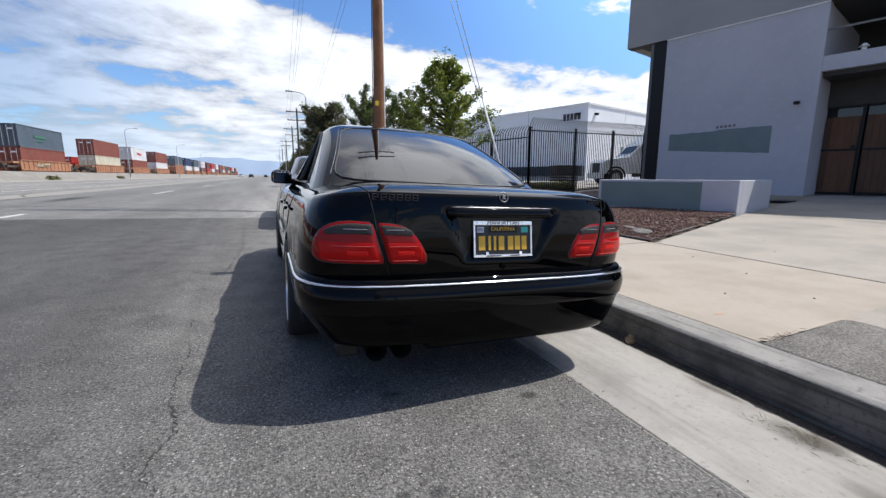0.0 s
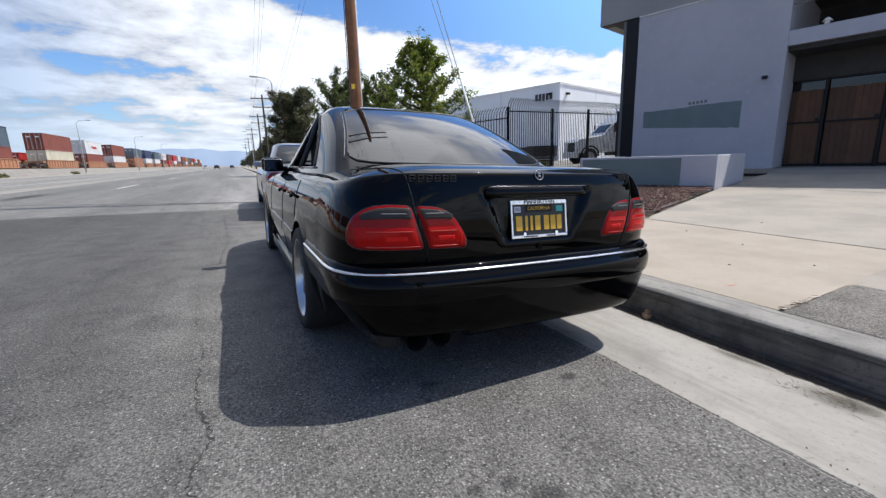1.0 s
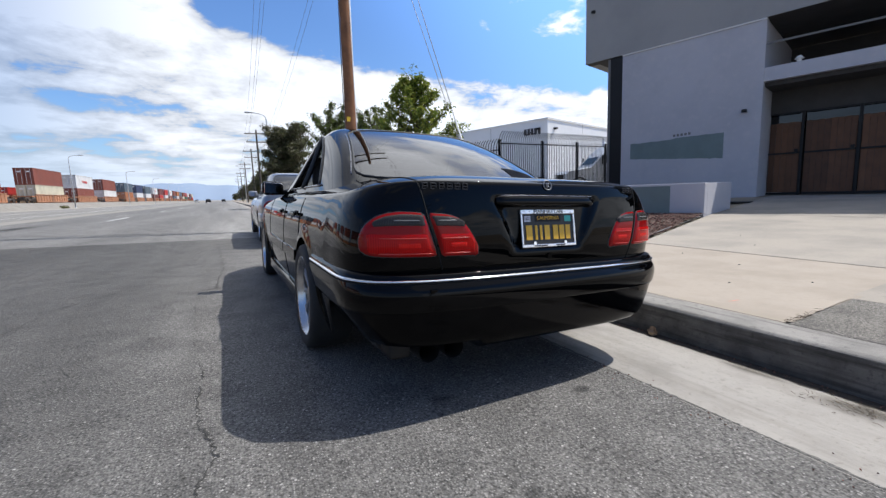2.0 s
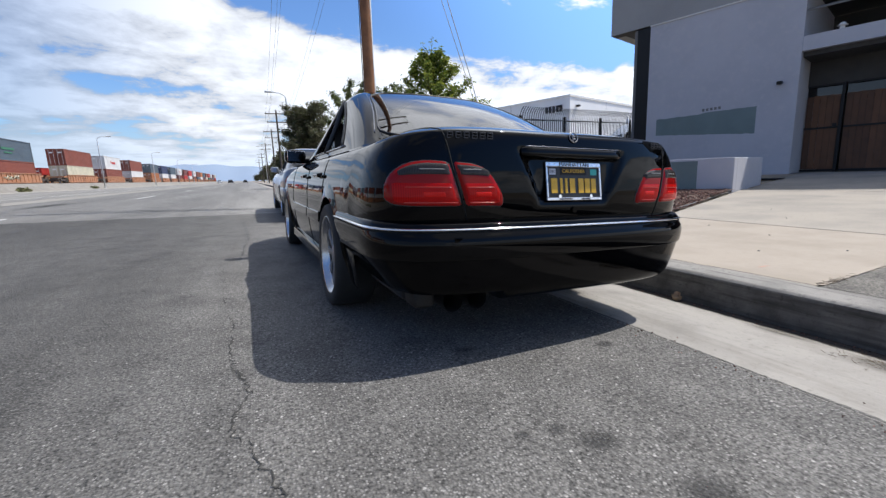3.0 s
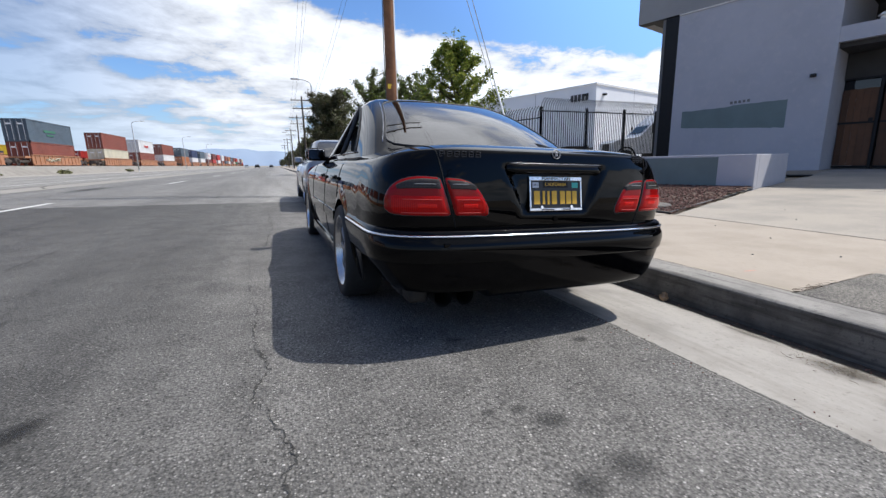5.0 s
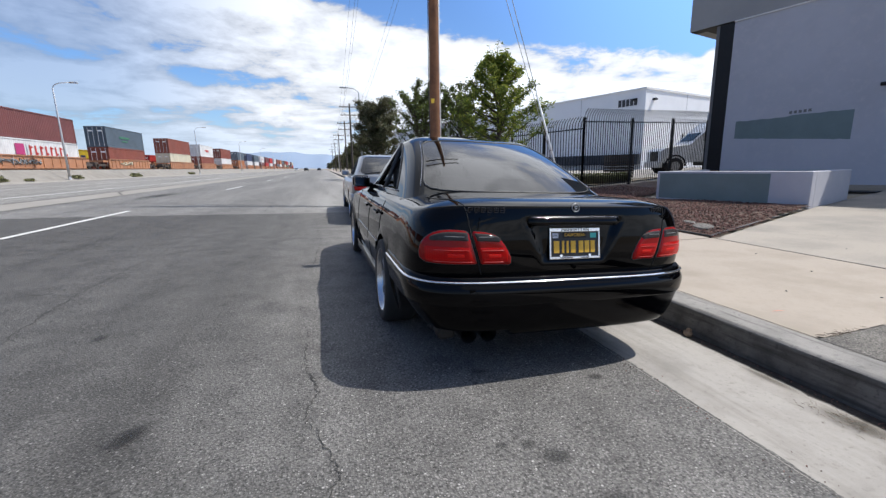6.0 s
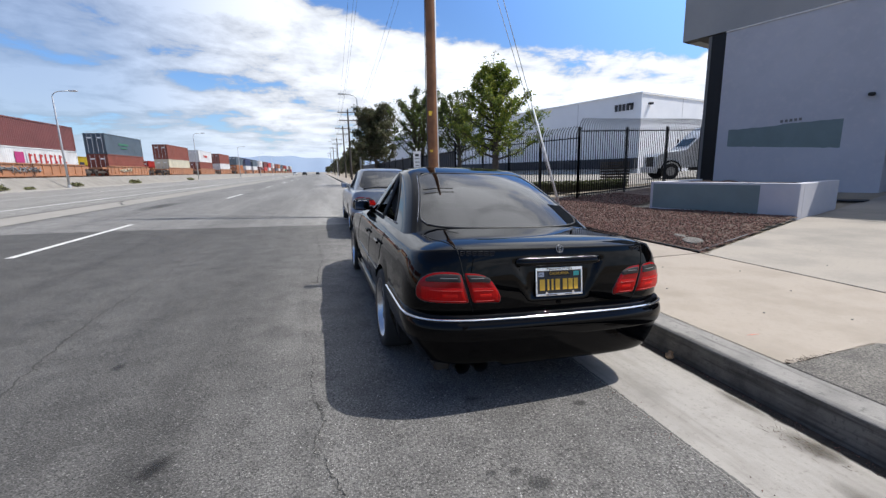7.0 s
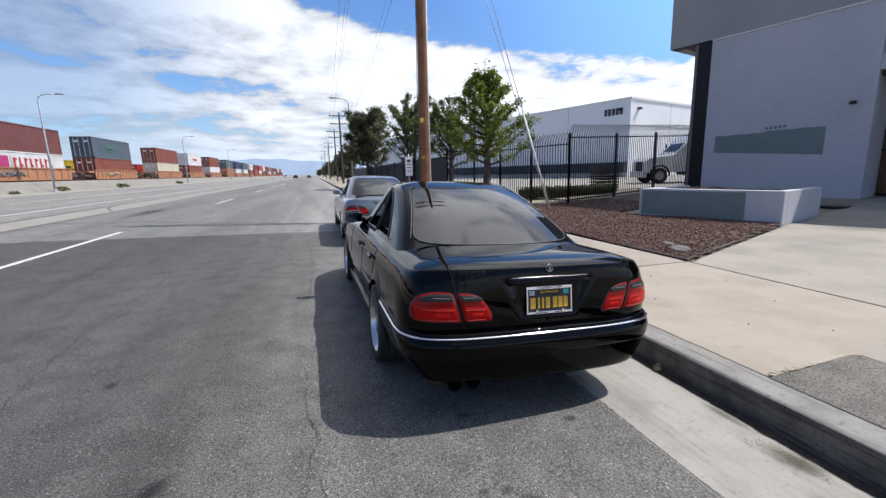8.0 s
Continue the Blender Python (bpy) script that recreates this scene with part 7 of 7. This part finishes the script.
def truck():
    """White conventional tractor unit standing in the yard, seen from its side."""
    o = thing("truck", "white semi truck tractor with long bonnet", "truck", pose(22.6, 20.1, LAND(20), 0, 0, -20))
    prof = [(-3.2, 0.7), (-3.2, 1.45), (-3.0, 1.62), (-1.6, 1.78), (-1.45, 1.85), (-0.75, 2.55), (-0.55, 2.75), (0.1, 3.25), (1.6, 3.7), (2.4, 3.75), (2.4, 0.8)]
    vs = [(x, y, z) for y in (-1.15, 1.15) for x, z in prof]
    n = len(prof)
    fs = [tuple(range(n))[::-1], tuple(range(n, 2 * n))] + [(k, (k + 1) % n, n + (k + 1) % n, n + k) for k in range(n)]
    mesh_ob("cab", vs, fs, "truck_white", o)
    part("side_window", boxes([((-0.15, s * 1.16, 2.35), (0.85, 0.02, 0.55)) for s in (-1, 1)]), "truck_glass", o)
    part("windscreen", box(bmesh.new(), (0, 0, 0), (0.66, 1.7, 0.02), pose(-1.03, 0, 2.30, 0, -45, 0)), "truck_glass", o)
    part("bumper", boxes([((-3.25, 0, 0.6), (0.25, 2.3, 0.4))], 0.05), "galv", o)
    part("grille", box(bmesh.new(), (-3.215, 0, 1.12), (0.04, 1.1, 0.62), bevel=0.03), "darkmetal", o, "dark radiator grille")
    for s in (-1, 1):
        arch_pts = [Vector((-2.35 + 0.60 * math.cos(a), s * 1.165, 0.55 + 0.60 * math.sin(a))) for a in np.linspace(-0.1, math.pi + 0.1, 15)]
        tube_part("fender_lip", arch_pts, 0.055, "darkmetal", o, n=6)
        part("headlamp", box(bmesh.new(), (-3.12, s * 0.92, 1.20), (0.16, 0.36, 0.24), bevel=0.05), "clear", o)
        part("door_handle", box(bmesh.new(), (0.22, s * 1.17, 1.75), (0.16, 0.03, 0.05), bevel=0.01), "darkmetal", o)
        tube_part("door_gap", [Vector((x, s * 1.155, z)) for x, z in ((-0.62, 1.0), (-0.62, 2.65), (0.36, 2.95), (0.36, 1.0), (-0.62, 1.0))], 0.014, "gap", o, n=5)
        bm = bmesh.new()
        cyl(bm, (0.62, s * 1.27, 0.9), (0.62, s * 1.27, 3.9), 0.07, n=14)
        part("exhaust_stack", bm, "chrome", o, "chrome exhaust stack", True)
        bm = bmesh.new()
        cyl(bm, (0.55, s * 0.95, 0.72), (1.75, s * 0.95, 0.72), 0.30, n=22)
        part("fuel_tank", bm, "alloy", o, "polished round fuel tank", True)
    for s in (-1, 1):
        part("mirror", box(bmesh.new(), (-0.85, s * 1.45, 2.3), (0.08, 0.12, 0.6), bevel=0.02), "darkmetal", o)
    part("chassis", boxes([((1.8, 0, 0.85), (6.0, 0.9, 0.3)), ((0.6, 0, 0.75), (1.6, 2.2, 0.5))], 0.02), "darkmetal", o)
    for x in (-2.35, 3.4, 4.7):
        for s in (-1, 1):
            bm = bmesh.new()
            cyl(bm, (x, s * 0.85, 0.5), (x, s * 1.17, 0.5), 0.5, n=24)
            w = part("wheel", bm, "tyre", o)
            bm = bmesh.new()
            cyl(bm, (x, s * 1.12, 0.5), (x, s * 1.19, 0.5), 0.28, n=20)
            part("rim", bm, "alloy_dull", w)


truck()
crate = thing("pallet_stack", "stack of brown wooden pallets in the yard", "pallets", pose(13.85, 17.3, LAND(13.85) + 0.012, 0, 0, -15))
for k in range(8):
    part("pallet", boxes([((0, 0, 0.06 + k * 0.15), (1.2, 1.0, 0.03)), ((0, 0, 0.13 + k * 0.15), (1.2, 1.0, 0.03)), ((0, 0.4, 0.095 + k * 0.15), (1.2, 0.1, 0.05)), ((0, -0.4, 0.095 + k * 0.15), (1.2, 0.1, 0.05))]), "crossarm", crate)


def shadow_hedge(x0, x1, y0, y1, h):
    """Dark leaf mass added behind the fence, standing in for a shadowed strip."""
    rnd = random.Random(81)
    o = thing("shadow_hedge", "low dark green leaves standing in for shadow behind the fence", "hedge")
    zb = LAND((x0 + x1) / 2)
    part("stem_mass", box(bmesh.new(), ((x0 + x1) / 2, (y0 + y1) / 2, zb + h * 0.40), (x1 - x0 - 0.15, y1 - y0 - 0.15, h * 0.8), bevel=0.06), "bark", o)
    vs, fs = [], []
    for k in range(5200):
        x, y = rnd.uniform(x0, x1), rnd.uniform(y0, y1)
        z = zb + h * rnd.random() ** 0.5 * (1 + 0.10 * noise.noise((x, y, 0)))
        if rnd.random() < 0.6:
            y = y0 + rnd.gauss(0, 0.04)
        m = Matrix.Translation((x, y, z)) @ pose(0, 0, 0, rnd.uniform(-60, 60), rnd.uniform(-60, 60), rnd.uniform(0, 360))
        a = rnd.uniform(0.025, 0.05)
        q = len(vs)
        vs += [m @ Vector(c) for c in ((0, -a, 0), (a * 0.5, 0, a * 0.2), (0, a, 0), (-a * 0.5, 0, a * 0.2))]
        fs += [(q, q + 1, q + 2), (q, q + 2, q + 3)]
    mesh_ob("foliage", vs, fs, "leaf_dark", o)


shadow_hedge(7.9, 13.0, 15.2, 16.1, 0.50)


# ---- trees ----
def tree(x, y, trunk_h, trunk_r, height, reach, label, seed, mats=("leaf", "leaf_lit"), limbs=16, twigs=7, leaves=16, leaf=0.07, rise=0.8, conic=0.6, stems=1, twig=(0.22, 0.42)):
    """Trunk, rising limbs with twigs, and leaves set along the twigs."""
    rnd = random.Random(seed)
    o = thing("tree", label, "tree", pose(x, y, LAND(x)), group="street trees")
    tv, tf = [], []
    lv = {m: ([], []) for m in mats}

    def add(pts, rs, n=6):
        v, f = tube(pts, rs, n)
        k = len(tv)
        tv.extend(v)
        tf.extend(tuple(i + k for i in q) for q in f)

    def leaf_at(p, a):
        vs, fs = lv[mats[0] if rnd.random() < 0.66 else mats[1]]
        m = Matrix.Translation(p) @ pose(0, 0, 0, rnd.uniform(-75, 40), rnd.uniform(-60, 60), rnd.uniform(0, 360))
        a *= rnd.uniform(0.6, 1.35)
        k = len(vs)
        vs.extend(m @ Vector(q) for q in ((0, -a, 0), (a * 0.46, -a * 0.15, 0.16 * a), (0, a * 1.5, -0.15 * a), (-a * 0.46, -a * 0.15, 0.16 * a)))
        fs.extend(((k, k + 1, k + 2), (k, k + 2, k + 3)))

    def spray(base, d, length):
        """A twig with leaves along it."""
        tip = base + d * length + Vector((0, 0, 0.10 * length))
        add([base, tip], [trunk_r * 0.07, trunk_r * 0.02], 4)
        for q in range(leaves):
            f = 0.15 + 0.9 * rnd.random()
            leaf_at(base.lerp(tip, f) + Vector((rnd.gauss(0, 1), rnd.gauss(0, 1), rnd.gauss(0, 0.8))) * leaf * 1.5, leaf)

    for st in range(stems):
        ang = 2 * math.pi * st / stems + rnd.random()
        off = Vector((math.cos(ang), math.sin(ang), 0)) * (0.0 if stems == 1 else reach * 0.35)
        top = Vector((0.05, 0, trunk_h)) + off * 0.4
        peak = Vector((rnd.uniform(-0.15, 0.15), rnd.uniform(-0.15, 0.15), height * (1 if st == 0 else 0.9))) + off
        axis = [Vector((0, 0, -0.1)), Vector((0.03, 0.02, trunk_h * 0.5)), top, top.lerp(peak, 0.5) + Vector((0.08, -0.06, 0)), peak]
        add(axis, [trunk_r * 1.25, trunk_r, trunk_r * 0.85, trunk_r * 0.4, trunk_r * 0.08], 10)
        n = limbs // stems
        for k in range(n):
            f = (k + 0.3) / n
            base = top.lerp(peak, f * 0.92)
            a = k * 2.39996 + rnd.uniform(-0.5, 0.5)
            ln = reach * (1 - conic * f) * rnd.uniform(0.72, 1.12)
            up = rise * rnd.uniform(0.5, 1.3) + 0.4 * f
            d = Vector((math.cos(a), math.sin(a), up)).normalized()
            tip = base + d * ln * math.sqrt(1 + up * up) * 0.9
            mid = base.lerp(tip, 0.5) - Vector((0, 0, 0.06 * ln))
            peak_tip = tip + Vector((d.x * 0.12, d.y * 0.12, 0.20 if twig[0] < 0.15 else 0.03)) * ln
            add([base, mid, tip, peak_tip], [trunk_r * 0.38, trunk_r * 0.2, trunk_r * 0.07, trunk_r * 0.02])
            for t in range(twigs // 2):
                spray(tip.lerp(peak_tip, t / (twigs // 2)), Vector((rnd.gauss(0, 1), rnd.gauss(0, 1), 1.0)).normalized(), ln * twig[0] * 0.8)
            for t in range(twigs):
                q = 0.25 + 0.78 * (t + rnd.random()) / twigs
                p = base.lerp(mid, q * 2) if q < 0.5 else mid.lerp(tip, q * 2 - 1)
                td = Vector((rnd.gauss(0, 1), rnd.gauss(0, 1), rnd.gauss(0.25, 0.7))).normalized()
                spray(p, td, ln * rnd.uniform(*twig))
            spray(tip - d * 0.1, d, ln * 0.35)
        for t in range(twigs):
            spray(top.lerp(peak, 0.6 + 0.4 * t / twigs), Vector((rnd.gauss(0, 1), rnd.gauss(0, 1), 0.9)).normalized(), reach * 0.25)
    mesh_ob("trunk", tv, tf, "bark", o, "", True)
    for m in mats:
        mesh_ob("crown", lv[m][0], lv[m][1], m, o)
    return o


tree(5.48, 14.0, 1.6, 0.15, 5.35, 2.25, "young broadleaf tree with bright green leaves behind the fence", 11, limbs=40, twigs=15, leaves=15, leaf=0.056, rise=0.42, conic=0.88, twig=(0.09, 0.20))
tree(4.2, 22.6, 1.7, 0.16, 5.3, 1.75, "broadleaf tree with dark green crown beside the pavement", 12, ("leaf_dark", "leaf"), limbs=32, twigs=13, leaves=14, leaf=0.062, rise=0.95, conic=0.4, stems=2, twig=(0.10, 0.22))
tree(6.1, 20.6, 1.6, 0.14, 4.6, 1.6, "slender dark green tree behind the pole", 15, ("leaf_dark", "leaf"), limbs=28, twigs=13, leaves=14, leaf=0.062, rise=1.0, conic=0.4, twig=(0.10, 0.22))
tree(4.15, 42.5, 2.2, 0.22, 7.0, 2.4, "wide olive-green tree by the long fence", 13, ("leaf_olive", "leaf_dark"), limbs=48, twigs=11, leaves=30, leaf=0.10, rise=0.42, conic=0.30)
tree(4.4, 74, 0.8, 0.2, 4.9, 1.7, "low dull green tree overhanging the long fence", 16, ("leaf_olive", "leaf_dark"), limbs=26, twigs=8, leaves=20, leaf=0.16, rise=0.5, conic=0.5)
tree(5.4, 105, 0.8, 0.2, 5.2, 2.2, "low dull green tree far along the pavement", 14, ("leaf_olive", "leaf_dark"), limbs=24, twigs=8, leaves=18, leaf=0.22, rise=0.5, conic=0.5)
for k, (x, y) in enumerate(((8, 150), (6, 190), (9, 240), (7, 320), (5, 470))):
    tree(x, y, 1.0, 0.3, 5.6, 3.0, "dull green tree far along the road", 20 + k, ("leaf_olive", "leaf_dark"), limbs=20, twigs=6, leaves=14, leaf=0.35, rise=0.5, conic=0.5)


# ---- far distance ----
def hills():
    vs, n = [], 160
    for i in range(n + 1):
        x = -2600 + 4200 * i / n
        h = 40 + 55 * max(0, 0.5 + noise.noise((x * 0.0016, 3, 0))) + 22 * noise.noise((x * 0.006, 9, 0)) + 60 * math.exp(-((x + 330) / 420) ** 2)
        vs += [(x, 3000 + 80 * noise.noise((x * 0.003, 0, 7)), -10), (x, 3100, max(20, h))]
    tagged(mesh_ob("hills", vs, [(2 * i, 2 * i + 2, 2 * i + 3, 2 * i + 1) for i in range(n)], "mountain", None, "", True), "pale blue hazy mountains on the horizon", "backdrop", kind="structure")


hills()


def far_car(x, y, dark, face):
    o = thing("road_car", "dark car far along the road" if dark else "white car far along the road", "car", pose(x, y, LAND(x), 0, 0, 0 if face > 0 else 180))
    m = "darkmetal" if dark else "truck_white"
    part("body", boxes([((0, 0, 0.62), (1.8, 4.5, 0.65))], 0.12), m, o, "", True)
    part("cabin", boxes([((0, -0.2, 1.18), (1.5, 2.3, 0.55))], 0.2), "dock", o, "", True)
    for s in (-1, 1):
        for yy in (-1.4, 1.4):
            bm = bmesh.new()
            cyl(bm, (s * 0.72, yy, 0.33), (s * 0.92, yy, 0.33), 0.33, n=16)
            part("wheel", bm, "tyre", o)


far_car(-3.6, 230, True, 1)
far_car(-8.6, 190, True, 1)
far_car(-15.5, 240, False, -1)
# curled dry leaf in the gutter
lf = bmesh.new()
bmesh.ops.create_grid(lf, x_segments=14, y_segments=12, size=1.0)
for v in lf.verts:
    u, w = v.co.x, v.co.y
    wide = 0.026 * math.sqrt(max(0.0, 1 - u * u)) * (1 + 0.25 * math.sin(9 * u))
    curl = w * 1.7 + 0.3 * noise.noise((u * 2, w * 2, 3))
    v.co = (0.042 * u, wide * math.sin(curl), 0.020 * (1 - math.cos(curl)) + 0.016 * u * u + 0.006 * noise.noise((u * 5, w * 5, 0)))
bmesh.ops.transform(lf, matrix=pose(1.248, 0.365, -0.100, 12, -14, 35) @ Matrix.Scale(1.05, 4), verts=lf.verts)
tagged(part("dry_leaf", lf, "litter", None, "", True), "curled brown dry leaf lying in the gutter", "leaf")
